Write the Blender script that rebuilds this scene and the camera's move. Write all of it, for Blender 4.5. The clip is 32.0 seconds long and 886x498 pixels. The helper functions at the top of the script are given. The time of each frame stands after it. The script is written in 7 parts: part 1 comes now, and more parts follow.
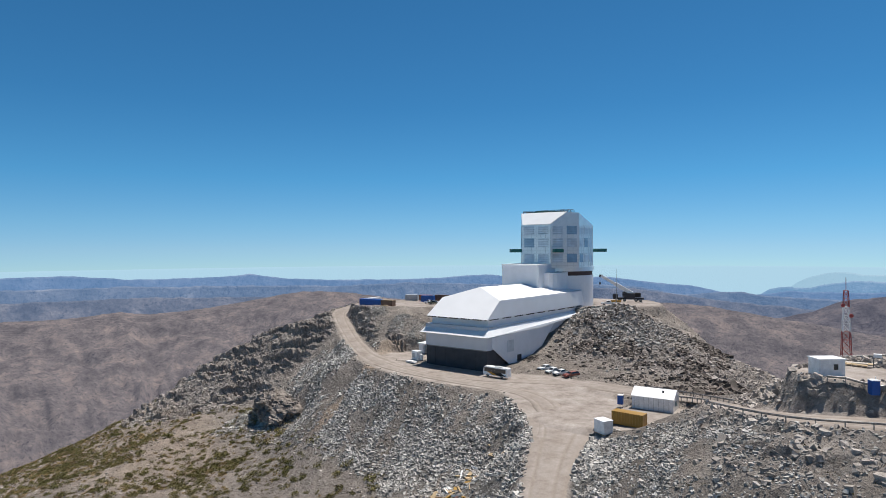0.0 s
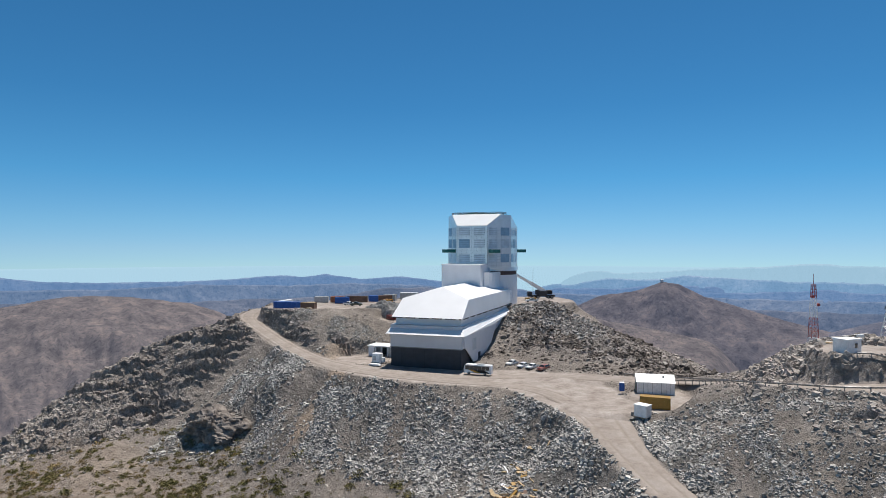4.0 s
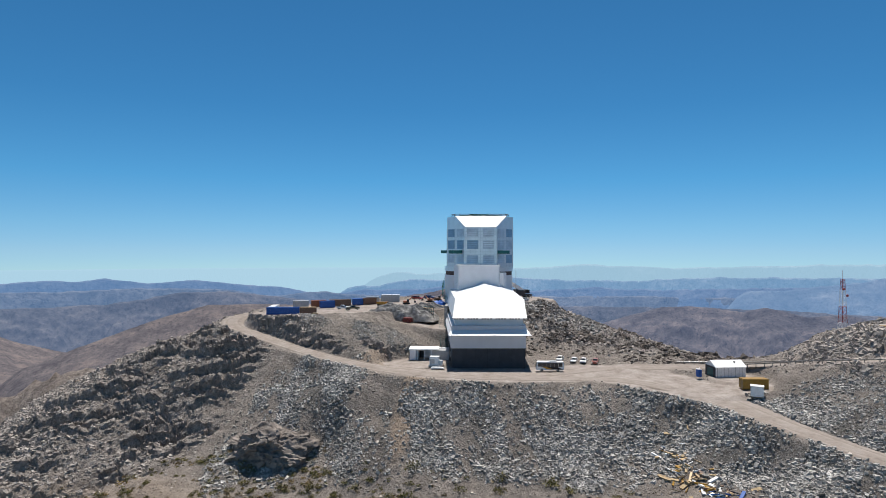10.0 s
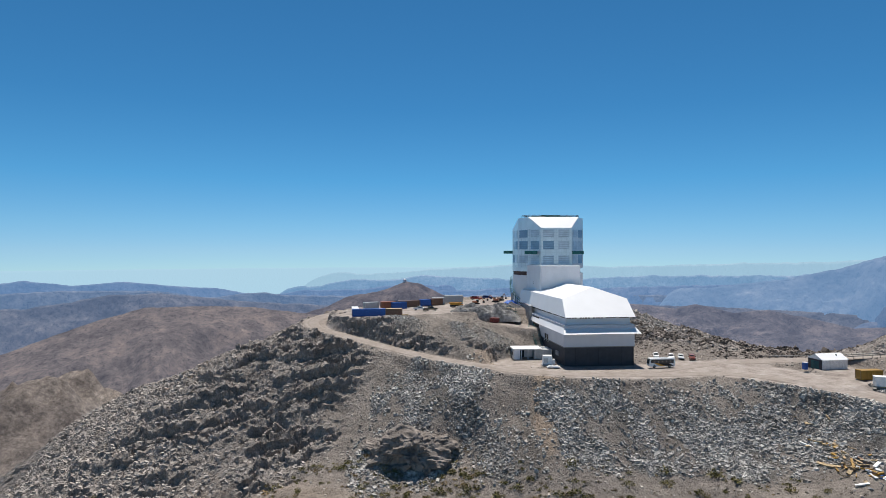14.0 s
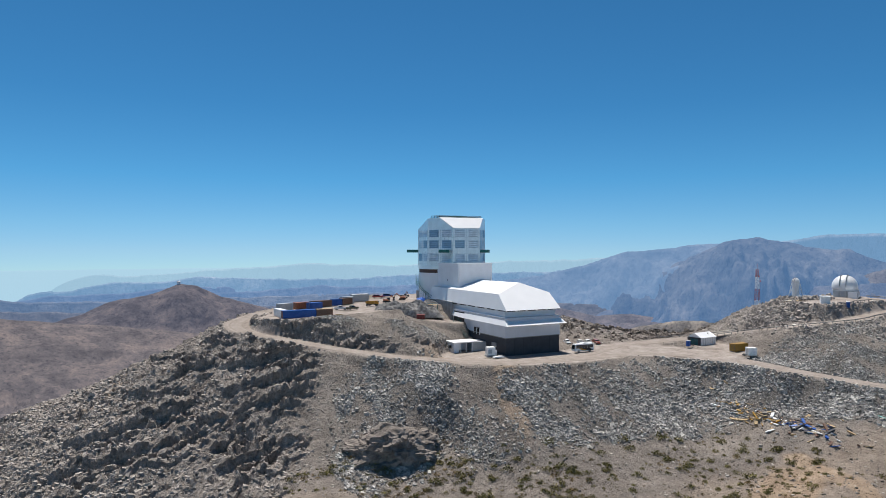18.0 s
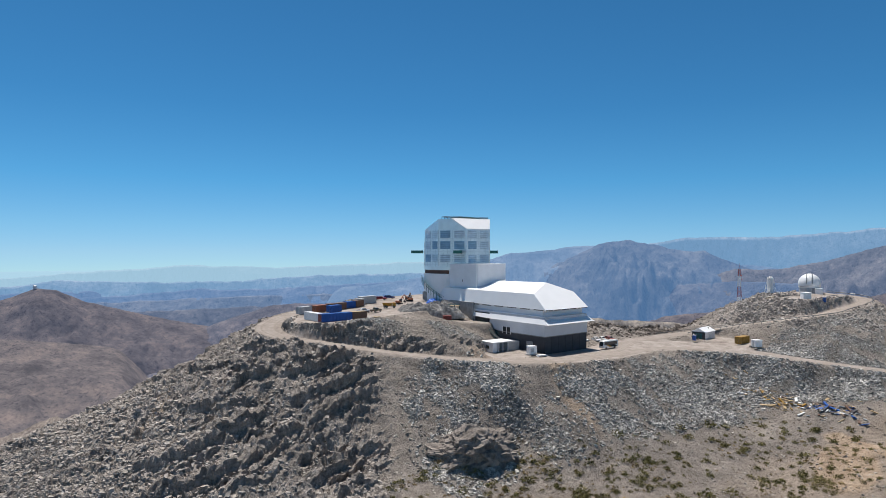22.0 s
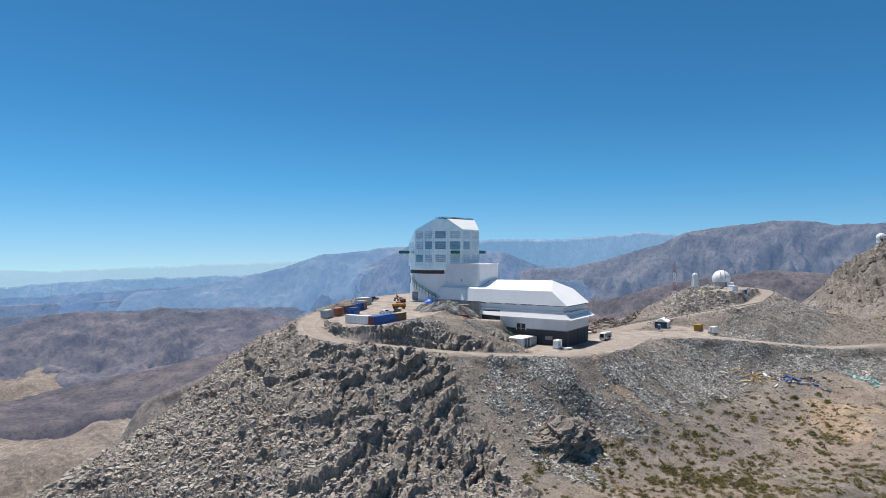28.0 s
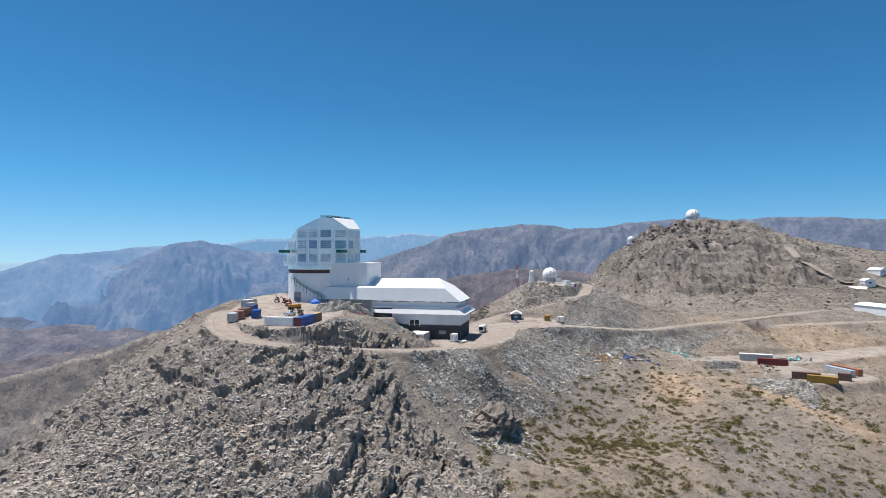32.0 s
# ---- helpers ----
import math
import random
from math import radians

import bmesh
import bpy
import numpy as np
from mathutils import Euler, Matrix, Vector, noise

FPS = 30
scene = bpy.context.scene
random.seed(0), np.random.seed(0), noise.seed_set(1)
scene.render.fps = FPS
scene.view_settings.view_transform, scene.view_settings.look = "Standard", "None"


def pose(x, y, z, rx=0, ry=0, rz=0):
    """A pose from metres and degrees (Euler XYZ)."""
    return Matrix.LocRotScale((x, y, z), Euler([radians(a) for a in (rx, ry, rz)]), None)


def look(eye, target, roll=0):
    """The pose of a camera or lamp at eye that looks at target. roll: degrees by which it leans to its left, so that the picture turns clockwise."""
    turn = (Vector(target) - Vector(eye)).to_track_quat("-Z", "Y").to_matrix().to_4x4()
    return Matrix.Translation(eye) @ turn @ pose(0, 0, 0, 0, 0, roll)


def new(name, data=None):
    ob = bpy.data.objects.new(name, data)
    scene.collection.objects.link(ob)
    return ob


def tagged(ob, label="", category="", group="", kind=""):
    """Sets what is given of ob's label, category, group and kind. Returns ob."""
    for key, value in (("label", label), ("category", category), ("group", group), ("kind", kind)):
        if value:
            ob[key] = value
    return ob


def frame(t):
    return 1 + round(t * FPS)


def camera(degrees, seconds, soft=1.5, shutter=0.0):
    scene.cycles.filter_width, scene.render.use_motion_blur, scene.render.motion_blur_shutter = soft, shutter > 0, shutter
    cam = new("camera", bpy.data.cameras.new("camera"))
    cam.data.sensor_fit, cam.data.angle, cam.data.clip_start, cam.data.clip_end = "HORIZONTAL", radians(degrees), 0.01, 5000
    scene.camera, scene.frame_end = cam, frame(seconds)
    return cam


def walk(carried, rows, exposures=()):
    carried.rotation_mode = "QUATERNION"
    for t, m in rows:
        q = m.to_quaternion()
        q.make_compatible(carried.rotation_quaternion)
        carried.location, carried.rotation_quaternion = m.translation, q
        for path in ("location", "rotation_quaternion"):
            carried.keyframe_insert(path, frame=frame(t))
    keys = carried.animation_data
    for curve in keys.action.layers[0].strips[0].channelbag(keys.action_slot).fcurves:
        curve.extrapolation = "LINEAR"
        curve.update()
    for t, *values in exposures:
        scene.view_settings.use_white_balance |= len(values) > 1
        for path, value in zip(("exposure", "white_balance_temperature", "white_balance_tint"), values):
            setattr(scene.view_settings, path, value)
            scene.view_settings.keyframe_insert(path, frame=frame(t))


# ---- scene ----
cam = camera(71.1, 32.0, soft=0.35)
METRES, EYE, TILT, LEAN, TURN = 450.0, 38.0, 0.0, 0.0, 36.8
ROWS = [
    (0.0, 0.0, 0.0, 0.0, -0.0, -0.08, 0.27),
    (0.5, -0.0158, 0.0006, 0.0002, -2.37, -0.09, 0.28),
    (1.0, -0.0315, 0.0016, -0.0, -4.92, -0.1, 0.18),
    (1.5, -0.0474, 0.0034, 0.0001, -7.89, -0.12, 0.14),
    (2.0, -0.0631, 0.0059, 0.0001, -10.35, -0.11, 0.08),
    (2.5, -0.0786, 0.0091, 0.0001, -12.61, -0.09, 0.02),
    (3.0, -0.0936, 0.0127, 0.0001, -14.81, -0.09, -0.03),
    (3.5, -0.1088, 0.0171, -0.0, -17.06, -0.08, -0.05),
    (4.0, -0.1238, 0.0217, -0.0001, -19.25, -0.07, -0.07),
    (4.5, -0.1386, 0.0269, -0.0002, -21.64, -0.08, -0.08),
    (6.5, -0.1947, 0.0544, -0.0015, -29.11, 0.15, -0.23),
    (7.0, -0.2085, 0.0615, -0.0017, -29.73, 0.12, -0.24),
    (7.5, -0.2222, 0.069, -0.0016, -31.39, 0.14, -0.24),
    (8.0, -0.2355, 0.0771, -0.0014, -33.19, 0.13, -0.25),
    (8.5, -0.2486, 0.0854, -0.0014, -35.05, 0.13, -0.26),
    (9.0, -0.2618, 0.0944, -0.0013, -35.6, 0.12, -0.25),
    (9.5, -0.2749, 0.1035, -0.0014, -35.93, 0.16, -0.22),
    (10.0, -0.2877, 0.1129, -0.0013, -38.12, 0.14, -0.19),
    (10.5, -0.3002, 0.1229, -0.0013, -40.09, 0.15, -0.19),
    (11.0, -0.3127, 0.1329, -0.0012, -40.77, 0.14, -0.18),
    (11.5, -0.3251, 0.1429, -0.0013, -40.91, 0.16, -0.17),
    (12.0, -0.3375, 0.1534, -0.0006, -40.99, 0.08, -0.16),
    (12.5, -0.3496, 0.1634, -0.0006, -41.54, 0.09, -0.16),
    (13.0, -0.362, 0.1736, -0.0007, -42.44, 0.08, -0.12),
    (13.5, -0.3742, 0.184, -0.0007, -43.29, 0.11, -0.08),
    (14.0, -0.3861, 0.1947, -0.0007, -44.18, 0.12, -0.06),
    (14.5, -0.3978, 0.2057, -0.0008, -44.79, 0.14, -0.02),
    (16.5, -0.4441, 0.2505, -0.0013, -50.64, 0.13, -0.02),
    (17.0, -0.454, 0.2627, -0.0015, -56.34, 0.08, 0.0),
    (17.5, -0.4626, 0.2762, -0.0016, -60.77, 0.09, -0.0),
    (18.0, -0.4701, 0.2899, -0.0013, -64.55, 0.08, 0.0),
    (18.5, -0.4767, 0.3042, -0.0015, -67.59, 0.15, -0.02),
    (19.0, -0.4825, 0.3187, -0.0015, -70.22, 0.17, -0.04),
    (19.5, -0.4877, 0.3332, -0.0016, -72.49, 0.19, -0.04),
    (20.0, -0.4927, 0.3484, -0.0017, -73.4, 0.2, -0.03),
    (20.5, -0.4977, 0.3635, -0.0018, -73.72, 0.21, -0.05),
    (21.0, -0.5027, 0.3785, -0.0018, -74.41, 0.19, -0.05),
    (21.5, -0.5076, 0.3935, -0.0019, -75.23, 0.21, -0.07),
    (22.0, -0.5122, 0.4086, -0.002, -75.51, 0.22, -0.07),
    (22.5, -0.5167, 0.4238, -0.002, -76.15, 0.2, -0.06),
    (23.0, -0.5208, 0.439, -0.002, -79.3, 0.17, -0.08),
    (23.5, -0.5237, 0.4542, -0.0019, -82.7, 0.19, -0.11),
    (24.0, -0.526, 0.4695, -0.002, -84.17, 0.25, -0.12),
    (24.5, -0.5278, 0.4846, -0.0022, -84.82, 0.26, -0.12),
    (25.0, -0.5298, 0.4997, -0.0024, -85.23, 0.24, -0.09),
    (25.5, -0.5313, 0.515, -0.0021, -85.81, 0.22, -0.07),
    (27.5, -0.535, 0.5769, -0.0029, -91.71, 0.33, 0.01),
    (28.0, -0.5352, 0.5929, -0.003, -93.64, 0.33, -0.01),
    (28.5, -0.535, 0.609, -0.003, -95.83, 0.32, 0.01),
    (29.0, -0.5342, 0.6248, -0.0029, -98.06, 0.3, 0.02),
    (29.5, -0.5328, 0.6402, -0.0028, -100.37, 0.32, -0.01),
    (30.0, -0.531, 0.6552, -0.003, -103.05, 0.33, 0.01),
    (30.5, -0.5286, 0.6694, -0.0031, -106.96, 0.31, 0.01),
    (31.0, -0.5256, 0.6831, -0.0033, -110.52, 0.31, 0.01),
    (31.5, -0.5225, 0.6962, -0.0035, -112.97, 0.32, -0.01),
    (32.0, -0.5193, 0.7087, -0.0038, -115.14, 0.33, 0.0),
]
walk(cam, [(t, pose(113.5, -160, EYE, TILT, LEAN, TURN) @ pose(METRES * x, METRES * y, METRES * z, 90 + pitch, roll, yaw)) for t, x, y, z, yaw, pitch, roll in ROWS],
     exposures=[(0.0, 0.03), (10.0, 0.0), (19.0, 0.03), (25.0, 0.1), (32.0, 0.26)])

# ---- sky, sun ----
SUN_EL, SUN_AZ = 71.0, 8.0  # degrees; azimuth clockwise from +y
world = bpy.data.worlds.new("sky")
scene.world = world
world.use_nodes = True
wn, wl = world.node_tree.nodes, world.node_tree.links
wn.clear()
w_out = wn.new("ShaderNodeOutputWorld")
w_bg = wn.new("ShaderNodeBackground")
w_sky = wn.new("ShaderNodeTexSky")
w_sky.sky_type = 'NISHITA'
w_sky.sun_disc = False
w_sky.sun_elevation = radians(SUN_EL)
w_sky.sun_rotation = radians(SUN_AZ)
w_sky.altitude = 2700
w_sky.air_density, w_sky.dust_density, w_sky.ozone_density = 1.0, 0.6, 3.0
w_geo = wn.new("ShaderNodeTexCoord")
w_low = wn.new("ShaderNodeVectorMath")  # the horizon dips, seen from a high mountain
w_low.operation = 'ADD'
w_low.inputs[1].default_value = (0, 0, 0.06)
wl.new(w_geo.outputs["Generated"], w_low.inputs[0])
wl.new(w_low.outputs[0], w_sky.inputs["Vector"])
w_sep = wn.new("ShaderNodeSeparateXYZ")
w_ramp = wn.new("ShaderNodeValToRGB")  # thin, dry air: deep blue above, pale haze over the horizon
for pos, col in ((0.0, (0.86, 1.08, 1.2)), (0.06, (0.9, 1.12, 1.2)), (0.1, (0.76, 1.16, 1.24)), (0.17, (0.49, 1.13, 1.29)), (0.28, (0.37, 1.01, 1.22)), (0.5, (0.33, 0.94, 1.15)), (0.72, (0.48, 0.68, 0.76)), (1.0, (0.42, 0.48, 0.52))):
    el = w_ramp.color_ramp.elements[0] if pos == 0 else w_ramp.color_ramp.elements[-1] if pos == 1 else w_ramp.color_ramp.elements.new(pos)
    el.position, el.color = pos, (*col, 1)
w_tint = wn.new("ShaderNodeMix")
w_tint.data_type, w_tint.blend_type = 'RGBA', 'MULTIPLY'
w_tint.inputs["Factor"].default_value = 1.0
wl.new(w_low.outputs[0], w_sep.inputs[0])
wl.new(w_sep.outputs["Z"], w_ramp.inputs["Fac"])
wl.new(w_ramp.outputs["Color"], w_tint.inputs["B"])
wl.new(w_sky.outputs["Color"], w_tint.inputs["A"])
wl.new(w_tint.outputs["Result"], w_bg.inputs["Color"])
w_bg.inputs["Strength"].default_value = 0.085
wl.new(w_bg.outputs[0], w_out.inputs["Surface"])
sun_data = bpy.data.lights.new("sun", 'SUN')
sun_data.energy, sun_data.angle, sun_data.color = 5.0, radians(0.53), (1.0, 0.955, 0.89)
sun = new("sun", sun_data)
_e, _a = radians(SUN_EL), radians(SUN_AZ)
sun.matrix_world = look((0, 0, 300), (-300 * math.cos(_e) * math.sin(_a), -300 * math.cos(_e) * math.cos(_a), 300 - 300 * math.sin(_e)))

# ---- materials ----
def material(name, color, rough=0.8, metal=0.0, var=0.12, scale=1.0, bump=0.0, bump_scale=8.0, fine=0.0, rand=0.0, spec=0.5, second=None):
    """A surface with coarse and fine variation of its colour in world metres, relief, and a little change from piece to piece."""
    m = bpy.data.materials.new(name)
    m.use_nodes = True
    n, l = m.node_tree.nodes, m.node_tree.links
    b = n["Principled BSDF"]
    b.inputs["Roughness"].default_value, b.inputs["Metallic"].default_value = rough, metal
    b.inputs["Specular IOR Level"].default_value = spec
    tc = n.new("ShaderNodeNewGeometry")
    n1 = n.new("ShaderNodeTexNoise")
    n1.inputs["Scale"].default_value, n1.inputs["Detail"].default_value = scale, 6
    l.new(tc.outputs["Position"], n1.inputs["Vector"])
    ramp = n.new("ShaderNodeMix")
    ramp.data_type = 'RGBA'
    dark = [c * (1 - var) for c in color] if second is None else second
    ramp.inputs["A"].default_value = (*dark, 1)
    ramp.inputs["B"].default_value = (*[min(1, c * (1 + var)) for c in color], 1) if second is None else (*color, 1)
    st = n.new("ShaderNodeMapRange")
    st.inputs["From Min"].default_value, st.inputs["From Max"].default_value = 0.35, 0.65
    l.new(n1.outputs["Fac"], st.inputs["Value"])
    l.new(st.outputs["Result"], ramp.inputs["Factor"])
    last = ramp.outputs["Result"]
    if fine:
        n2 = n.new("ShaderNodeTexNoise")
        n2.inputs["Scale"].default_value, n2.inputs["Detail"].default_value = scale * 13, 4
        l.new(tc.outputs["Position"], n2.inputs["Vector"])
        hs = n.new("ShaderNodeHueSaturation")
        mr = n.new("ShaderNodeMapRange")
        mr.inputs["From Min"].default_value, mr.inputs["From Max"].default_value = 0.3, 0.7
        mr.inputs["To Min"].default_value, mr.inputs["To Max"].default_value = 1 - fine, 1 + fine
        l.new(n2.outputs["Fac"], mr.inputs["Value"])
        l.new(mr.outputs["Result"], hs.inputs["Value"])
        l.new(last, hs.inputs["Color"])
        last = hs.outputs["Color"]
    if rand:
        info = n.new("ShaderNodeNewGeometry")
        hs = n.new("ShaderNodeHueSaturation")
        mr = n.new("ShaderNodeMapRange")
        mr.inputs["To Min"].default_value, mr.inputs["To Max"].default_value = 1 - rand, 1 + rand
        l.new(info.outputs["Random Per Island"], mr.inputs["Value"])
        l.new(mr.outputs["Result"], hs.inputs["Value"])
        l.new(last, hs.inputs["Color"])
        last = hs.outputs["Color"]
    l.new(last, b.inputs["Base Color"])
    if bump:
        n3 = n.new("ShaderNodeTexNoise")
        n3.inputs["Scale"].default_value, n3.inputs["Detail"].default_value = bump_scale, 5
        l.new(tc.outputs["Position"], n3.inputs["Vector"])
        bp = n.new("ShaderNodeBump")
        bp.inputs["Strength"].default_value, bp.inputs["Distance"].default_value = bump, 0.1
        l.new(n3.outputs["Fac"], bp.inputs["Height"])
        l.new(bp.outputs["Normal"], b.inputs["Normal"])
    return m


def mix_by(m, attr, color_a, color_b):
    """A Mix node between two colour sockets, led by a mask stored on the mesh."""
    n, l = m.node_tree.nodes, m.node_tree.links
    a = n.new("ShaderNodeAttribute")
    a.attribute_name = attr
    x = n.new("ShaderNodeMix")
    x.data_type = 'RGBA'
    l.new(a.outputs["Fac"], x.inputs["Factor"])
    l.new(color_a, x.inputs["A"])
    l.new(color_b, x.inputs["B"])
    return x.outputs["Result"]


def noise_color(m, scale, stops, detail=8, rough=0.6, stretch=(1, 1, 1)):
    n, l = m.node_tree.nodes, m.node_tree.links
    g = n.new("ShaderNodeNewGeometry")
    mp = n.new("ShaderNodeMapping")
    mp.inputs["Scale"].default_value = stretch
    l.new(g.outputs["Position"], mp.inputs["Vector"])
    t = n.new("ShaderNodeTexNoise")
    t.inputs["Scale"].default_value, t.inputs["Detail"].default_value, t.inputs["Roughness"].default_value = scale, detail, rough
    l.new(mp.outputs[0], t.inputs["Vector"])
    r = n.new("ShaderNodeValToRGB")
    r.color_ramp.elements[0].position, r.color_ramp.elements[0].color = stops[0][0], (*stops[0][1], 1)
    r.color_ramp.elements[1].position, r.color_ramp.elements[1].color = stops[-1][0], (*stops[-1][1], 1)
    for p, c in stops[1:-1]:
        e = r.color_ramp.elements.new(p)
        e.color = (*c, 1)
    l.new(t.outputs["Fac"], r.inputs["Fac"])
    return r.outputs["Color"], t.outputs["Fac"]


YARD_RAMP = [(0.32, (0.2, 0.165, 0.142)), (0.48, (0.315, 0.272, 0.242)), (0.6, (0.37, 0.328, 0.298)), (0.72, (0.5, 0.46, 0.425))]


def ground_material():
    m = bpy.data.materials.new("mountain_ground")
    m.use_nodes = True
    n, l = m.node_tree.nodes, m.node_tree.links
    b = n["Principled BSDF"]
    b.inputs["Roughness"].default_value = 0.95
    b.inputs["Specular IOR Level"].default_value = 0.15
    dirt, _ = noise_color(m, 0.7, [(0.32, (0.07, 0.058, 0.05)), (0.46, (0.225, 0.198, 0.176)), (0.57, (0.33, 0.295, 0.265)), (0.69, (0.56, 0.515, 0.47))], 14, 0.92)
    rock, f1 = noise_color(m, 0.45, [(0.34, (0.05, 0.043, 0.039)), (0.44, (0.23, 0.202, 0.18)), (0.57, (0.38, 0.34, 0.308)), (0.7, (0.58, 0.53, 0.49))], 15, 0.86)
    # scree ground is coloured dark to stand for shaded gaps between the stones
    scree, f2 = noise_color(m, 1.1, [(0.36, (0.045, 0.042, 0.04)), (0.5, (0.135, 0.127, 0.118)), (0.66, (0.36, 0.345, 0.33))], 14, 0.86)
    tan, _ = noise_color(m, 0.3, [(0.3, (0.3, 0.215, 0.15)), (0.7, (0.5, 0.39, 0.29))], 14, 0.74)
    yard, _ = noise_color(m, 0.2, YARD_RAMP, 14, 0.8)
    hill, _ = noise_color(m, 0.06, [(0.35, (0.055, 0.048, 0.044)), (0.44, (0.21, 0.184, 0.164)), (0.56, (0.33, 0.292, 0.26)), (0.69, (0.54, 0.485, 0.435))], 15, 0.86)
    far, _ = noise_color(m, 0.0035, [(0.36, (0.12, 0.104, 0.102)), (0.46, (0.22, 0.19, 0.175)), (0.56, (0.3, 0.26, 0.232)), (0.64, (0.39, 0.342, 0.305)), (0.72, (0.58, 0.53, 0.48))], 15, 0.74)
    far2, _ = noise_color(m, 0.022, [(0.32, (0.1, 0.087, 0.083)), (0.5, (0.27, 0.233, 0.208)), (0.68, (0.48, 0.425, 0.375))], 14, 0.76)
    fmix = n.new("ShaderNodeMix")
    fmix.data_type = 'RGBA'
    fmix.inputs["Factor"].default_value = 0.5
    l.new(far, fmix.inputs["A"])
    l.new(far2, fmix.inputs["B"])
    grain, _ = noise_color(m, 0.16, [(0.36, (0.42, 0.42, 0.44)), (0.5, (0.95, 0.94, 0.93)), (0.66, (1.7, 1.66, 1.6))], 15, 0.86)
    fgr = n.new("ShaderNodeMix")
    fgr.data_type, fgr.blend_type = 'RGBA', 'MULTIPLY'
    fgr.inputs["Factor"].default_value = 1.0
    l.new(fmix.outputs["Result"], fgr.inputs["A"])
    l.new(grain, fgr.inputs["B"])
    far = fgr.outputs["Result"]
    dirt2, _ = noise_color(m, 0.06, [(0.36, (0.15, 0.13, 0.116)), (0.5, (0.26, 0.223, 0.194)), (0.62, (0.39, 0.333, 0.28))], 15, 0.84)
    dmix = n.new("ShaderNodeMix")
    dmix.data_type = 'RGBA'
    dmix.inputs["Factor"].default_value = 0.5
    l.new(dirt, dmix.inputs["A"])
    l.new(dirt2, dmix.inputs["B"])
    dirt = dmix.outputs["Result"]
    c = mix_by(m, "rock", dirt, rock)
    c = mix_by(m, "scree", c, scree)
    c = mix_by(m, "tan", c, tan)
    c = mix_by(m, "hill", c, hill)
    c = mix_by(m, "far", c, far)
    c = mix_by(m, "yard", c, yard)
    stain, _ = noise_color(m, 0.1, [(0.34, (0.55, 0.54, 0.54)), (0.5, (0.98, 0.98, 0.98)), (0.66, (1.4, 1.4, 1.4))], 15, 0.82)
    st = n.new("ShaderNodeMix")
    st.data_type, st.blend_type = 'RGBA', 'MULTIPLY'
    l.new(c, st.inputs["A"])
    l.new(stain, st.inputs["B"])
    bare = n.new("ShaderNodeAttribute")
    bare.attribute_name = "yard"
    inv = n.new("ShaderNodeMapRange")
    inv.inputs["To Min"].default_value, inv.inputs["To Max"].default_value = 0.85, 0.3
    l.new(bare.outputs["Fac"], inv.inputs["Value"])
    l.new(inv.outputs["Result"], st.inputs["Factor"])
    l.new(st.outputs["Result"], b.inputs["Base Color"])
    g = n.new("ShaderNodeNewGeometry")
    t = n.new("ShaderNodeTexNoise")
    t.inputs["Scale"].default_value, t.inputs["Detail"].default_value, t.inputs["Roughness"].default_value = 0.9, 9, 0.72
    l.new(g.outputs["Position"], t.inputs["Vector"])
    bp = n.new("ShaderNodeBump")
    bp.inputs["Strength"].default_value, bp.inputs["Distance"].default_value = 1.0, 1.1
    l.new(t.outputs["Fac"], bp.inputs["Height"])
    l.new(bp.outputs["Normal"], b.inputs["Normal"])
    wide = n.new("ShaderNodeTexNoise")  # gullies and crags of the far slopes
    wide.inputs["Scale"].default_value, wide.inputs["Detail"].default_value, wide.inputs["Roughness"].default_value = 0.035, 12, 0.7
    l.new(g.outputs["Position"], wide.inputs["Vector"])
    fa = n.new("ShaderNodeAttribute")
    fa.attribute_name = "far"
    wb = n.new("ShaderNodeBump")
    wb.inputs["Distance"].default_value = 8.0
    ha, both = n.new("ShaderNodeAttribute"), n.new("ShaderNodeMath")
    ha.attribute_name, both.operation, both.use_clamp = "hill", 'ADD', True
    l.new(fa.outputs["Fac"], both.inputs[0])
    l.new(ha.outputs["Fac"], both.inputs[1])
    l.new(both.outputs[0], wb.inputs["Strength"])
    l.new(wide.outputs["Fac"], wb.inputs["Height"])
    l.new(bp.outputs["Normal"], wb.inputs["Normal"])
    l.new(wb.outputs["Normal"], b.inputs["Normal"])
    ya = n.new("ShaderNodeAttribute")  # packed yards are smoother
    ya.attribute_name = "yard"
    ys = n.new("ShaderNodeMapRange")
    ys.inputs["To Min"].default_value, ys.inputs["To Max"].default_value = 1.0, 0.15
    l.new(ya.outputs["Fac"], ys.inputs["Value"])
    l.new(ys.outputs["Result"], bp.inputs["Strength"])
    return m


M_GROUND = ground_material()


def road_material():
    m = material("packed_dirt_road", (0.45, 0.4, 0.35), 0.95, var=0.13, scale=0.2, fine=0.1, bump=0.4, bump_scale=3.0, spec=0.1)
    c, _ = noise_color(m, 0.2, YARD_RAMP, 14, 0.8)
    worn, _ = noise_color(m, 0.5, [(0.3, (0.2, 0.165, 0.138)), (0.7, (0.34, 0.295, 0.255))], 12, 0.8)
    m.node_tree.links.new(mix_by(m, "rut", c, worn), m.node_tree.nodes["Principled BSDF"].inputs["Base Color"])
    return m


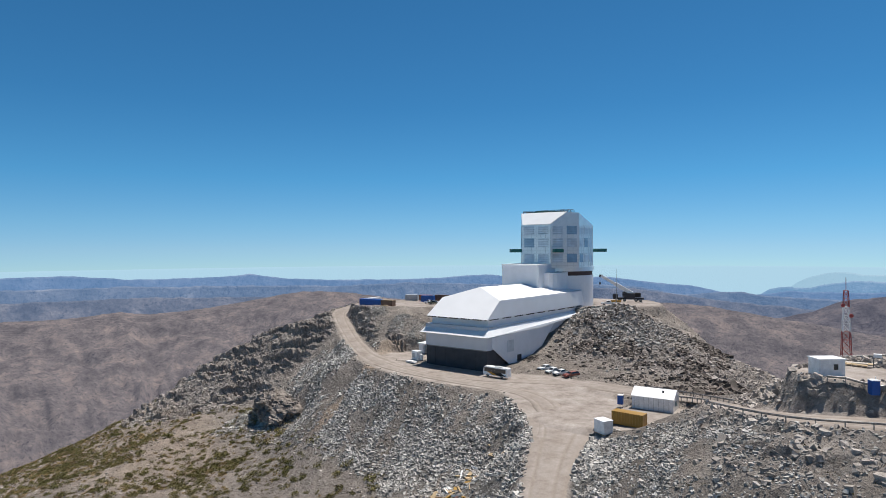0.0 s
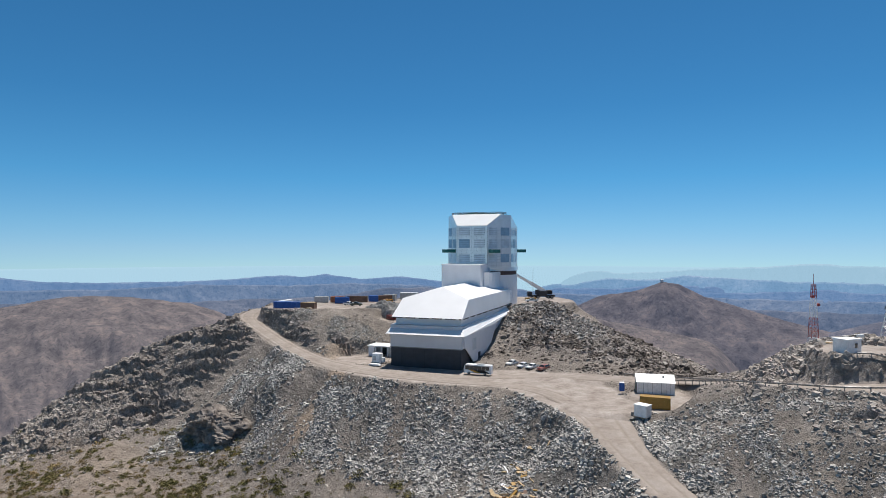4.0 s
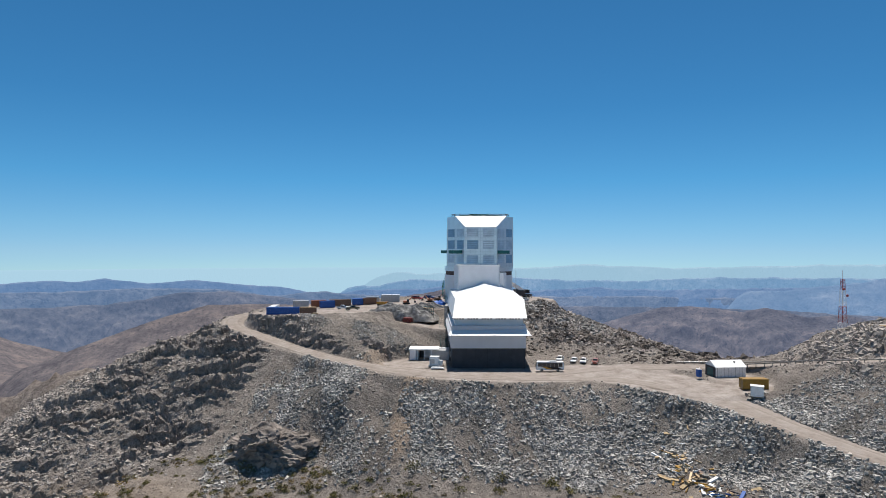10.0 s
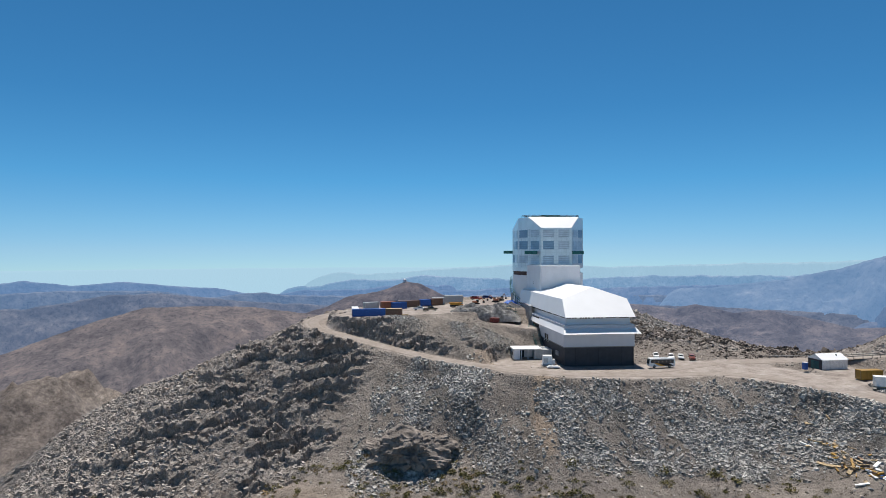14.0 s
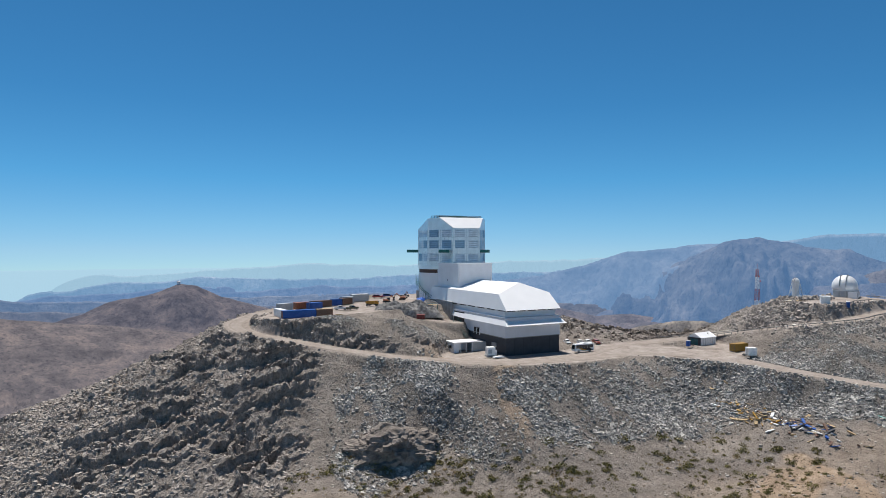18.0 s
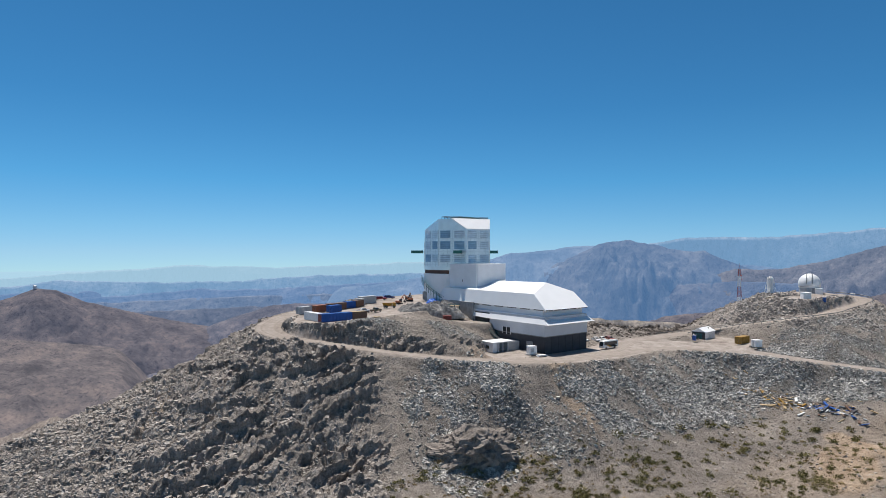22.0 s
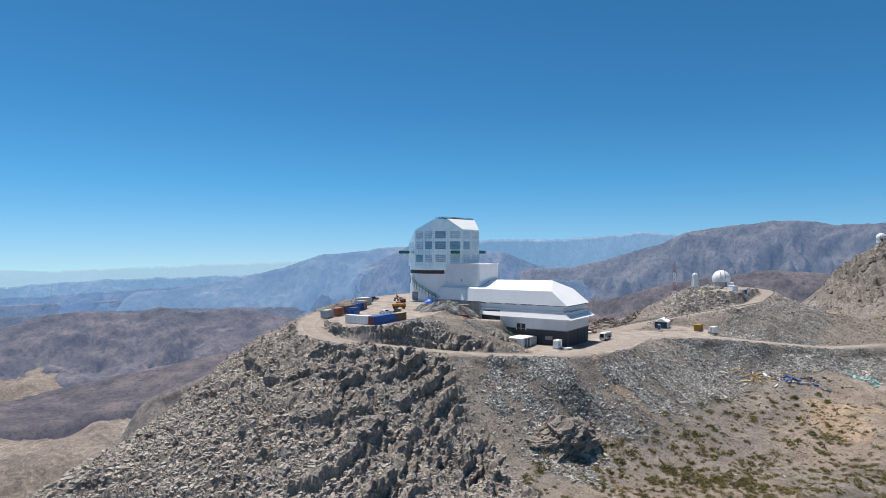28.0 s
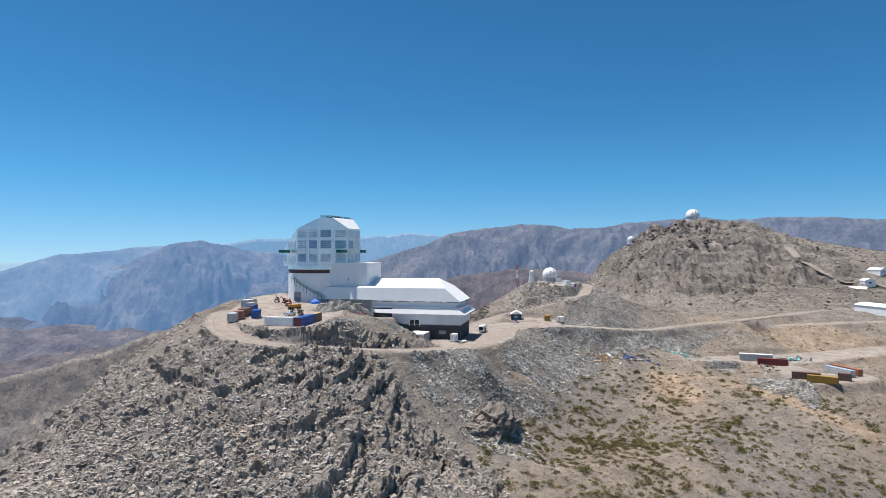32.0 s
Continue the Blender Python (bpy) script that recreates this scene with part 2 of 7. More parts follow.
M_ROAD = road_material()
M_WHITE = material("white_metal_cladding", (0.78, 0.79, 0.82), 0.45, var=0.03, scale=0.3, fine=0.02)
M_ROOF = material("white_roof_membrane", (0.86, 0.86, 0.87), 0.5, var=0.02, scale=0.2)
M_SILVER = material("silver_dome_cladding", (0.74, 0.775, 0.805), 0.28, 0.62, var=0.05, scale=0.4, fine=0.03)
M_LOWER = material("pale_grey_metal_cladding", (0.6, 0.61, 0.65), 0.45, var=0.04, scale=0.3, fine=0.02)
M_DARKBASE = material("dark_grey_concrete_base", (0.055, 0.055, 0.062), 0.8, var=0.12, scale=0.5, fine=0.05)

# ---- ground: one sheet from the summit to the horizon ----
def smooth(a, b, v):
    t = np.clip((v - a) / (b - a), 0, 1)
    return t * t * (3 - 2 * t)


def vnoise(x, y, seed=0):
    """Value noise on a unit lattice, -1 to 1."""
    xi, yi = np.floor(x).astype(np.int64), np.floor(y).astype(np.int64)
    u, v = x - xi, y - yi
    u, v = u * u * u * (u * (6 * u - 15) + 10), v * v * v * (v * (6 * v - 15) + 10)

    def h(a, b):
        k = (a * 374761393 + b * 668265263 + seed * 974634541) & 0xFFFFFFFF
        k = ((k ^ (k >> 13)) * 1274126177) & 0xFFFFFFFF
        return ((k ^ (k >> 16)) & 0xFFFF) / 32767.5 - 1
    return (h(xi, yi) * (1 - u) + h(xi + 1, yi) * u) * (1 - v) + (h(xi, yi + 1) * (1 - u) + h(xi + 1, yi + 1) * u) * v


def fbm(x, y, octaves=5, seed=0, gain=0.5, ridged=False):
    s, a, t = 0.0, 1.0, 0.0
    for i in range(octaves):
        v = vnoise(x * 2.03 ** i + 17.3 * i, y * 2.03 ** i - 9.1 * i, seed + i)
        s = s + a * (1 - 2 * np.abs(v) if ridged else v)
        t += a
        a *= gain
    return s / t


# Roads and levelled yards: centre line (x, y, z, half width).
ROAD_SUMMIT = [(-48, 84, 13.6, 5), (-70, 74, 13.2, 4.5), (-88, 62, 12.0, 4.2), (-96, 50, 10.6, 4.4), (-94.5, 40, 9.0, 4.2), (-85, 30.5, 7.2, 3.6), (-70, 19.3, 4.5, 3.4), (-53, 7.2, 2.1, 3.5), (-37, -3, 0.8, 4.0), (-22, -9.6, 0.4, 5.4)]
YARD_FRONT = [(-22, -9.6, 0.4, 5.4), (-8, -9, 0.1, 9.5), (8, -10, 0.0, 10), (22, -8, 0.0, 11), (34, -8, 0.1, 13), (44, -17, 0.0, 13), (51, -30, -0.4, 10)]
ROAD_SOUTH = [(51, -30, -0.4, 9), (56, -44, -1.0, 6), (61, -58, -2.0, 4.2), (68, -74, -3.3, 3.8), (84, -100, -5.6, 3.6), (106, -133, -6.0, 3.6), (121, -167, -5.0, 3.6), (131, -220, -3.0, 3.6), (142, -300, -1.0, 3.6)]
ROAD_UPPER = [(74, -84, -4.0, 2.5), (86, -105, -2.6, 3), (102, -132, -1.2, 3), (152, -184, -0.6, 3), (182, -222, -0.4, 3.5), (215, -262, 0.0, 3.5)]
ROAD_KNOLL = [(44, 0, 0.4, 5), (58, -3, 1.0, 4), (73, -8.5, 2.2, 3.0), (82.5, -21, 5.0, 3.0), (86, -35, 8.0, 3.2), (92, -46, 10.4, 3.2), (100, -52, 11.8, 3.4), (110, -52.5, 12.7, 3.4), (122, -54, 14.0, 3.6), (133, -54, 15.6, 3.6), (139.5, -49, 16.7, 3.6), (139, -42, 17.5, 3.8), (133, -37, 17.9, 4)]
YARD_SHED = [(54, -30, 0.0, 8), (66, -30, 0.8, 6), (68, -20, 1.0, 7)]
YARD_SUMMIT = [(-80, 45, 13.0, 8.5), (-55, 58, 13.4, 20), (-25, 68, 14.6, 22), (5, 80, 15.4, 22), (22, 84, 15.6, 14)]
YARD_KNOLL = [(106, -27, 16.8, 3), (103.5, -40.5, 17.3, 5.2), (110, -37, 17.3, 5.5), (118, -41, 17.4, 6.5), (130, -42.5, 17.5, 6.5), (128, -36, 17.9, 7), (136, -31, 18.0, 7)]
YARD_PORCH = [(-27, 6, 0.4, 8), (-20, 12, 0.5, 7)]
YARD_STORE = [(48, -104, -14.6, 5), (54, -122, -14.4, 8), (56, -142, -14.3, 10), (78, -185, -13.0, 9), (100, -240, -10.0, 9)]
YARD_BANK = [(46, -134, -14.4, 8), (24, -140, -14.2, 8), (8, -142, -14.2, 7.5), (18, -157, -14.2, 9)]
YARD_DOCK = [(-16, 33, 9.2, 5), (-28, 38, 10.4, 5)]
LEVELLED = [ROAD_SUMMIT, YARD_FRONT, ROAD_SOUTH, ROAD_UPPER, ROAD_KNOLL, YARD_SHED, YARD_SUMMIT, YARD_KNOLL, YARD_PORCH, YARD_STORE, YARD_BANK, YARD_DOCK]

# Lie of the land between them: crests, slopes and toes (x, y, z).
SLOPE_SOUTH = [(-46, -16, -6), (-30, -24, -10), (-35, -27, -12), (-10, -37, -14.6), (8, -35, -11), (23, -45, -14), (41, -44, -9), (-20, -35, -15), (-42, -43, -25.5), (2, -67, -23.5), (52, -62, -10), (40, -69, -14), (31, -90, -17.6), (62, -90, -12)]
SLOPE_WEST = [(-70, 8, -0.6), (-60, 1.5, -3.8), (-65.5, -3.5, -7.7), (-57.5, -14.5, -12.4), (-34.5, -19.7, -9.2), (-78, 0, -10.4), (-77, 5, -6.4), (-86, 12, -0.6), (-65, -20, -19.5), (-50, -20, -17.4), (-101, -9, -20), (-112, 4, -9.5), (-129, -11, -17), (-84, -6, -16)]
CREST_WEST = [(-104, 40, 7.5), (-112, 34, 3.4), (-124.5, 19.2, -1.4), (-115, 17.3, -1.0), (-120, 23, 0.4), (-138.4, 10.2, -10), (-130, 8, -8.6), (-132.4, 19.3, -5.2), (-146.6, 7, -15), (-127.5, 71.6, -6.2), (-123, 40, 1.6), (-122, 32, 1.2), (-133, 33, -3.4), (-140, 54, -8), (-152, 40, -12), (-166, 62, -17), (-118, 58, 0), (-190, 70, -30)]
FOOT_WEST = [(-150, -10, -25), (-110, -45, -31), (-140, -50, -38), (-180, 0, -42), (-200, 40, -45), (-90, 100, -2), (-120, 90, -16), (-230, 60, -60)]
FOOT_SOUTH = [(-77, -98, -31), (-20, -105, -27), (-150, -90, -46), (-60, -150, -42), (-110, -150, -56), (-9, -134, -20), (-7, -152, -21), (-24, -140, -26), (48, -108, -19.5), (30, -200, -27), (90, -165, -12), (100, -120, -8), (-20, -230, -45), (-150, -200, -85)]
CREST_EAST = [(22, 66, 15.6), (30, 64, 15.0), (38, 66, 11.5), (50, 66, 7.0), (62, 60, 3.0), (77, 56, -1.5), (88, 44, -5), (98, 34, -8)]
SLOPE_EAST = [(16, 44, 9.5), (28, 44, 9.0), (20, 30, 2.0), (34, 28, 3.5), (42, 40, 5.0), (48, 20, 1.5), (60, 30, 2.5), (66, 10, 1.2), (76, 16, 1.0), (84, 22, -1.5), (90, 6, 1.0)]
KNOLL = [(92, -26, 9.8), (92, -18, 10.0), (98, -10, 11.5), (104, -14, 14.0), (112, -16, 16.5), (100, -34, 14.5), (108, -46, 16.6), (120, -47, 17.2), (84, -52, 6.2), (78, -58, 3.2), (92, -66, 8.0), (100, -76, 4.0), (120, -80, 6.0), (142, -64, 11.0), (152, -40, 12.0), (144, -14, 8.0), (120, 2, 4.0), (100, 6, 3.0)]
NORTH_SIDE = [(0, 106, 13.5), (30, 104, 13.0), (-48, 98, 12.5), (44, 120, -4), (0, 140, -14), (-60, 130, -16), (-160, 130, -60), (70, 90, -18), (120, 50, -24), (170, 10, -16), (190, 60, -50), (60, 200, -70)]
BANK = [(-86, 40, 12.0), (-78, 31, 11.0), (-66, 28, 11.6), (-54, 25, 10.8), (-44, 20, 9.2), (-34, 20, 7.6), (-26, 24, 6.0), (-46, 12, 4.4), (-30, 34, 11.0), (-16, 26, 5.0)]
SADDLE = [(150, -100, -1), (180, -140, 1), (200, -100, 2), (250, -150, 8), (250, -75, -4), (200, -60, -6), (200, -300, 0), (300, -250, 10), (300, -400, 0), (150, -420, -12), (60, -320, -30)]
HILL_EAST = [(300, -120, 16), (300, -180, 16), (400, -110, 30), (400, -200, 34), (520, -130, 50), (520, -210, 58), (640, -80, 6), (655, -108, 42), (660, -142, 60), (660, -172, 72), (662, -205, 81), (680, -217, 83), (668, -267, 72), (668, -319, 56), (664, -350, 42), (660, -430, 36), (500, -60, -20), (380, -60, -16), (300, -50, -22), (500, -330, 30), (480, -450, 22), (820, -215, 40), (700, -20, -60), (500, 0, -70)]
CONTROL = SLOPE_SOUTH + SLOPE_WEST + CREST_WEST + FOOT_WEST + FOOT_SOUTH + CREST_EAST + SLOPE_EAST + KNOLL + NORTH_SIDE + BANK + SADDLE + HILL_EAST
for way in LEVELLED:
    CONTROL = CONTROL + [p[:3] for p in way]
for way in (ROAD_SUMMIT, YARD_FRONT, ROAD_SOUTH, ROAD_UPPER, ROAD_KNOLL):  # their edges lie level with them
    for i, (px, py, pz, ph) in enumerate(way):
        a, b = way[max(i - 1, 0)], way[min(i + 1, len(way) - 1)]
        dx, dy = b[0] - a[0], b[1] - a[1]
        k = (ph + 0.5) / math.hypot(dx, dy)
        CONTROL = CONTROL + [(px - dy * k, py + dx * k, pz + 0.1), (px + dy * k, py - dx * k, pz - 0.2)]


def base(x, y):
    r = np.hypot(x, y)
    side = np.hypot(x - 660, y + 240)
    z = -14 - 0.5 * np.clip(r - 100, 0, None)
    floor = -330 - 270 * smooth(900, 2400, r)
    z = floor + np.log1p(np.exp((z - floor) / 40)) * 40
    z2 = floor + (-floor) * np.exp(-(side / 420) ** 2)
    wx, wy = x + 120 * fbm(x / 500, y / 500, 3, 8), y + 120 * fbm(x / 500 + 7, y / 500, 3, 9)
    hills = 90 * fbm(x / 900 + 3, y / 900, 5, 3, 0.5) + 110 * (fbm(wx / 620, wy / 620, 7, 11, 0.5, True) - 0.25)
    hills = hills + 22 * fbm(wx / 260, wy / 260, 5, 13, 0.5, True) - 6
    z = z + (185 + 30 * fbm(x / 60, y / 60, 5, 19, 0.55, True)) * np.exp(-((x + 478) / 210) ** 2 - ((y - 605) / 170) ** 2)  # a low tan hill beyond the western ridge
    return np.maximum(z, z2) + hills * smooth(250, 900, np.minimum(r, side + 250)) * smooth(200, 700, side)


_c = np.array(sorted(set(CONTROL)), float)
_k = np.sqrt(((_c[:, None, :2] - _c[None, :, :2]) ** 2).sum(2) + 9.0)
_w = np.linalg.solve(_k - 0.3 * np.eye(len(_c)), _c[:, 2] - base(_c[:, 0], _c[:, 1]))


def land(x, y):
    z = base(x, y)
    near = np.hypot((x - 230) / 1.0, (y + 90) / 0.85) < 1000
    xs, ys = x[near], y[near]
    add = np.zeros_like(xs)
    for (cx, cy, _), w in zip(_c, _w):
        add += w * np.sqrt((xs - cx) ** 2 + (ys - cy) ** 2 + 9.0)
    z[near] += add * (1 - smooth(560, 1000, np.hypot(xs - 230, (ys + 90) / 0.85)))
    return z


def along(way, step=2.0):
    """Points every step metres on a smooth curve through the way's points."""
    p = np.array(way, float)
    out = []
    for i in range(len(p) - 1):
        a, b, c, d = p[max(i - 1, 0)], p[i], p[i + 1], p[min(i + 2, len(p) - 1)]
        k = max(2, int(np.hypot(*(c - b)[:2]) / step))
        for t in np.arange(k) / k:
            out.append(0.5 * (2 * b + (c - a) * t + (2 * a - 5 * b + 4 * c - d) * t * t + (3 * b - a - 3 * c + d) * t ** 3))
    out.append(p[-1])
    return np.array(out)


WAYS = [along(w) for w in LEVELLED]


def levelled(x, y, z):
    """Cut the roads and yards into the land. Also gives how much of each place is levelled."""
    flat = np.zeros_like(x)
    for way in WAYS:
        lo, hi = way[:, :2].min(0) - 40, way[:, :2].max(0) + 40
        idx = np.nonzero((x > lo[0]) & (x < hi[0]) & (y > lo[1]) & (y < hi[1]))[0]
        best, zz, hw = np.full(len(idx), 1e9), np.zeros(len(idx)), np.ones(len(idx))
        for px, py, pz, ph in way:
            d = np.hypot(x[idx] - px, y[idx] - py)
            m = d - ph < best - hw
            best[m], zz[m], hw[m] = d[m], pz, ph
        w = 1 - smooth(0.0, 3.5, best - hw)
        z[idx] = z[idx] * (1 - w) + zz * w
        flat[idx] = np.maximum(flat[idx], 1 - smooth(-0.3, 1.2, best - hw))
    return z, flat


def zone(x, y, cx, cy, rx, ry, turn=0.0):
    c, s = math.cos(radians(turn)), math.sin(radians(turn))
    u, v = (x - cx) * c + (y - cy) * s, -(x - cx) * s + (y - cy) * c
    return 1 - smooth(0.75, 1.15, np.hypot(u / rx, v / ry) + 0.16 * fbm(x / 14, y / 14, 4, 77))


TRACK = [(27, -80, 0, 3.4), (17.7, -101, 0, 3.2), (6.6, -116, 0, 3.0), (-6.3, -127, 0, 3.0), (-17.4, -138, 0, 3.0), (-26, -151, 0, 3.0), (-42, -176, 0, 3.0)]
STREAK = [(-131, 38, 0, 0.8), (-134, 32, 0, 1.2), (-137, 27, 0, 1.0), (-142, 20, 0, 0.9)]


def strip(x, y, way):
    """1 on a winding band, ragged at its edges."""
    best = np.full(x.shape, 1e9)
    lo, hi = np.array(way)[:, :2].min(0) - 20, np.array(way)[:, :2].max(0) + 20
    k = np.nonzero((x > lo[0]) & (x < hi[0]) & (y > lo[1]) & (y < hi[1]))[0]
    for px, py, _, h in along(way):
        best[k] = np.minimum(best[k], np.hypot(x[k] - px, y[k] - py) - h)
    best[k] += 1.6 * fbm(x[k] / 5, y[k] / 5, 3, 83)
    return 1 - smooth(-0.8, 1.6, best)


def masks(x, y):
    rock = np.maximum.reduce([zone(x, y, -118, 14, 42, 36, 15), zone(x, y, -152, 34, 72, 62, 10), zone(x, y, -112, -12, 30, 20, 30), zone(x, y, -128, -20, 30, 17, 25), zone(x, y, 52, 44, 46, 26, -15), zone(x, y, 84, 24, 20, 16, -30), zone(x, y, 98, -34, 17, 32, 10), zone(x, y, -64, 24, 25, 3.2, -37), zone(x, y, -38, 13, 9, 2.6, -30), zone(x, y, 118, -62, 14, 9, -20), zone(x, y, 100, -64, 10, 8), zone(x, y, -92, 132, 70, 46), zone(x, y, -190, 70, 60, 60), zone(x, y, -134, 94, 46, 46),
                              zone(x, y, 520, -190, 260, 130), zone(x, y, 320, -140, 150, 70, -12), zone(x, y, -160, 50, 40, 40), zone(x, y, 112, -14, 18, 9)])
    scree = np.maximum.reduce([zone(x, y, -57, -10, 15, 24, -22), zone(x, y, -73, -16, 9, 22, -14) * 0.75, zone(x, y, -16, -30, 34, 11, -4) * 0.9, zone(x, y, 8, -35, 30, 13), zone(x, y, 38, -45, 26, 13, 8), zone(x, y, 60, -82, 46, 9, -61), zone(x, y, 66, -80, 44, 10, 58), zone(x, y, 82, -60, 24, 15, -35) * 0.9, zone(x, y, 92, -66, 26, 15) * 0.85, zone(x, y, 118, -70, 26, 16) * 0.7, zone(x, y, 32, 54, 22, 15), zone(x, y, -72, 31, 20, 5, -15) * 0.5, zone(x, y, -38, 20, 16, 6, -10) * 0.5, zone(x, y, 4, -129, 19, 6, 25)])
    scree = scree * np.clip(0.75 + 0.8 * fbm(x / 9, y / 9, 4, 79), 0, 1) * np.clip(0.72 + 1.5 * fbm((x + 0.2 * y) / 5, y / 30, 4, 81), 0.05, 1)  # fans of dirt run down between the stones
    tan = np.maximum.reduce([strip(x, y, TRACK), 0.7 * strip(x, y, STREAK), zone(x, y, 10, -88, 18, 9, 20), zone(x, y, -112, -58, 70, 32, -8) * 0.3, zone(x, y, 100, -165, 60, 30, 60) * 0.7, zone(x, y, 10, -160, 70, 30, 160) * 0.3, zone(x, y, -26, -22, 4, 14, -15) * 0.6, zone(x, y, 26, -104, 62, 26, -28) * 0.3, zone(x, y, -40, 2, 6, 12, -30) * 0.4])
    return rock, scree * (1 - rock * 0.7), tan


def plates(x, y, seed):
    """Broken plates on a unit lattice: each cell lies at its own height and tilt, with a crack round it."""
    xi, yi = np.floor(x).astype(np.int64), np.floor(y).astype(np.int64)
    f1, f2, lie = np.full(x.shape, 9.0), np.full(x.shape, 9.0), np.zeros(x.shape)

    def h(a, b, s):
        k = (a * 374761393 + b * 668265263 + s * 974634541) & 0xFFFFFFFF
        k = ((k ^ (k >> 13)) * 1274126177) & 0xFFFFFFFF
        return ((k ^ (k >> 16)) & 0xFFFF) / 65535.0
    for i in (-1, 0, 1):
        for j in (-1, 0, 1):
            a, b = xi + i, yi + j
            dx, dy = x - a - h(a, b, seed), y - b - h(a, b, seed + 1)
            d = np.hypot(dx, dy)
            own = 1.5 * h(a, b, seed + 2) - 0.75 + dx * (h(a, b, seed + 3) - 0.5) * 1.4 + dy * (h(a, b, seed + 4) * 1.2 + 0.1)
            near = d < f1
            f2 = np.where(near, f1, np.minimum(f2, d))
            lie = np.where(near, own, lie)
            f1 = np.where(near, d, f1)
    return lie - 0.5 * (1 - smooth(0.0, 0.16, f2 - f1))


def ground_at(x, y):
    """Ground height with its relief, for arrays."""
    z = land(x, y)
    rock, scree, tan = masks(x, y)
    r = np.hypot(x, y)
    z, flat = levelled(x, y, z)
    loose = 1 - flat
    u, v = x * 0.94 + y * 0.34 + 3 * fbm(x / 14, y / 14, 3, 91), -x * 0.34 + y * 0.94 + 3 * fbm(x / 12 + 5, y / 12, 3, 93)
    k = np.nonzero((rock > 0.02) & (r < 420))[0]
    xs, ys = x[k], y[k]
    west = smooth(-120, -150, xs) * smooth(-8, 16, ys)
    # beds of rock that dip to the west: a ledge at each, broken along its length, its lip hanging over
    warp = 3.6 * fbm(xs / 22, ys / 22, 5, 21, 0.6) + 1.5 * fbm(xs / 6.5, ys / 6.5, 4, 25)
    relief, over = np.zeros_like(xs), np.zeros_like(xs)
    for thick, share, seed in ((5.6, 0.6, 0.61), (2.7, 0.95, 0.0), (1.2, 0.8, 0.37)):
        q = (z[k] - 0.2 * xs + 0.08 * ys + warp * (1.0 if thick > 2 else 0.6)) / thick + seed
        f = q - np.floor(q)
        gap = np.clip(0.6 + 2.0 * fbm(xs / 7 + seed, ys / 7, 4, 27, 0.6), 0.0, 1.35) * share * (1 - (0.75 if thick > 2 else 0.2) * west) * (1 if thick < 5 else smooth(26, 8, ys) * smooth(-60, -80, xs))
        relief += gap * thick * (smooth(0.6, 0.8, f) - f + 0.2)
        over += gap * thick * 0.34 * smooth(0.68, 0.8, f) * (1 - smooth(0.84, 1.0, f))
    knob = fbm(xs / 3.2, ys / 3.2, 4, 33, 0.55) * 0.7 + fbm(u[k] / 7, v[k] / 5, 3, 31, 0.5, True) * 0.5
    broken = 0.4 * plates(u[k] / 6.5, v[k] / 4.6, 101) + 0.55 * plates(u[k] / 2.9, v[k] / 2.2, 103) + 0.5 * plates(u[k] / 1.6, v[k] / 1.3, 105)
    share = loose[k] * rock[k] * (1 - smooth(300, 500, r[k]))
    fine = 1 - 0.6 * smooth(-20, 10, xs)
    z[k] += share * (relief * fine + knob + (0.75 + 0.1 * west) * broken * fine)
    lip = np.zeros_like(z)
    lip[k] = share * over * fine
    z = z + rock * smooth(200, 320, r) * (15 * fbm(x / 80, y / 80, 6, 51, 0.6, True) + 11 * fbm(x / 26, y / 26, 4, 53, 0.66, True) - 10)
    z = z + zone(x, y, 610, -140, 90, 60, -20) * (20 * fbm(x / 55, y / 55, 5, 59, 0.6, True) - 6)
    k = np.nonzero((rock > 0.02) & (r > 230) & (r < 900))[0]
    q = (z[k] + 0.05 * x[k] + 9 * fbm(x[k] / 70, y[k] / 70, 4, 55, 0.55)) / 11
    f = q - np.floor(q)
    z[k] += rock[k] * smooth(230, 330, r[k]) * np.clip(0.5 + 1.6 * fbm(x[k] / 34, y[k] / 34, 4, 57, 0.6), 0, 1.3) * 4.5 * (smooth(0.5, 0.8, f) - f + 0.2)
    z = z + loose * (1 - rock) * (0.5 * fbm(x / 5, y / 5, 4, 41, 0.55) + 0.9 * fbm(x / 22, y / 22, 3, 43) * smooth(10, 60, r))
    z = z + loose * scree * 0.22 * fbm(x / 2.2, y / 2.2, 3, 61)
    return z, rock, scree, tan, flat, lip


def axis(spans, reach, grow_lo, grow_hi):
    """Lines as close as each span (from, to, step) says, then wider and wider ones out to the horizon."""
    core = []
    for a, b, step in spans:
        n = max(1, round((b - a) / step))
        core += list(a + (b - a) * np.arange(n) / n)
    core.append(spans[-1][1])
    left, right, s, a = [], [], spans[0][2], core[0]
    while a > -reach:
        s *= grow_lo
        a -= s
        left.append(a)
    s, b = spans[-1][2], core[-1]
    while b < reach:
        s *= grow_hi
        b += s
        right.append(b)
    return np.array(left[::-1] + core + right)


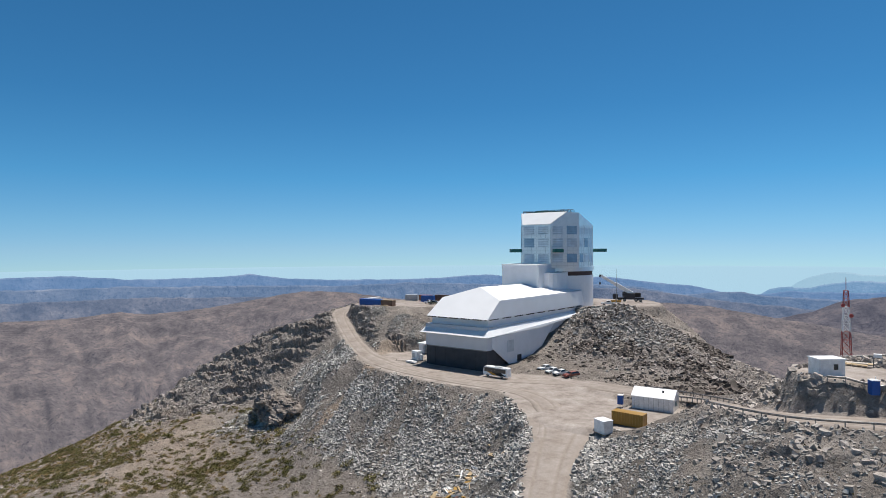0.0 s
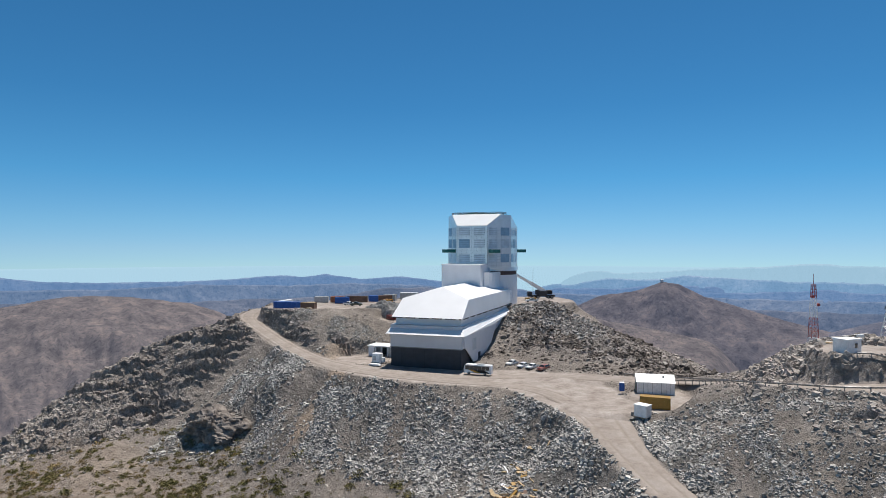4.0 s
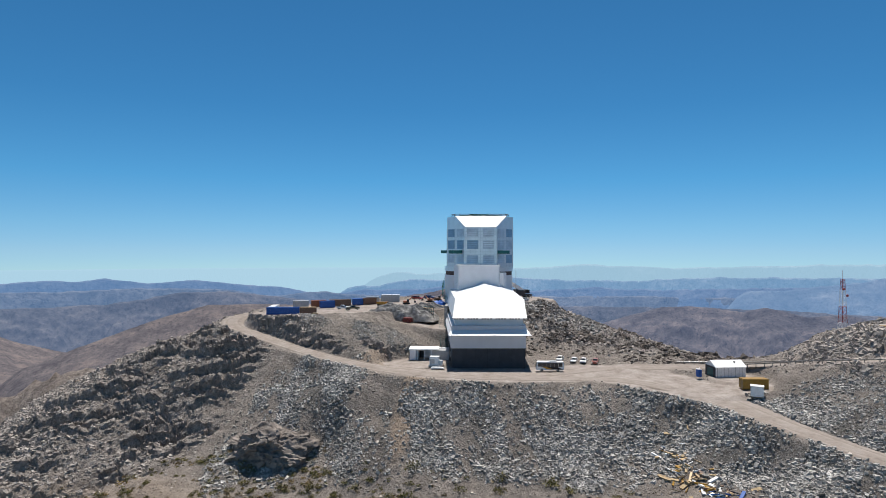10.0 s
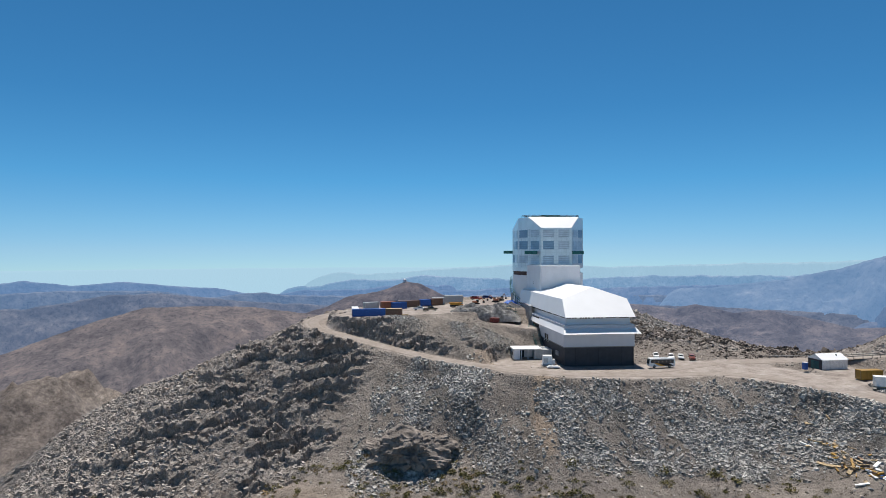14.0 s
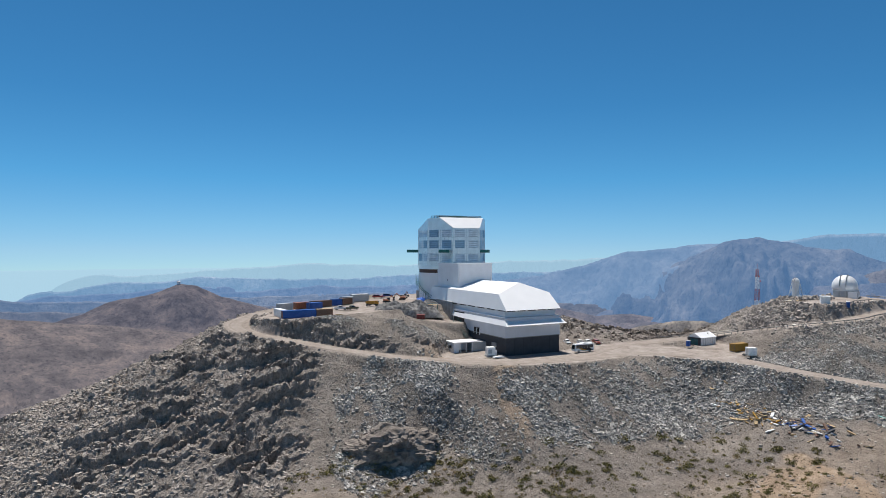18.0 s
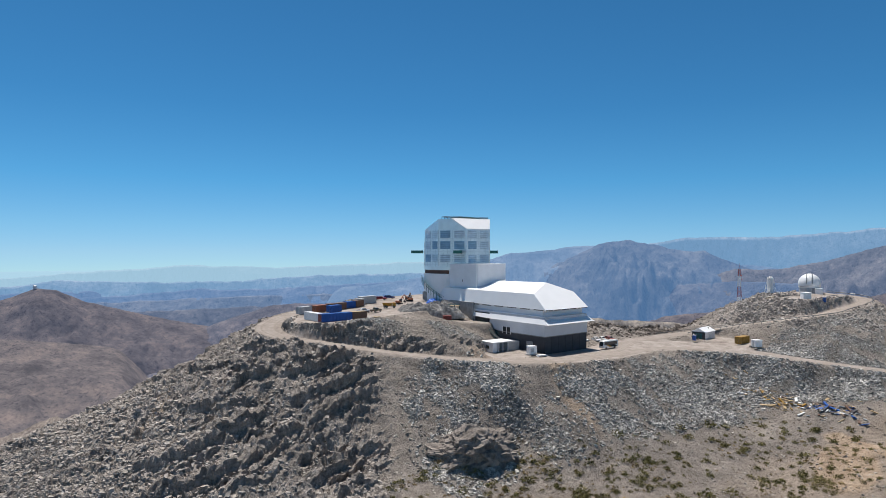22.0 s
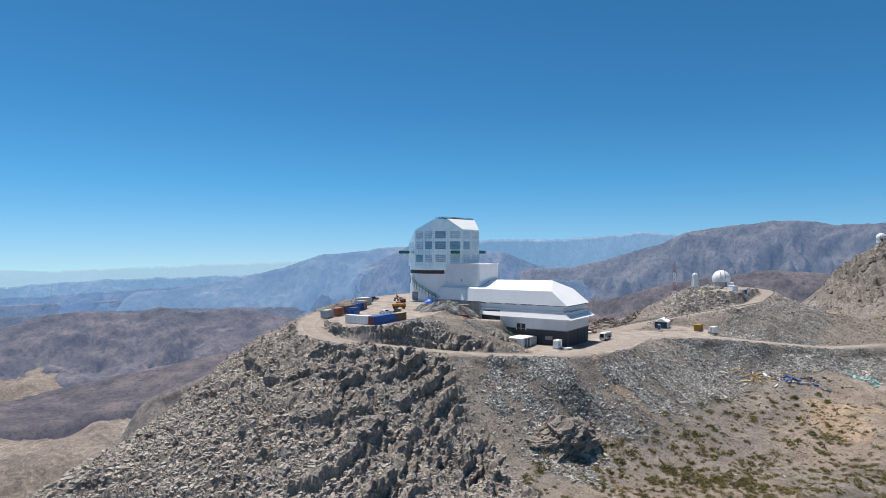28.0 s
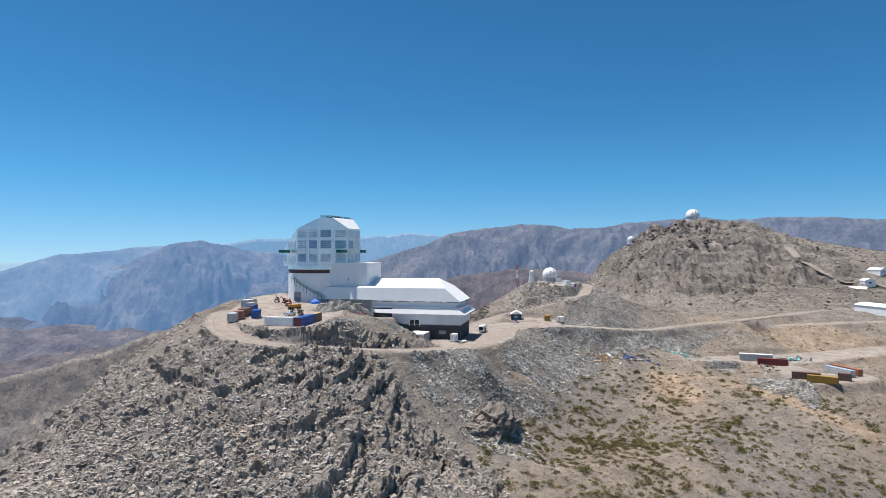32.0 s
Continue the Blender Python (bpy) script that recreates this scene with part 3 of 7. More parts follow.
def grid_mesh(name, xs, ys, zs):
    nx, ny = len(xs), len(ys)
    co = np.empty((ny * nx, 3), np.float32)
    co[:, 0], co[:, 1], co[:, 2] = np.tile(xs, ny), np.repeat(ys, nx), zs
    i = (np.arange(ny - 1)[:, None] * nx + np.arange(nx - 1)[None, :]).ravel()
    quads = np.stack([i, i + 1, i + nx + 1, i + nx], 1).astype(np.int32)
    me = bpy.data.meshes.new(name)
    me.vertices.add(len(co))
    me.vertices.foreach_set("co", co.ravel())
    me.loops.add(quads.size)
    me.loops.foreach_set("vertex_index", quads.ravel())
    me.polygons.add(len(quads))
    me.polygons.foreach_set("loop_start", np.arange(0, quads.size, 4, dtype=np.int32))
    me.polygons.foreach_set("use_smooth", np.ones(len(quads), bool))
    me.update(calc_edges=True)
    return me


GX = axis([(-260, -200, 1.6), (-200, -165, 0.9), (-165, -62, 0.5), (-62, 110, 0.85), (110, 160, 1.2), (160, 280, 2.4), (280, 740, 3.4)], 4750, 1.03, 1.06)
GY = axis([(-430, -240, 3.4), (-240, -120, 1.8), (-120, -42, 0.95), (-42, 62, 0.5), (62, 100, 0.9), (100, 160, 1.8)], 4750, 1.04, 1.03)
_x, _y = np.tile(GX, len(GY)), np.repeat(GY, len(GX))
_z, _rock, _scree, _tan, _flat, _lip = ground_at(_x, _y)
ground_mesh = grid_mesh("ground", GX, GY, _z - 0.12 * _flat)
_co = np.empty(len(_x) * 3, np.float32)
ground_mesh.vertices.foreach_get("co", _co)
_co = _co.reshape(-1, 3)
_soft = _z.reshape(len(GY), len(GX))
for _ in range(6):  # the lie of the slope without its ledges
    _soft = (_soft + np.roll(_soft, 3, 0) + np.roll(_soft, -3, 0) + np.roll(_soft, 3, 1) + np.roll(_soft, -3, 1)) / 5
_gy, _gx = np.gradient(_soft, GY, GX)
_steep = np.hypot(_gx, _gy).ravel() + 0.05
_co[:, 0] -= _lip * _gx.ravel() / _steep
_co[:, 1] -= _lip * _gy.ravel() / _steep
ground_mesh.vertices.foreach_set("co", _co.ravel())
_r = np.hypot(_x, _y)
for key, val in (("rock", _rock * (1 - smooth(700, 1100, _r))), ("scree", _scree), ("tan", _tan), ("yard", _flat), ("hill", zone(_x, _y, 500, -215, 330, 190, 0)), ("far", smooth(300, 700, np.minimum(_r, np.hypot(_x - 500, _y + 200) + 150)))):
    at = ground_mesh.attributes.new(key, 'FLOAT', 'POINT')
    at.data.foreach_set("value", val.astype(np.float32))
_corner = np.empty(len(ground_mesh.polygons) * 4, np.int32)
ground_mesh.loops.foreach_get("vertex_index", _corner)
ground_mesh.polygons.foreach_set("use_smooth", _rock[_corner[::4]] < 0.3)  # broken rock has hard edges
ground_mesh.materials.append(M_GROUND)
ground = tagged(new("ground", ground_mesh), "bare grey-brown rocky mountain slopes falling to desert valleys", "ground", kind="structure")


def height(x, y):
    """Ground height at one place, off the built sheet."""
    i = min(max(int(np.searchsorted(GX, x)) - 1, 0), len(GX) - 2)
    j = min(max(int(np.searchsorted(GY, y)) - 1, 0), len(GY) - 2)
    u, v = (x - GX[i]) / (GX[i + 1] - GX[i]), (y - GY[j]) / (GY[j + 1] - GY[j])
    k = j * len(GX) + i
    return float((_z[k] * (1 - u) + _z[k + 1] * u) * (1 - v) + (_z[k + len(GX)] * (1 - u) + _z[k + len(GX) + 1] * u) * v)


def road_strip(name, way, label, seed):
    """A dirt road with wheel ruts, a crown and ragged edges, laid on its bench."""
    p = along(way, 1.6)
    cross = np.array([-1.04, -0.9, -0.62, -0.5, -0.36, -0.1, 0.1, 0.36, 0.5, 0.62, 0.9, 1.04])
    sink = np.array([-0.28, -0.02, 0.0, -0.07, 0.0, 0.03, 0.03, 0.0, -0.07, 0.0, -0.02, -0.28])
    d = np.gradient(p[:, :2], axis=0)
    d /= np.hypot(d[:, 0], d[:, 1])[:, None]
    verts = []
    for i, (x, y, z, h) in enumerate(p):
        for j, (c, s) in enumerate(zip(cross, sink)):
            w = h * (c + (0.1 * fbm(np.array([i * 0.35]), np.array([seed + (j > 5)]), 3, seed)[0] if j in (0, 1, 10, 11) else 0))
            verts.append((x - d[i, 1] * w, y + d[i, 0] * w, z + 0.1 + s - 0.32 * max(0.0, 1 - min(i, len(p) - 1 - i) / 3)))
    n = len(cross)
    faces = [(i * n + j, i * n + j + 1, (i + 1) * n + j + 1, (i + 1) * n + j) for i in range(len(p) - 1) for j in range(n - 1)]
    me = bpy.data.meshes.new(name)
    me.from_pydata(verts, [], [f[::-1] for f in faces])
    me.polygons.foreach_set("use_smooth", np.ones(len(faces), bool))
    rut = me.attributes.new("rut", 'FLOAT', 'POINT')
    rut.data.foreach_set("value", np.tile(np.array([1, 0.4, 0, 1, 0, 0.3, 0.3, 0, 1, 0, 0.4, 1], np.float32), len(p)))
    me.materials.append(M_ROAD)
    return tagged(new(name, me), label, "road", kind="structure")


road_strip("road", ROAD_SUMMIT, "pale packed-dirt road curving up to the summit yard", 1)
road_strip("road", ROAD_SOUTH, "pale packed-dirt road with wheel ruts down the ridge", 2)
road_strip("road", ROAD_KNOLL, "narrow dirt road climbing round the knoll", 3)
LANE_YARD = [(-36, -4, 0.62, 3.0), (-22, -10.6, 0.3, 3.2), (-8, -13.6, 0.02, 3.0), (10, -15.4, -0.06, 3.0), (26, -15.8, -0.05, 3.0), (38, -20, -0.05, 3.2), (46, -28, -0.25, 3.4), (51.5, -37, -0.6, 3.6), (57, -48, -1.2, 3.6)]
LANE_CARS = [(-2, -12.5, 0.0, 2.6), (12, -10, -0.04, 2.6), (26, -5, -0.04, 2.6), (38, -1, 0.1, 2.6), (50, -1, 0.6, 2.6)]
road_strip("road", LANE_YARD, "wheel-worn lane across the packed dirt yard", 5)
road_strip("road", LANE_CARS, "faint wheel tracks towards the parked pickups", 6)
road_strip("road", ROAD_UPPER, "narrow dirt track along the foot of the hill", 4)

# ---- distant ranges, behind everything ----
def range_material(name, rock, haze, glow, scale):
    """Bare rock with dark crags and pale scree; its haze is painted on as emission."""
    m = bpy.data.materials.new(name)
    m.use_nodes = True
    n, l = m.node_tree.nodes, m.node_tree.links
    b = n["Principled BSDF"]
    b.inputs["Roughness"].default_value, b.inputs["Specular IOR Level"].default_value = 1.0, 0.0
    wide, _ = noise_color(m, 0.22 * scale, [(0.32, tuple(v * 0.5 for v in rock)), (0.5, rock), (0.68, tuple(v * c for v, c in zip(rock, (1.75, 1.65, 1.5))))], 15, 0.7)
    crags, _ = noise_color(m, 1.5 * scale, [(0.38, (0.3, 0.31, 0.34)), (0.47, (0.85, 0.85, 0.86)), (0.58, (1.05, 1.04, 1.03)), (0.68, (1.75, 1.7, 1.65))], 15, 0.82, (1, 1, 0.5))
    x = n.new("ShaderNodeMix")
    x.data_type, x.blend_type = 'RGBA', 'MULTIPLY'
    x.inputs["Factor"].default_value = 1.0
    l.new(wide, x.inputs["A"])
    l.new(crags, x.inputs["B"])
    l.new(x.outputs["Result"], b.inputs["Base Color"])
    g, t, bp = n.new("ShaderNodeNewGeometry"), n.new("ShaderNodeTexNoise"), n.new("ShaderNodeBump")
    t.inputs["Scale"].default_value, t.inputs["Detail"].default_value, t.inputs["Roughness"].default_value = 0.6 * scale, 14, 0.72
    bp.inputs["Strength"].default_value, bp.inputs["Distance"].default_value = 1.0, 0.45 / scale
    l.new(g.outputs["Position"], t.inputs["Vector"])
    l.new(t.outputs["Fac"], bp.inputs["Height"])
    l.new(bp.outputs["Normal"], b.inputs["Normal"])
    # an even glow stands in for haze; the rock itself gives no light
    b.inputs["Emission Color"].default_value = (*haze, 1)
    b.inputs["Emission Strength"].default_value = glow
    return m


def mountain_range(az0, az1, radius, depth, foot, profile, rough, mat, label, seed, ragged=1.0, name="mountain_range"):
    """A range on an arc about the summit: crest by azimuth and angle of sight in degrees, with spurs and gullies down to its foot."""
    n, rows = int((az1 - az0) * 6), 44
    az = np.linspace(az0, az1, n)
    p = np.array(profile, float)
    el = np.interp(az, p[:, 0], p[:, 1]) + ragged * (0.2 * fbm(az / 5.0, az * 0 + seed, 4, seed) + 0.16 * fbm(az / 1.3, az * 0 + seed, 5, seed + 2, 0.6)) + 0.06 * min(1.0, rough * 5) * fbm(az / 0.8, az * 0 + seed, 4, seed + 6, 0.6)
    crest = 37 + np.tan(np.radians(el)) * radius
    fade = min((az1 - az0) * 0.2, 7)
    end = smooth(0, fade, az - az0) * smooth(0, fade, az1 - az)
    way = np.radians(az) * radius
    hgt = np.maximum(crest - foot, 20)
    verts = []
    for j in range(rows + 1):
        t = (j / rows) ** 0.85 * 1.15
        down = np.full(n, depth * (1 - t))
        x, y = np.sin(np.radians(az)) * (radius - down), np.cos(np.radians(az)) * (radius - down)
        lift = min(t, 1.0) ** 1.1 if t <= 1 else 1 - (t - 1) * 2.2
        bend = 260 * fbm(way / 520, down / 420, 4, seed + 3)
        spur = fbm((way + bend) / 620 + seed, (down + 0.8 * bend) / 620, 6, seed + 11, 0.52, True)
        gully = fbm((way + 0.9 * bend) / 170, (down - 0.6 * bend) / 190, 4, seed + 13, 0.56, True)
        crag = fbm((way + 0.4 * bend) / 46, down / 70, 3, seed + 15, 0.6, True)
        swell = fbm(way / 800, down / 520, 3, seed + 17)
        env = math.sin(min(t, 1) * math.pi) ** 0.75
        z = foot + hgt * end * (lift + rough * env * (0.8 * (spur - 0.25) + 0.36 * (gully - 0.25) + 0.1 * crag + 0.3 * swell))
        z = z - 380 * (1 - smooth(0.0, 0.34, np.full(n, t)))  # rooted in the valley floor
        verts.append(np.stack([x, y, z], 1))
    co = np.concatenate(verts)
    i = (np.arange(rows)[:, None] * n + np.arange(n - 1)[None, :]).ravel()
    quads = np.stack([i, i + n, i + n + 1, i + 1], 1)
    me = bpy.data.meshes.new(name)
    me.from_pydata(co.tolist(), [], quads.tolist())
    me.polygons.foreach_set("use_smooth", np.ones(len(quads), bool))
    me.materials.append(mat)
    return tagged(new(name, me), label, "mountains", kind="structure")


# rock, haze colour painted on as emission and its strength, size of its stains
HAZE_GLOW = {"fog": ((0.02, 0.02, 0.02), (0.42, 0.64, 0.78), 1.0, 0.01), "pale": ((0.07, 0.07, 0.072), (0.33, 0.52, 0.66), 1.0, 0.02), "light": ((0.13, 0.13, 0.135), (0.15, 0.285, 0.465), 1.0, 0.02),
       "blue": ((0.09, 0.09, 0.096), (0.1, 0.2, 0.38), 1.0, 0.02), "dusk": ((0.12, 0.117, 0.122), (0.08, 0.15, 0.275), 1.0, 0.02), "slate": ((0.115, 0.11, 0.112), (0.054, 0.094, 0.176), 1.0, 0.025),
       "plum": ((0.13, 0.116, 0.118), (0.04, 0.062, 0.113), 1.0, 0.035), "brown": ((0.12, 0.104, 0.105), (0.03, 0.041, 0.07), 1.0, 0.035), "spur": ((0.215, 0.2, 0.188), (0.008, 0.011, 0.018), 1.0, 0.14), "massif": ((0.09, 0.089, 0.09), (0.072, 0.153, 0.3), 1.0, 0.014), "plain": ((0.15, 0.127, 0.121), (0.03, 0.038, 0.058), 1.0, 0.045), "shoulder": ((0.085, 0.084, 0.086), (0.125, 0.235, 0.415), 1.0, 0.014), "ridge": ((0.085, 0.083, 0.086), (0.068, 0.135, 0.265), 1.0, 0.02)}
M_HAZE = {k: range_material("haze_glow_mountain", *v) for k, v in HAZE_GLOW.items()}
PALE, BLUE, SLATE, BROWN = "pale hazy far mountain range on the horizon", "blue hazy mountain range beyond the valleys", "slate-grey mountain range with gullied flanks", "bare purple-brown desert hills beyond the valley"
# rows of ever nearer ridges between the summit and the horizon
# this first one is lowland haze, painted as a pale glowing ridge
mountain_range(-92, 60, 4730, 120, -620, [(-92, -1.65), (30, -1.55), (60, -1.4)], 0.02, M_HAZE["fog"], "pale glowing ridge painted as haze over the far lowlands", 5, 0.04)
mountain_range(-12, 62, 4700, 200, -620, [(-12, -4.2), (-8, -3.2), (-5.5, -2.6), (-4.0, -2.2), (-2.7, -2.05), (-1, -2.25), (2, -2.1), (5, -1.8), (10, -1.55), (14.6, -1.15), (18, -1.3), (22.5, -1.45), (28, -1.2), (33, -1.05), (42, -0.7), (62, -0.5)], 0.22, M_HAZE["pale"], PALE, 6, 0.35)
mountain_range(40, 126, 4690, 200, -620, [(40, -1.0), (50, -0.2), (54, 0.3), (57, 0.75), (60.6, 1.4), (64, 1.45), (67, 1.4), (70.3, 1.55), (75, 1.95), (79, 1.6), (90, 1.5), (126, 1.6)], 0.18, M_HAZE["light"], PALE, 7, 0.3)
mountain_range(-14, 58, 4650, 260, -620, [(-14, -3.6), (-5.3, -3.2), (-1.8, -2.63), (0.6, -2.8), (5, -2.5), (13, -2.7), (20, -2.6), (27, -2.3), (33, -2.1), (44, -1.8), (58, -2.0)], 0.3, M_HAZE["light"], BLUE, 25, 0.8)
mountain_range(-92, 14, 4600, 300, -620, [(-92, -2.2), (-69, -2.12), (-65, -2.45), (-61, -2.57), (-57.6, -2.5), (-55, -2.25), (-52, -2.65), (-47, -2.85), (-41, -2.9), (-37, -2.8), (-32.8, -2.5), (-31, -2.7), (-28.6, -2.42), (-25.5, -2.95), (-21.5, -2.65), (-18.8, -3.05), (-14, -3.4), (-10, -4.2), (-6.4, -3.65), (-1.4, -3.7), (2, -3.3), (14, -3.4)], 0.16, M_HAZE["blue"], BLUE, 27, 0.35)
mountain_range(-2, 58, 4500, 380, -620, [(-2, -4.4), (10, -3.6), (16, -3.3), (22, -3.5), (30, -3.0), (37, -2.9), (44, -2.6), (58, -2.8)], 0.24, M_HAZE["blue"], BLUE, 21, 0.9)
mountain_range(22, 80, 4460, 700, -620, [(22, -3.6), (31, -3.2), (37, -2.3), (40.5, -1.4), (44.5, -0.15), (50, 0.45), (52.5, 0.6), (56, 0.3), (60, -0.4), (70, -1.6), (80, -3.0)], 0.3, M_HAZE["shoulder"], "pale blue shoulder of the massif behind its peak", 39, 0.35)
mountain_range(38, 80, 4380, 1100, -620, [(38, -4.4), (44, -3.4), (47, -1.9), (49.5, -0.9), (52, 0.3), (53.5, 0.8), (55.8, 1.1), (58.7, 0.5), (61, 0.15), (62.2, 0.2), (64, -0.7), (66, -1.5), (70, -2.4), (80, -3.6)], 0.5, M_HAZE["massif"], "blue hazy mountain massif with one broad peak", 8, 0.35)
mountain_range(36, 92, 4050, 700, -620, [(36, -6.4), (44, -5.6), (47.2, -4.8), (50.6, -4.45), (53, -3.87), (55.2, -3.41), (58.2, -3.0), (61.4, -2.9), (64.5, -2.57), (70, -2.6), (80, -3.2), (92, -4.2)], 0.34, M_HAZE["ridge"], BLUE, 37, 0.35)
mountain_range(56, 126, 4250, 900, -620, [(56, -4.0), (62, -2.4), (64.8, -1.4), (68.8, -1.3), (71.6, -0.7), (74.4, 0.35), (76.6, 1.05), (79.8, 2.1), (83, 2.5), (86.5, 2.85), (90.5, 2.2), (93, 2.35), (95.5, 2.9), (101.5, 3.3), (104.6, 3.0), (108.2, 3.15), (115, 2.8), (126, 2.8)], 0.36, M_HAZE["slate"], "slate-brown mountain range with steep gullied flanks", 9, 0.8)
mountain_range(-92, 66, 4440, 320, -620, [(-92, -3.0), (-60, -3.2), (-47, -3.5), (-40, -3.2), (-33, -3.4), (-25, -3.3), (-19, -3.5), (-15, -4.1), (-10, -3.8), (-8, -4.1), (-2, -4.3), (10, -4.3), (30, -4.0), (46, -4.2), (66, -4.6)], 0.26, M_HAZE["dusk"], BLUE, 12, 0.5)
mountain_range(-92, 62, 4100, 500, -620, [(-92, -4.0), (-60, -4.2), (-41, -4.8), (-34, -4.7), (-28.6, -4.6), (-23, -3.7), (-19, -3.75), (-15.7, -4.1), (-11.5, -4.7), (-4, -5.2), (12, -5.2), (30, -4.9), (44, -5.2), (62, -6.0)], 0.3, M_HAZE["slate"], SLATE, 22, 0.5)
cone_hill = mountain_range(-18, 32, 3900, 900, -620, [(-18, -7.6), (-7, -6.0), (-4.5, -5.3), (-2.4, -4.3), (0, -4.0), (1.4, -3.6), (2.9, -3.0), (4.4, -3.2), (6.5, -4.2), (9.2, -5.0), (12.7, -6.0), (18, -7.2), (32, -9.4)], 0.24, M_HAZE["brown"], "conical purple-brown hill rising beyond the summit", 13, 0.1)
mountain_range(8, 60, 3850, 800, -620, [(8, -9.0), (14, -7.4), (18.8, -5.9), (21.5, -5.05), (23.8, -4.85), (26, -5.0), (28.2, -5.2), (30, -4.7), (33, -5.35), (35.8, -5.05), (38, -5.4), (42, -6.2), (45, -5.9), (49, -6.4), (53, -7.1), (60, -8.4)], 0.36, M_HAZE["plum"], SLATE, 14, 0.15)
mountain_range(-6, 96, 3640, 700, -620, [(-6, -10.5), (20, -8.4), (34, -7.2), (44, -6.8), (60, -6.2), (96, -5.2)], 0.34, M_HAZE["plum"], SLATE, 23, 1.2)
mountain_range(52, 126, 3200, 800, -620, [(52, -7.0), (66, -5.0), (72, -4.4), (76, -3.2), (80, -2.2), (86, -1.5), (92, -1.9), (100, -2.5), (126, -2.0)], 0.24, M_HAZE["brown"], BROWN, 16, 0.3)
mountain_range(10, 100, 3100, 700, -620, [(10, -13.0), (34, -9.4), (46, -8.2), (60, -8.0), (100, -6.8)], 0.34, M_HAZE["brown"], SLATE, 24, 1.4)
mountain_range(-92, -14, 3500, 2100, -620, [(-92, -5.4), (-69.4, -5.65), (-66, -5.3), (-63.6, -5.6), (-59.3, -5.3), (-55.6, -4.75), (-50.3, -3.9), (-46.2, -4.15), (-41, -4.85), (-38.8, -5.6), (-35, -7.4), (-32, -8.4), (-14, -11.0)], 0.27, M_HAZE["plain"], BROWN, 17, 0.12)
mountain_range(-42, 14, 2650, 1500, -620, [(-42, -11.5), (-34, -9.0), (-29.4, -7.4), (-25.3, -6.0), (-21.2, -4.95), (-16, -5.03), (-12, -5.24), (-7.7, -5.9), (-3, -6.5), (4, -7.6), (14, -9.4)], 0.22, M_HAZE["plain"], "broad smooth tan-brown ridge beyond the saddle", 31, 0.12)
mountain_range(16, 84, 1060, 320, -420, [(16, -16.0), (28, -12.4), (34, -11.0), (42, -9.6), (47, -7.9), (52, -7.2), (60, -7.2), (70, -8.0), (84, -9.5)], 0.34, M_HAZE["spur"], "bare grey-brown spur with dark cliffs below the summit", 33, 0.9)

# ---- the observatory ----
def mesh_of(name, verts, faces, mat, parent=None, label="", bevel=0.0):
    bm = bmesh.new()
    vs = [bm.verts.new(v) for v in verts]
    for f in faces:
        bm.faces.new([vs[i] for i in f])
    bmesh.ops.recalc_face_normals(bm, faces=bm.faces)
    return part(name, bm, mat, parent, label)


def part(name, bm, mat, parent=None, label="", smooth_faces=False):
    me = bpy.data.meshes.new(name)
    bm.to_mesh(me)
    bm.free()
    if smooth_faces:
        me.polygons.foreach_set("use_smooth", np.ones(len(me.polygons), bool))
    me.materials.append(mat)
    ob = new(name, me)
    ob.parent = parent
    return tagged(ob, label) if label else ob


def prism(name, outline, z0, z1, mat, parent=None, label=""):
    """An upright solid over a plan outline; z1 may be a number or one height a corner."""
    k = len(outline)
    tops = z1 if isinstance(z1, (list, tuple)) else [z1] * k
    verts = [(x, y, z0) for x, y in outline] + [(x, y, z) for (x, y), z in zip(outline, tops)]
    faces = [tuple(range(k))[::-1], tuple(range(k, 2 * k))] + [(i, (i + 1) % k, k + (i + 1) % k, k + i) for i in range(k)]
    return mesh_of(name, verts, faces, mat, parent, label)


def box(name, lo, hi, mat, parent=None, label="", m=None, bevel=0.0):
    bm = bmesh.new()
    bmesh.ops.create_cube(bm, size=1)
    for v in bm.verts:
        v.co = Vector([lo[i] + (v.co[i] + 0.5) * (hi[i] - lo[i]) for i in range(3)])
    if bevel:
        bmesh.ops.bevel(bm, geom=bm.edges[:], offset=bevel, segments=1, affect='EDGES')
    if m is not None:
        bm.transform(m)
    return part(name, bm, mat, parent, label)


M_BAND = material("rust_brown_band", (0.09, 0.05, 0.04), 0.7)
M_GREEN = material("dark_green_steel", (0.02, 0.15, 0.135), 0.6)
M_SEAM = material("grey_cladding_seam", (0.56, 0.6, 0.64), 0.4, 0.3, var=0.05, scale=0.5)
M_LOUVRE = material("grey_louvre", (0.63, 0.685, 0.73), 0.36, 0.4, var=0.1, scale=0.5)
M_BLUELV = material("blue_grey_open_louvre", (0.3, 0.44, 0.56), 0.4, 0.3, var=0.1, scale=0.5)
M_DARK = material("dark_opening", (0.03, 0.03, 0.035), 0.7)
M_GLASS = material("dark_window_glass", (0.02, 0.03, 0.04), 0.08, var=0.02, spec=0.8)
M_GREY = material("grey_concrete", (0.32, 0.315, 0.31), 0.85, var=0.15, scale=0.6, fine=0.06)
M_RAIL = material("galvanised_steel", (0.24, 0.24, 0.24), 0.45, 0.6)
M_BLACK = material("black_rubber", (0.015, 0.015, 0.016), 0.8)


def bm_box(bm, lo, hi, m=None):
    r = bmesh.ops.create_cube(bm, size=1)["verts"]
    for v in r:
        v.co = Vector([lo[i] + (v.co[i] + 0.5) * (hi[i] - lo[i]) for i in range(3)])
    if m is not None:
        bmesh.ops.transform(bm, matrix=m, verts=r)
    return r


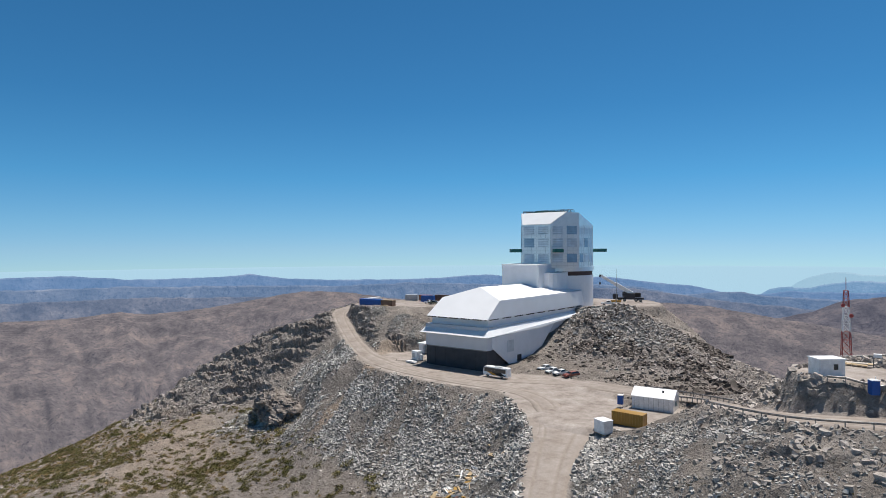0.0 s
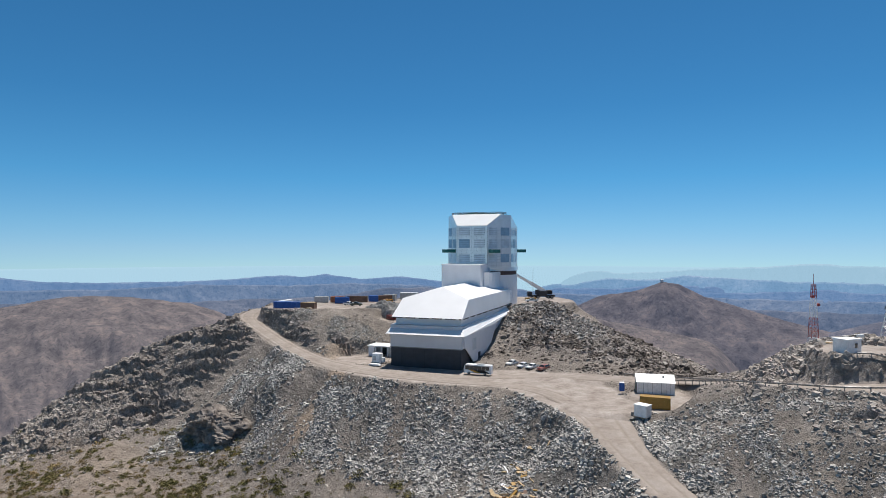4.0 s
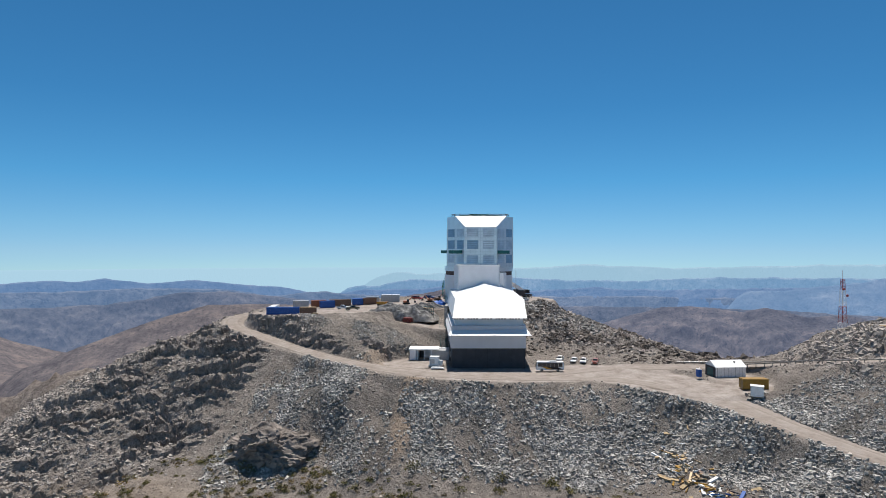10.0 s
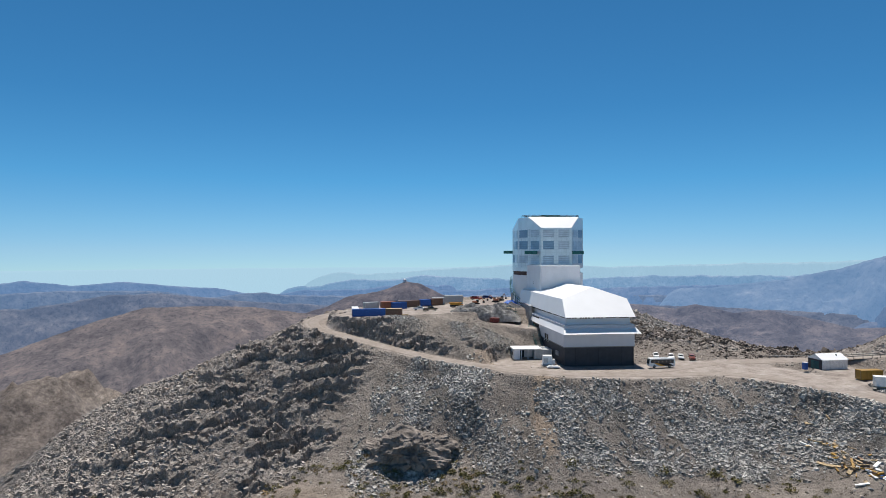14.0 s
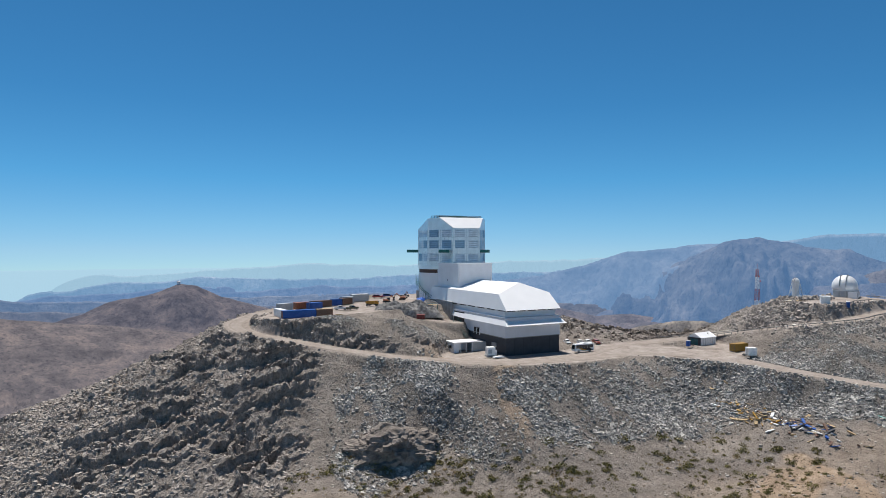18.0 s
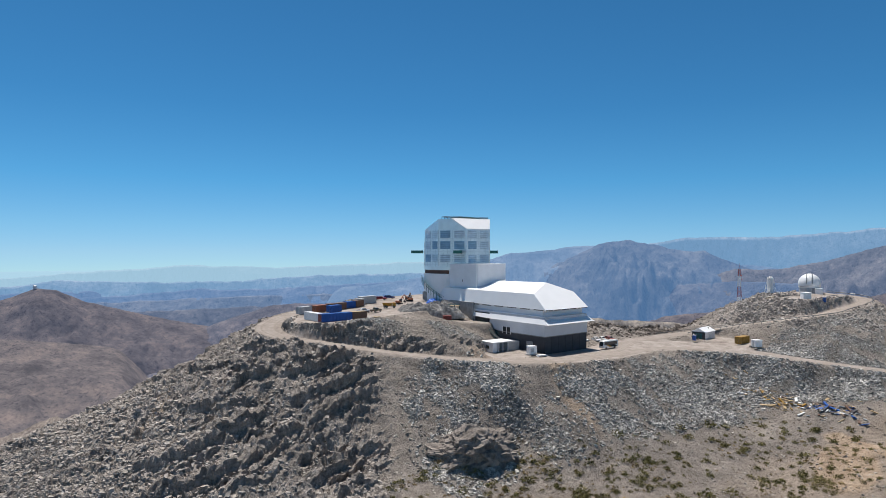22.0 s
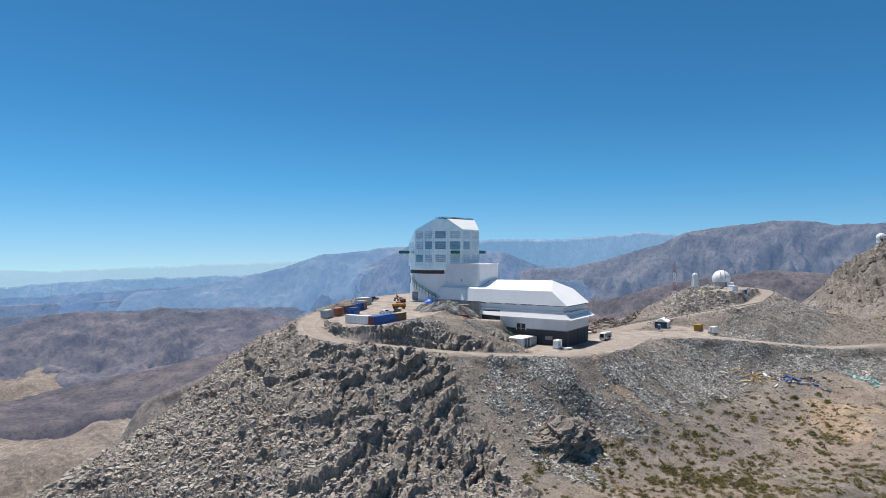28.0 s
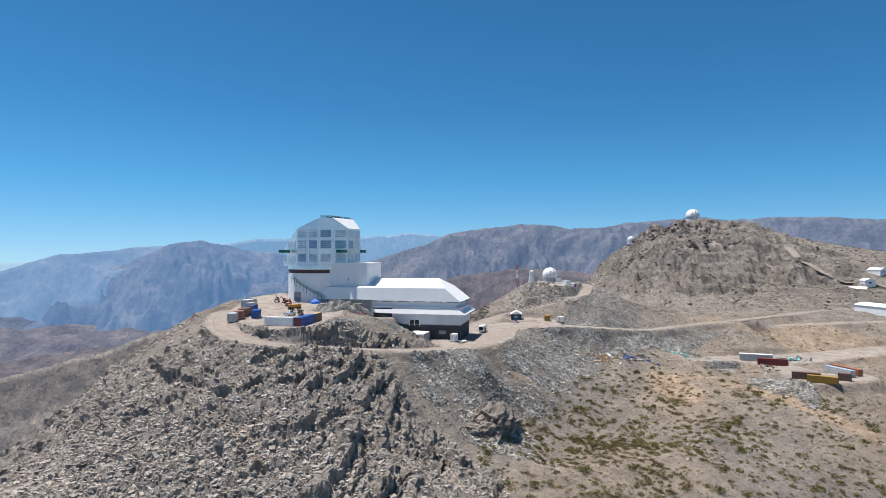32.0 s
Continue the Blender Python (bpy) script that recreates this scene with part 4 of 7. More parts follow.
def bm_bar(bm, a, b, r, seg=6, r2=None):
    """A round bar from a to b."""
    a, b = Vector(a), Vector(b)
    m = Matrix.Translation((a + b) / 2) @ (b - a).to_track_quat('Z', 'Y').to_matrix().to_4x4()
    bmesh.ops.create_cone(bm, segments=seg, radius1=r, radius2=r if r2 is None else r2, depth=(b - a).length, cap_ends=True, matrix=m)


def bar(name, a, b, r, mat, parent=None, label="", seg=8, r2=None):
    bm = bmesh.new()
    bm_bar(bm, a, b, r, seg, r2)
    return part(name, bm, mat, parent, label)


def railing(bm, pts, h=1.1, gap=1.8, r=0.05):
    """Posts and two rails along a line of points."""
    for a, b in zip(pts[:-1], pts[1:]):
        a, b = Vector(a), Vector(b)
        k = max(1, round((b - a).length / gap))
        for i in range(k + 1):
            p = a.lerp(b, i / k)
            bm_box(bm, p - Vector((r, r, 0)), p + Vector((r, r, h)))
        for z in (h * 0.55, h):
            bm_bar(bm, a + Vector((0, 0, z)), b + Vector((0, 0, z)), r, 4)


obs = tagged(new("observatory"), "white metal-clad mountaintop observatory with a faceted silver dome", "observatory")
DX, DY = 0.7, 67.0

# the wing's long wall on the +x side swings outwards towards the drum
SWING = 0.055
SHEAR = Matrix(((1, SWING, 0, 0), (0, 1, 0, 0), (0, 0, 1, 0), (0, 0, 0, 1)))


def swung(verts):
    return [(v[0] + (SWING * max(0.0, v[1]) if v[0] > 9 else 0.0),) + tuple(v[1:]) for v in verts]


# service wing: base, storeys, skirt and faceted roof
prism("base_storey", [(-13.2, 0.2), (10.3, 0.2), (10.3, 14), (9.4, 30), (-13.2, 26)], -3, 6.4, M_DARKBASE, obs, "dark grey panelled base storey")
mesh_of("middle_storey", swung([(-13.4, 0.0, 6.3), (10.5, 0.0, 6.3), (10.5, 40, 11.3), (10.5, 62, 11.3), (-13.4, 62, 9.0), (-13.4, 38, 9.0), (-13.4, 38, 9.0),
                          (-13.4, 0, 13.4), (10.5, 0, 13.4), (10.5, 62, 13.4), (-13.4, 62, 13.4), (-13.4, 24, 6.3), (10.5, 24, 6.3)]),
        [(0, 1, 8, 7), (1, 12, 2, 3, 9, 8), (3, 4, 10, 9), (0, 7, 10, 4, 5, 11), (7, 8, 9, 10), (0, 11, 12, 1), (11, 5, 4, 3, 2, 12)], M_LOWER, obs)
mesh_of("side_wall", swung([(10.32, 2.6, 6.9), (10.32, 14.4, -1), (10.32, 26, -1), (10.32, 40.4, 11.2), (10.32, 2.6, 10),
                      (10.66, 2.6, 6.9), (10.66, 14.4, -1), (10.66, 26, -1), (10.66, 40.4, 11.2), (10.66, 2.6, 10)]),
        [(0, 1, 2, 3, 4), (5, 9, 8, 7, 6), (0, 5, 6, 1), (1, 6, 7, 2), (2, 7, 8, 3), (3, 8, 9, 4), (4, 9, 5, 0)], M_WHITE, obs, "white wall tapering to the ground")
door = box("door", (10.6, 16.5, 0.0), (10.74, 18.9, 3.1), M_DARK, obs, "dark entrance door", SHEAR)
box("wall_grille", (10.6, 10.5, 4.6), (10.72, 14.4, 8.4), M_LOUVRE, obs, "", SHEAR)
mesh_of("skirt_roof", swung([(-14.3, -2.2, 10.7), (11.9, -2.4, 10.7), (11.9, 30, 10.9), (11.4, 62, 13.0), (-13.8, 62, 12.0), (-14.3, 30, 10.8),
                       (-13.0, 1.6, 13.4), (10.2, 1.4, 13.4), (10.2, 30, 13.6), (10.2, 62, 14.4), (-13.0, 62, 14.0), (-13.0, 30, 13.5)]),
        [(0, 1, 7, 6), (1, 2, 8, 7), (2, 3, 9, 8), (4, 5, 11, 10), (5, 0, 6, 11), (0, 5, 4, 3, 2, 1), (6, 7, 8, 9, 10, 11), (3, 4, 10, 9)], M_ROOF, obs, "white sloping skirt roof")
prism("clerestory", swung([(-12.2, 2.0), (9.6, 1.8), (9.6, 62), (-12.2, 62)]), 13.3, 16.0, M_WHITE, obs)
mesh_of("upper_roof", swung([(-13.0, 0, 15.9), (10.8, -0.2, 15.9), (10.9, 62, 16.2), (-13.0, 62, 16.2),
                       (-11.8, 7.0, 21.4), (10.5, 6.9, 21.4), (10.5, 64, 21.5), (-11.8, 62, 21.4), (0.4, 11.7, 25.1), (1.0, 62, 24.6), (10.6, 64, 16.2)]),
        [(0, 1, 5, 8, 4), (1, 2, 10, 6, 5), (0, 4, 7, 3), (4, 8, 9, 7), (8, 5, 6, 9), (0, 3, 2, 1), (3, 7, 9, 6, 10, 2)], M_ROOF, obs, "white faceted hip roof")
bm = bmesh.new()
for i in range(26):
    if i % 5 != 4:
        bm_box(bm, (-12.6 + i * 0.89, -0.12, 15.55), (-12.0 + i * 0.89, 0.16, 15.88))
for i in range(60):
    if i % 7 not in (5, 6):
        x = 10.78 + SWING * (1 + i)
        bm_box(bm, (x - 0.08, 1 + i * 1.0, 15.6), (x + 0.13, 1.7 + i * 1.0, 15.9))
        bm_box(bm, (-13.02, 1 + i * 1.0, 15.6), (-12.8, 1.7 + i * 1.0, 15.9))
tagged(part("eave_brackets", bm, M_DARKBASE, obs), kind="stuff")
bm = bmesh.new()
bm_box(bm, (-13.5, -0.16, 6.15), (10.6, 0.1, 6.42))
bm_box(bm, (-13.52, -0.1, 6.15), (-13.3, 24, 6.42))
part("base_flashing", bm, M_RAIL, obs)
for i in range(6):  # wide panel joints, faint
    box("panel_joint", (-9.6 + i * 3.9, 0.15, 0), (-9.56 + i * 3.9, 0.215, 6.1), M_BLACK, obs)
# near-black panel on the closed wall, painted as the bay's inner shade
box("loading_bay_shade", (-13.5, 29, 8.6), (-13.3, 37.4, 12.9), M_DARK, obs, "dark panel painted as the shade of an open loading bay")
box("wall_window", (-13.5, 17.2, 5.6), (-13.36, 21.6, 8.2), M_GLASS, obs, "dark window band")
for i in range(3):
    box("window_frame", (-13.54, 17.2 + i * 2.1, 5.6), (-13.4, 17.4 + i * 2.1, 8.2), M_WHITE, obs)
box("wall_panel", (-13.5, 6, 2.6), (-13.15, 9, 4.0), M_GREY, obs)

# link block between the wing and the drum
prism("link_block", [(-9.3, 41.5), (-8.7, 41), (6.2, 40.2), (6.7, 40.6), (6.7, 62), (-10.4, 62)], 14, 31.6, M_WHITE, obs)
low = [(6.6, 44.6), (8.6, 45.0), (9.6, 46.0), (10.2, 48.0), (10.4, 51), (10.4, 62), (6.6, 62)]
prism("link_annex", low, 14, 28.7, M_WHITE, obs)
prism("link_coping", [(-9.5, 41.3), (-8.8, 40.8), (6.3, 40.0), (6.9, 40.5), (6.9, 55), (-10.2, 55)], 31.6, 31.85, M_ROOF, obs)
box("wall_vent", (-9.75, 49.6, 24.2), (-9.5, 50.5, 25.2), M_DARK, obs)

# drum
seg = np.linspace(0, 2 * math.pi, 64, endpoint=False)
prism("drum", [(DX + 14.3 * math.cos(a), DY + 14.3 * math.sin(a)) for a in seg], 8, 27.3, M_WHITE, obs, "round white lower drum")
prism("drum_band", [(DX + 14.0 * math.cos(a), DY + 14.0 * math.sin(a)) for a in seg], 27.3, 28.9, M_BAND, obs, "rust-brown band under the dome")
prism("dome_ring", [(DX + 14.5 * math.cos(a), DY + 14.5 * math.sin(a)) for a in seg], 28.9, 30.6, M_SILVER, obs)

# dome
DOME = [(-6.8, -15.5), (5.7, -16.6), (13.5, -8.4), (13.7, 4.0), (8.6, 12.8), (2.6, 16.8), (-2.6, 17.0), (-8.4, 12.6), (-13.4, 5.4), (-13.6, -4.6)]
DOME_TOP = [46.7, 46.7, 51.2, 46.8, 40.0, 37.0, 37.0, 40.0, 46.8, 51.2]
LIP_L = Vector((*DOME[0], 51.4)).lerp(Vector((*DOME[9], 51.4)), 0.54)
LIP_R = Vector((*DOME[1], 51.4)).lerp(Vector((*DOME[2], 51.4)), 0.6)
bm = bmesh.new()
for (x, y), z in zip(DOME, DOME_TOP):
    bm.verts.new((DX + x, DY + y, 30.4))
    bm.verts.new((DX + x, DY + y, z))
for p in (LIP_L, LIP_R):
    bm.verts.new((DX + p.x, DY + p.y, p.z))
bmesh.ops.convex_hull(bm, input=bm.verts)
bmesh.ops.dissolve_limit(bm, angle_limit=radians(3), verts=bm.verts, edges=bm.edges)
dome = part("dome", bm, M_SILVER, obs, "faceted silver metal dome with rows of louvres")
slope = [(*DOME[0], 46.7), (*DOME[1], 46.7), tuple(LIP_R), tuple(LIP_L)]
n_s = Vector((0, -0.62, 0.78))
mesh_of("shutter", [tuple(Vector((DX + x, DY + y, z)) + n_s * k) for k in (0.06, 0.3) for x, y, z in slope],
        [(0, 1, 2, 3), (4, 7, 6, 5), (0, 4, 5, 1), (1, 5, 6, 2), (2, 6, 7, 3), (3, 7, 4, 0)], M_ROOF, obs, "white sloping shutter panel")


def cladding(i, j, z1):
    """Thin standing seams and horizontal ribs over one facet of the dome."""
    a, b = Vector((DX + DOME[i][0], DY + DOME[i][1], 0)), Vector((DX + DOME[j][0], DY + DOME[j][1], 0))
    e = (b - a).normalized()
    out = Vector((e.y, -e.x, 0))
    if out.dot((a + b) / 2 - Vector((DX, DY, 0))) < 0:
        out = -out
    m = Matrix(((e.x, out.x, 0, a.x), (e.y, out.y, 0, a.y), (0, 0, 1, 0), (0, 0, 0, 1)))
    L = (b - a).length
    bm = bmesh.new()
    for k in range(int((z1 - 31) / 1.15)):
        bm_box(bm, (0.1, -0.01, 31.2 + k * 1.15), (L - 0.1, 0.035, 31.28 + k * 1.15), m)
    n = max(1, round(L / 2.1))
    for k in range(n + 1):
        bm_box(bm, (k * L / n - 0.05, -0.01, 30.6), (k * L / n + 0.05, 0.05, z1), m)
    part("cladding_rib", bm, M_SEAM, obs, "thin ribs of the dome's cladding")


for i, j, z1 in ((0, 1, 46.4), (1, 2, 46.6), (2, 3, 46.6), (9, 0, 46.6), (8, 9, 46.6), (3, 4, 40.0), (7, 8, 40.0), (6, 7, 37.0)):
    cladding(i, j, z1)
bm = bmesh.new()
top = [(DX - 10.0, DY - 9.0, 51.35), (DX + 9.9, DY - 10.9, 51.35), (DX + 11.6, DY - 8.4, 51.25), (DX - 12.0, DY - 5.0, 51.25)]
railing(bm, top + top[:1], 1.1, 1.4, 0.07)
part("roof_railing", bm, M_DARKBASE, obs)
bm = bmesh.new()
bm_box(bm, (DX - 8.5, DY - 8.6, 51.2), (DX + 8.0, DY - 7.2, 52.0))
bm_box(bm, (DX - 4.5, DY - 8.8, 51.9), (DX + 3.5, DY - 6.8, 52.4))
part("roof_walkway", bm, M_GREEN, obs)


def louvre(p, q, z0, z1, mat, n=4):
    """A framed louvre on the facet that runs from p to q in plan; p, q are its ends."""
    p, q = Vector((*p, 0)), Vector((*q, 0))
    along_ = (q - p).normalized()
    out = Vector((along_.y, -along_.x, 0))
    mid = (p + q) / 2
    if out.dot(mid - Vector((DX, DY, 0))) < 0:
        out = -out
    m = Matrix((( along_.x, out.x, 0, p.x), (along_.y, out.y, 0, p.y), (0, 0, 1, 0), (0, 0, 0, 1)))
    L = (q - p).length
    bm = bmesh.new()
    bm_box(bm, (0, -0.02, z0), (L, 0.07, z1), m)
    body = part("louvre", bm, mat, obs)
    h = (z1 - z0) / n
    for i in range(n):
        s = bmesh.new()
        vs = bm_box(s, (0.06, 0.05, z0 + i * h + h * 0.12), (L - 0.06, 0.2, z0 + i * h + h * 0.72), m)
        for v in vs:
            if v.co.z > z0 + i * h + h * 0.5:
                v.co -= out * 0.12
        part("slat", s, mat, body)


def facet(i, j, cols, rows, open_=()):
    a, b = Vector((DX + DOME[i][0], DY + DOME[i][1])), Vector((DX + DOME[j][0], DY + DOME[j][1]))
    L = (b - a).length
    w = L / cols
    for r, (z0, z1) in enumerate(rows):
        for c in range(cols):
            louvre(a.lerp(b, (c * w + w * 0.14) / L), a.lerp(b, (c * w + w * 0.86) / L), z0, z1, M_BLUELV if (r, c) in open_ else M_LOUVRE)


ROWS_Z = [(32.4, 35.7), (38.1, 41.6), (43.0, 46.2)]
facet(0, 1, 2, ROWS_Z, {(1, 0)})
facet(1, 2, 2, ROWS_Z, {(2, 1), (0, 1)})
facet(2, 3, 3, ROWS_Z, {(1, 1), (0, 0)})
facet(9, 0, 2, ROWS_Z, {(1, 0), (1, 1), (2, 0)})
facet(8, 9, 2, ROWS_Z, {(0, 0), (1, 1)})
facet(7, 8, 1, ROWS_Z[:2])
facet(6, 7, 1, ROWS_Z[:1], {(0, 0)})
facet(3, 4, 1, ROWS_Z[:2])
for i in (0, 1):  # vertical ribs on the dome's corners
    x, y = DX + DOME[i][0], DY + DOME[i][1]
    box("corner_rib", (x - 0.16, y - 0.16, 30.5), (x + 0.16, y + 0.16, 46.6), M_SILVER, obs)
for bx, by, rot in ((-10.4, -14.2, 42), (8.2, -15.9, -48), (-13.4, 11.4, -60), (13.4, 11.8, 60)):
    m = pose(DX + bx, DY + by, 36.2, 0, 0, rot)
    bm = bmesh.new()
    bm_box(bm, (-2.3, -1.5, 0), (2.3, 1.8, 0.25), m)
    for s in (-2.3, 2.2):
        bm_box(bm, (s, -1.5, 0.2), (s + 0.1, 1.8, 1.3), m)
    bm_box(bm, (-2.3, -1.5, 0.2), (2.3, -1.4, 1.3), m)
    part("balcony", bm, M_GREEN, obs, "dark green steel balcony")

# stairs and door on the drum, retaining wall and dock
box("drum_door", (DX - 13.9, DY + 1.5, 15.4), (DX - 12.6, DY + 6.5, 19.0), M_GREY, obs, "grey roller door")
bm = bmesh.new()
for k in range(34):
    a = radians(150 + k * 2.0)
    z = 25.2 - k * 0.29
    m = Matrix.Translation((DX, DY, 0)) @ pose(0, 0, 0, 0, 0, math.degrees(a))
    bm_box(bm, (14.3, -0.3, z - 0.06), (15.6, 0.3, z), m)
    if k % 3 == 0:
        bm_box(bm, (15.5, -0.05, z), (15.6, 0.05, z + 1.1), m)
        bm_box(bm, (15.45, -0.06, z - 2.2 if k < 30 else z - 1), (15.6, 0.06, z), m)
for h in (0.0, 1.1):
    for k in range(33):
        a, b = radians(150 + k * 2.0), radians(152 + k * 2.0)
        bm_bar(bm, (DX + 15.55 * math.cos(a), DY + 15.55 * math.sin(a), 25.2 - k * 0.29 + h), (DX + 15.55 * math.cos(b), DY + 15.55 * math.sin(b), 24.91 - k * 0.29 + h), 0.07, 4)
part("outside_stair", bm, M_GREEN, obs, "dark green steel stair round the drum")
prism("retaining_wall", [(-14.6, 38.2), (-13.4, 38.2), (-11.4, 58), (-12.6, 58)], 6, 16.4, M_GREY, obs, "grey concrete retaining wall")
mast = tagged(new("mast"), "slim grey lightning mast behind the observatory", "mast")
mast.location = (19.0, 83.8, 15.4)
bar("pole", (0, 0, -0.3), (0, 0, 14), 0.12, M_RAIL, mast, r2=0.05)
box("foot", (-0.4, -0.4, -0.4), (0.4, 0.4, 0.2), M_GREY, mast)

# ---- things ----
def thing(name, label, category, x, y, z=None, turn=0.0, group=""):
    ob = tagged(new(name), label, category, group)
    ob.matrix_world = pose(x, y, height(x, y) + 0.05 if z is None else z, 0, 0, turn)
    return ob


def paint(name, color, rough=0.45):
    return material(name, color, rough, var=0.08, scale=1.5, fine=0.06)


P_BLUE, P_RED, P_WHITE, P_YELLOW = paint("blue_container_paint", (0.012, 0.09, 0.36)), paint("red_container_paint", (0.2, 0.035, 0.03)), paint("white_paint", (0.8, 0.8, 0.8)), paint("ochre_container_paint", (0.36, 0.2, 0.03))
P_ORANGE, P_BROWN, P_GREY, P_TEAL = paint("faded_orange_paint", (0.36, 0.13, 0.06)), paint("brown_paint", (0.16, 0.09, 0.06)), paint("light_grey_paint", (0.45, 0.46, 0.47)), paint("dark_teal_paint", (0.01, 0.09, 0.1))
P_CARRED, P_CARBLUE, P_MACHINE, P_WOOD = paint("dark_red_car_paint", (0.3, 0.03, 0.03), 0.3), paint("dark_blue_car_paint", (0.02, 0.04, 0.18), 0.3), paint("yellow_machine_paint", (0.5, 0.24, 0.02)), material("weathered_timber", (0.42, 0.31, 0.18), 0.8, var=0.25, scale=2)
P_TARP = paint("blue_tarpaulin", (0.02, 0.12, 0.5))
P_COPPER = paint("copper_car_paint", (0.32, 0.1, 0.07), 0.3)
P_SIGNAL = paint("red_tower_paint", (0.34, 0.05, 0.045))
P_DOMEW = material("white_dome_paint", (0.8, 0.8, 0.8), 0.35, var=0.02, scale=0.3)


def container(label, x, y, z, turn, mat, L=12.2, W=2.44, H=2.7, group="shipping containers", end_mat=None, top=None):
    """Ribbed steel box with corner posts, roof, double doors and their lock bars."""
    c = thing("shipping_container", label, "container", x, y, z, turn, group)
    bm = bmesh.new()
    n = int(L / 0.56)
    for s in (-1, 1):
        for i in range(n):
            x0, x1 = -L / 2 + 0.1 + i * (L - 0.2) / n, -L / 2 + 0.1 + (i + 0.55) * (L - 0.2) / n
            bm_box(bm, (x0, s * W / 2 - 0.05, 0.15), (x1, s * W / 2 + 0.02, H - 0.12))
    bm_box(bm, (-L / 2 + 0.05, -W / 2 + 0.03, 0.02), (L / 2 - 0.05, W / 2 - 0.03, H - 0.04))
    part("body", bm, mat, c)
    box("roof", (-L / 2, -W / 2, H - 0.05), (L / 2, W / 2, H), top or mat, c)
    for sx in (-1, 1):
        for sy in (-1, 1):
            box("corner_post", (sx * (L / 2 - 0.08) - 0.09, sy * (W / 2 - 0.05) - 0.08, 0), (sx * (L / 2 - 0.08) + 0.09, sy * (W / 2 - 0.05) + 0.08, H + 0.02), mat, c)
    for s in (-1, 1):
        d = box("door", (-L / 2 - 0.05, min(0.03 * s, s * W / 2 * 0.95), 0.14), (-L / 2 + 0.04, max(0.03 * s, s * W / 2 * 0.95), H - 0.14), end_mat or mat, c)
        for k in (0.3, 0.75):
            bar("lock_bar", (-L / 2 - 0.08, s * W / 2 * k, 0.2), (-L / 2 - 0.08, s * W / 2 * k, H - 0.2), 0.025, M_RAIL, d, seg=5)
    return c


WHEEL = {}


def wheel(parent, x, y, r, w, name="wheel"):
    """A tyre with a paler rim."""
    key = (r, w)
    if key not in WHEEL:
        t, q = bmesh.new(), bmesh.new()
        bmesh.ops.create_cone(t, segments=16, radius1=r, radius2=r, depth=w, cap_ends=True, matrix=pose(0, 0, 0, 90))
        bmesh.ops.bevel(t, geom=[e for e in t.edges if len(e.link_faces) == 2 and any(len(f.verts) > 4 for f in e.link_faces)], offset=r * 0.12, segments=2, affect='EDGES')
        bmesh.ops.create_cone(q, segments=12, radius1=r * 0.58, radius2=r * 0.58, depth=w + 0.04, cap_ends=True, matrix=pose(0, 0, 0, 90))
        a, b = bpy.data.meshes.new("tyre"), bpy.data.meshes.new("rim")
        t.to_mesh(a), q.to_mesh(b)
        t.free(), q.free()
        a.materials.append(M_BLACK), b.materials.append(M_RAIL)
        WHEEL[key] = (a, b)
    ob = new(name, WHEEL[key][0])
    ob.parent, ob.location = parent, (x, y, r)
    rim = new("rim", WHEEL[key][1])
    rim.parent = ob
    return ob


def side_profile(name, pts, w, mat, parent, label="", inset=0.0, zin=99.0, bevel=0.06):
    """A solid with a side outline (x, z), as wide as w; above zin it leans in."""
    bm = bmesh.new()
    sides = []
    for s in (-1, 1):
        sides.append([bm.verts.new((x, s * (w / 2 - (inset if z > zin else 0)), z)) for x, z in pts])
    n = len(pts)
    bm.faces.new(sides[0])
    bm.faces.new(sides[1][::-1])
    for i in range(n):
        bm.faces.new((sides[0][i], sides[1][i], sides[1][(i + 1) % n], sides[0][(i + 1) % n]))
    bmesh.ops.recalc_face_normals(bm, faces=bm.faces)
    if bevel:
        bmesh.ops.bevel(bm, geom=bm.edges[:], offset=bevel, segments=2, affect='EDGES', clamp_overlap=True)
    return part(name, bm, mat, parent, label)


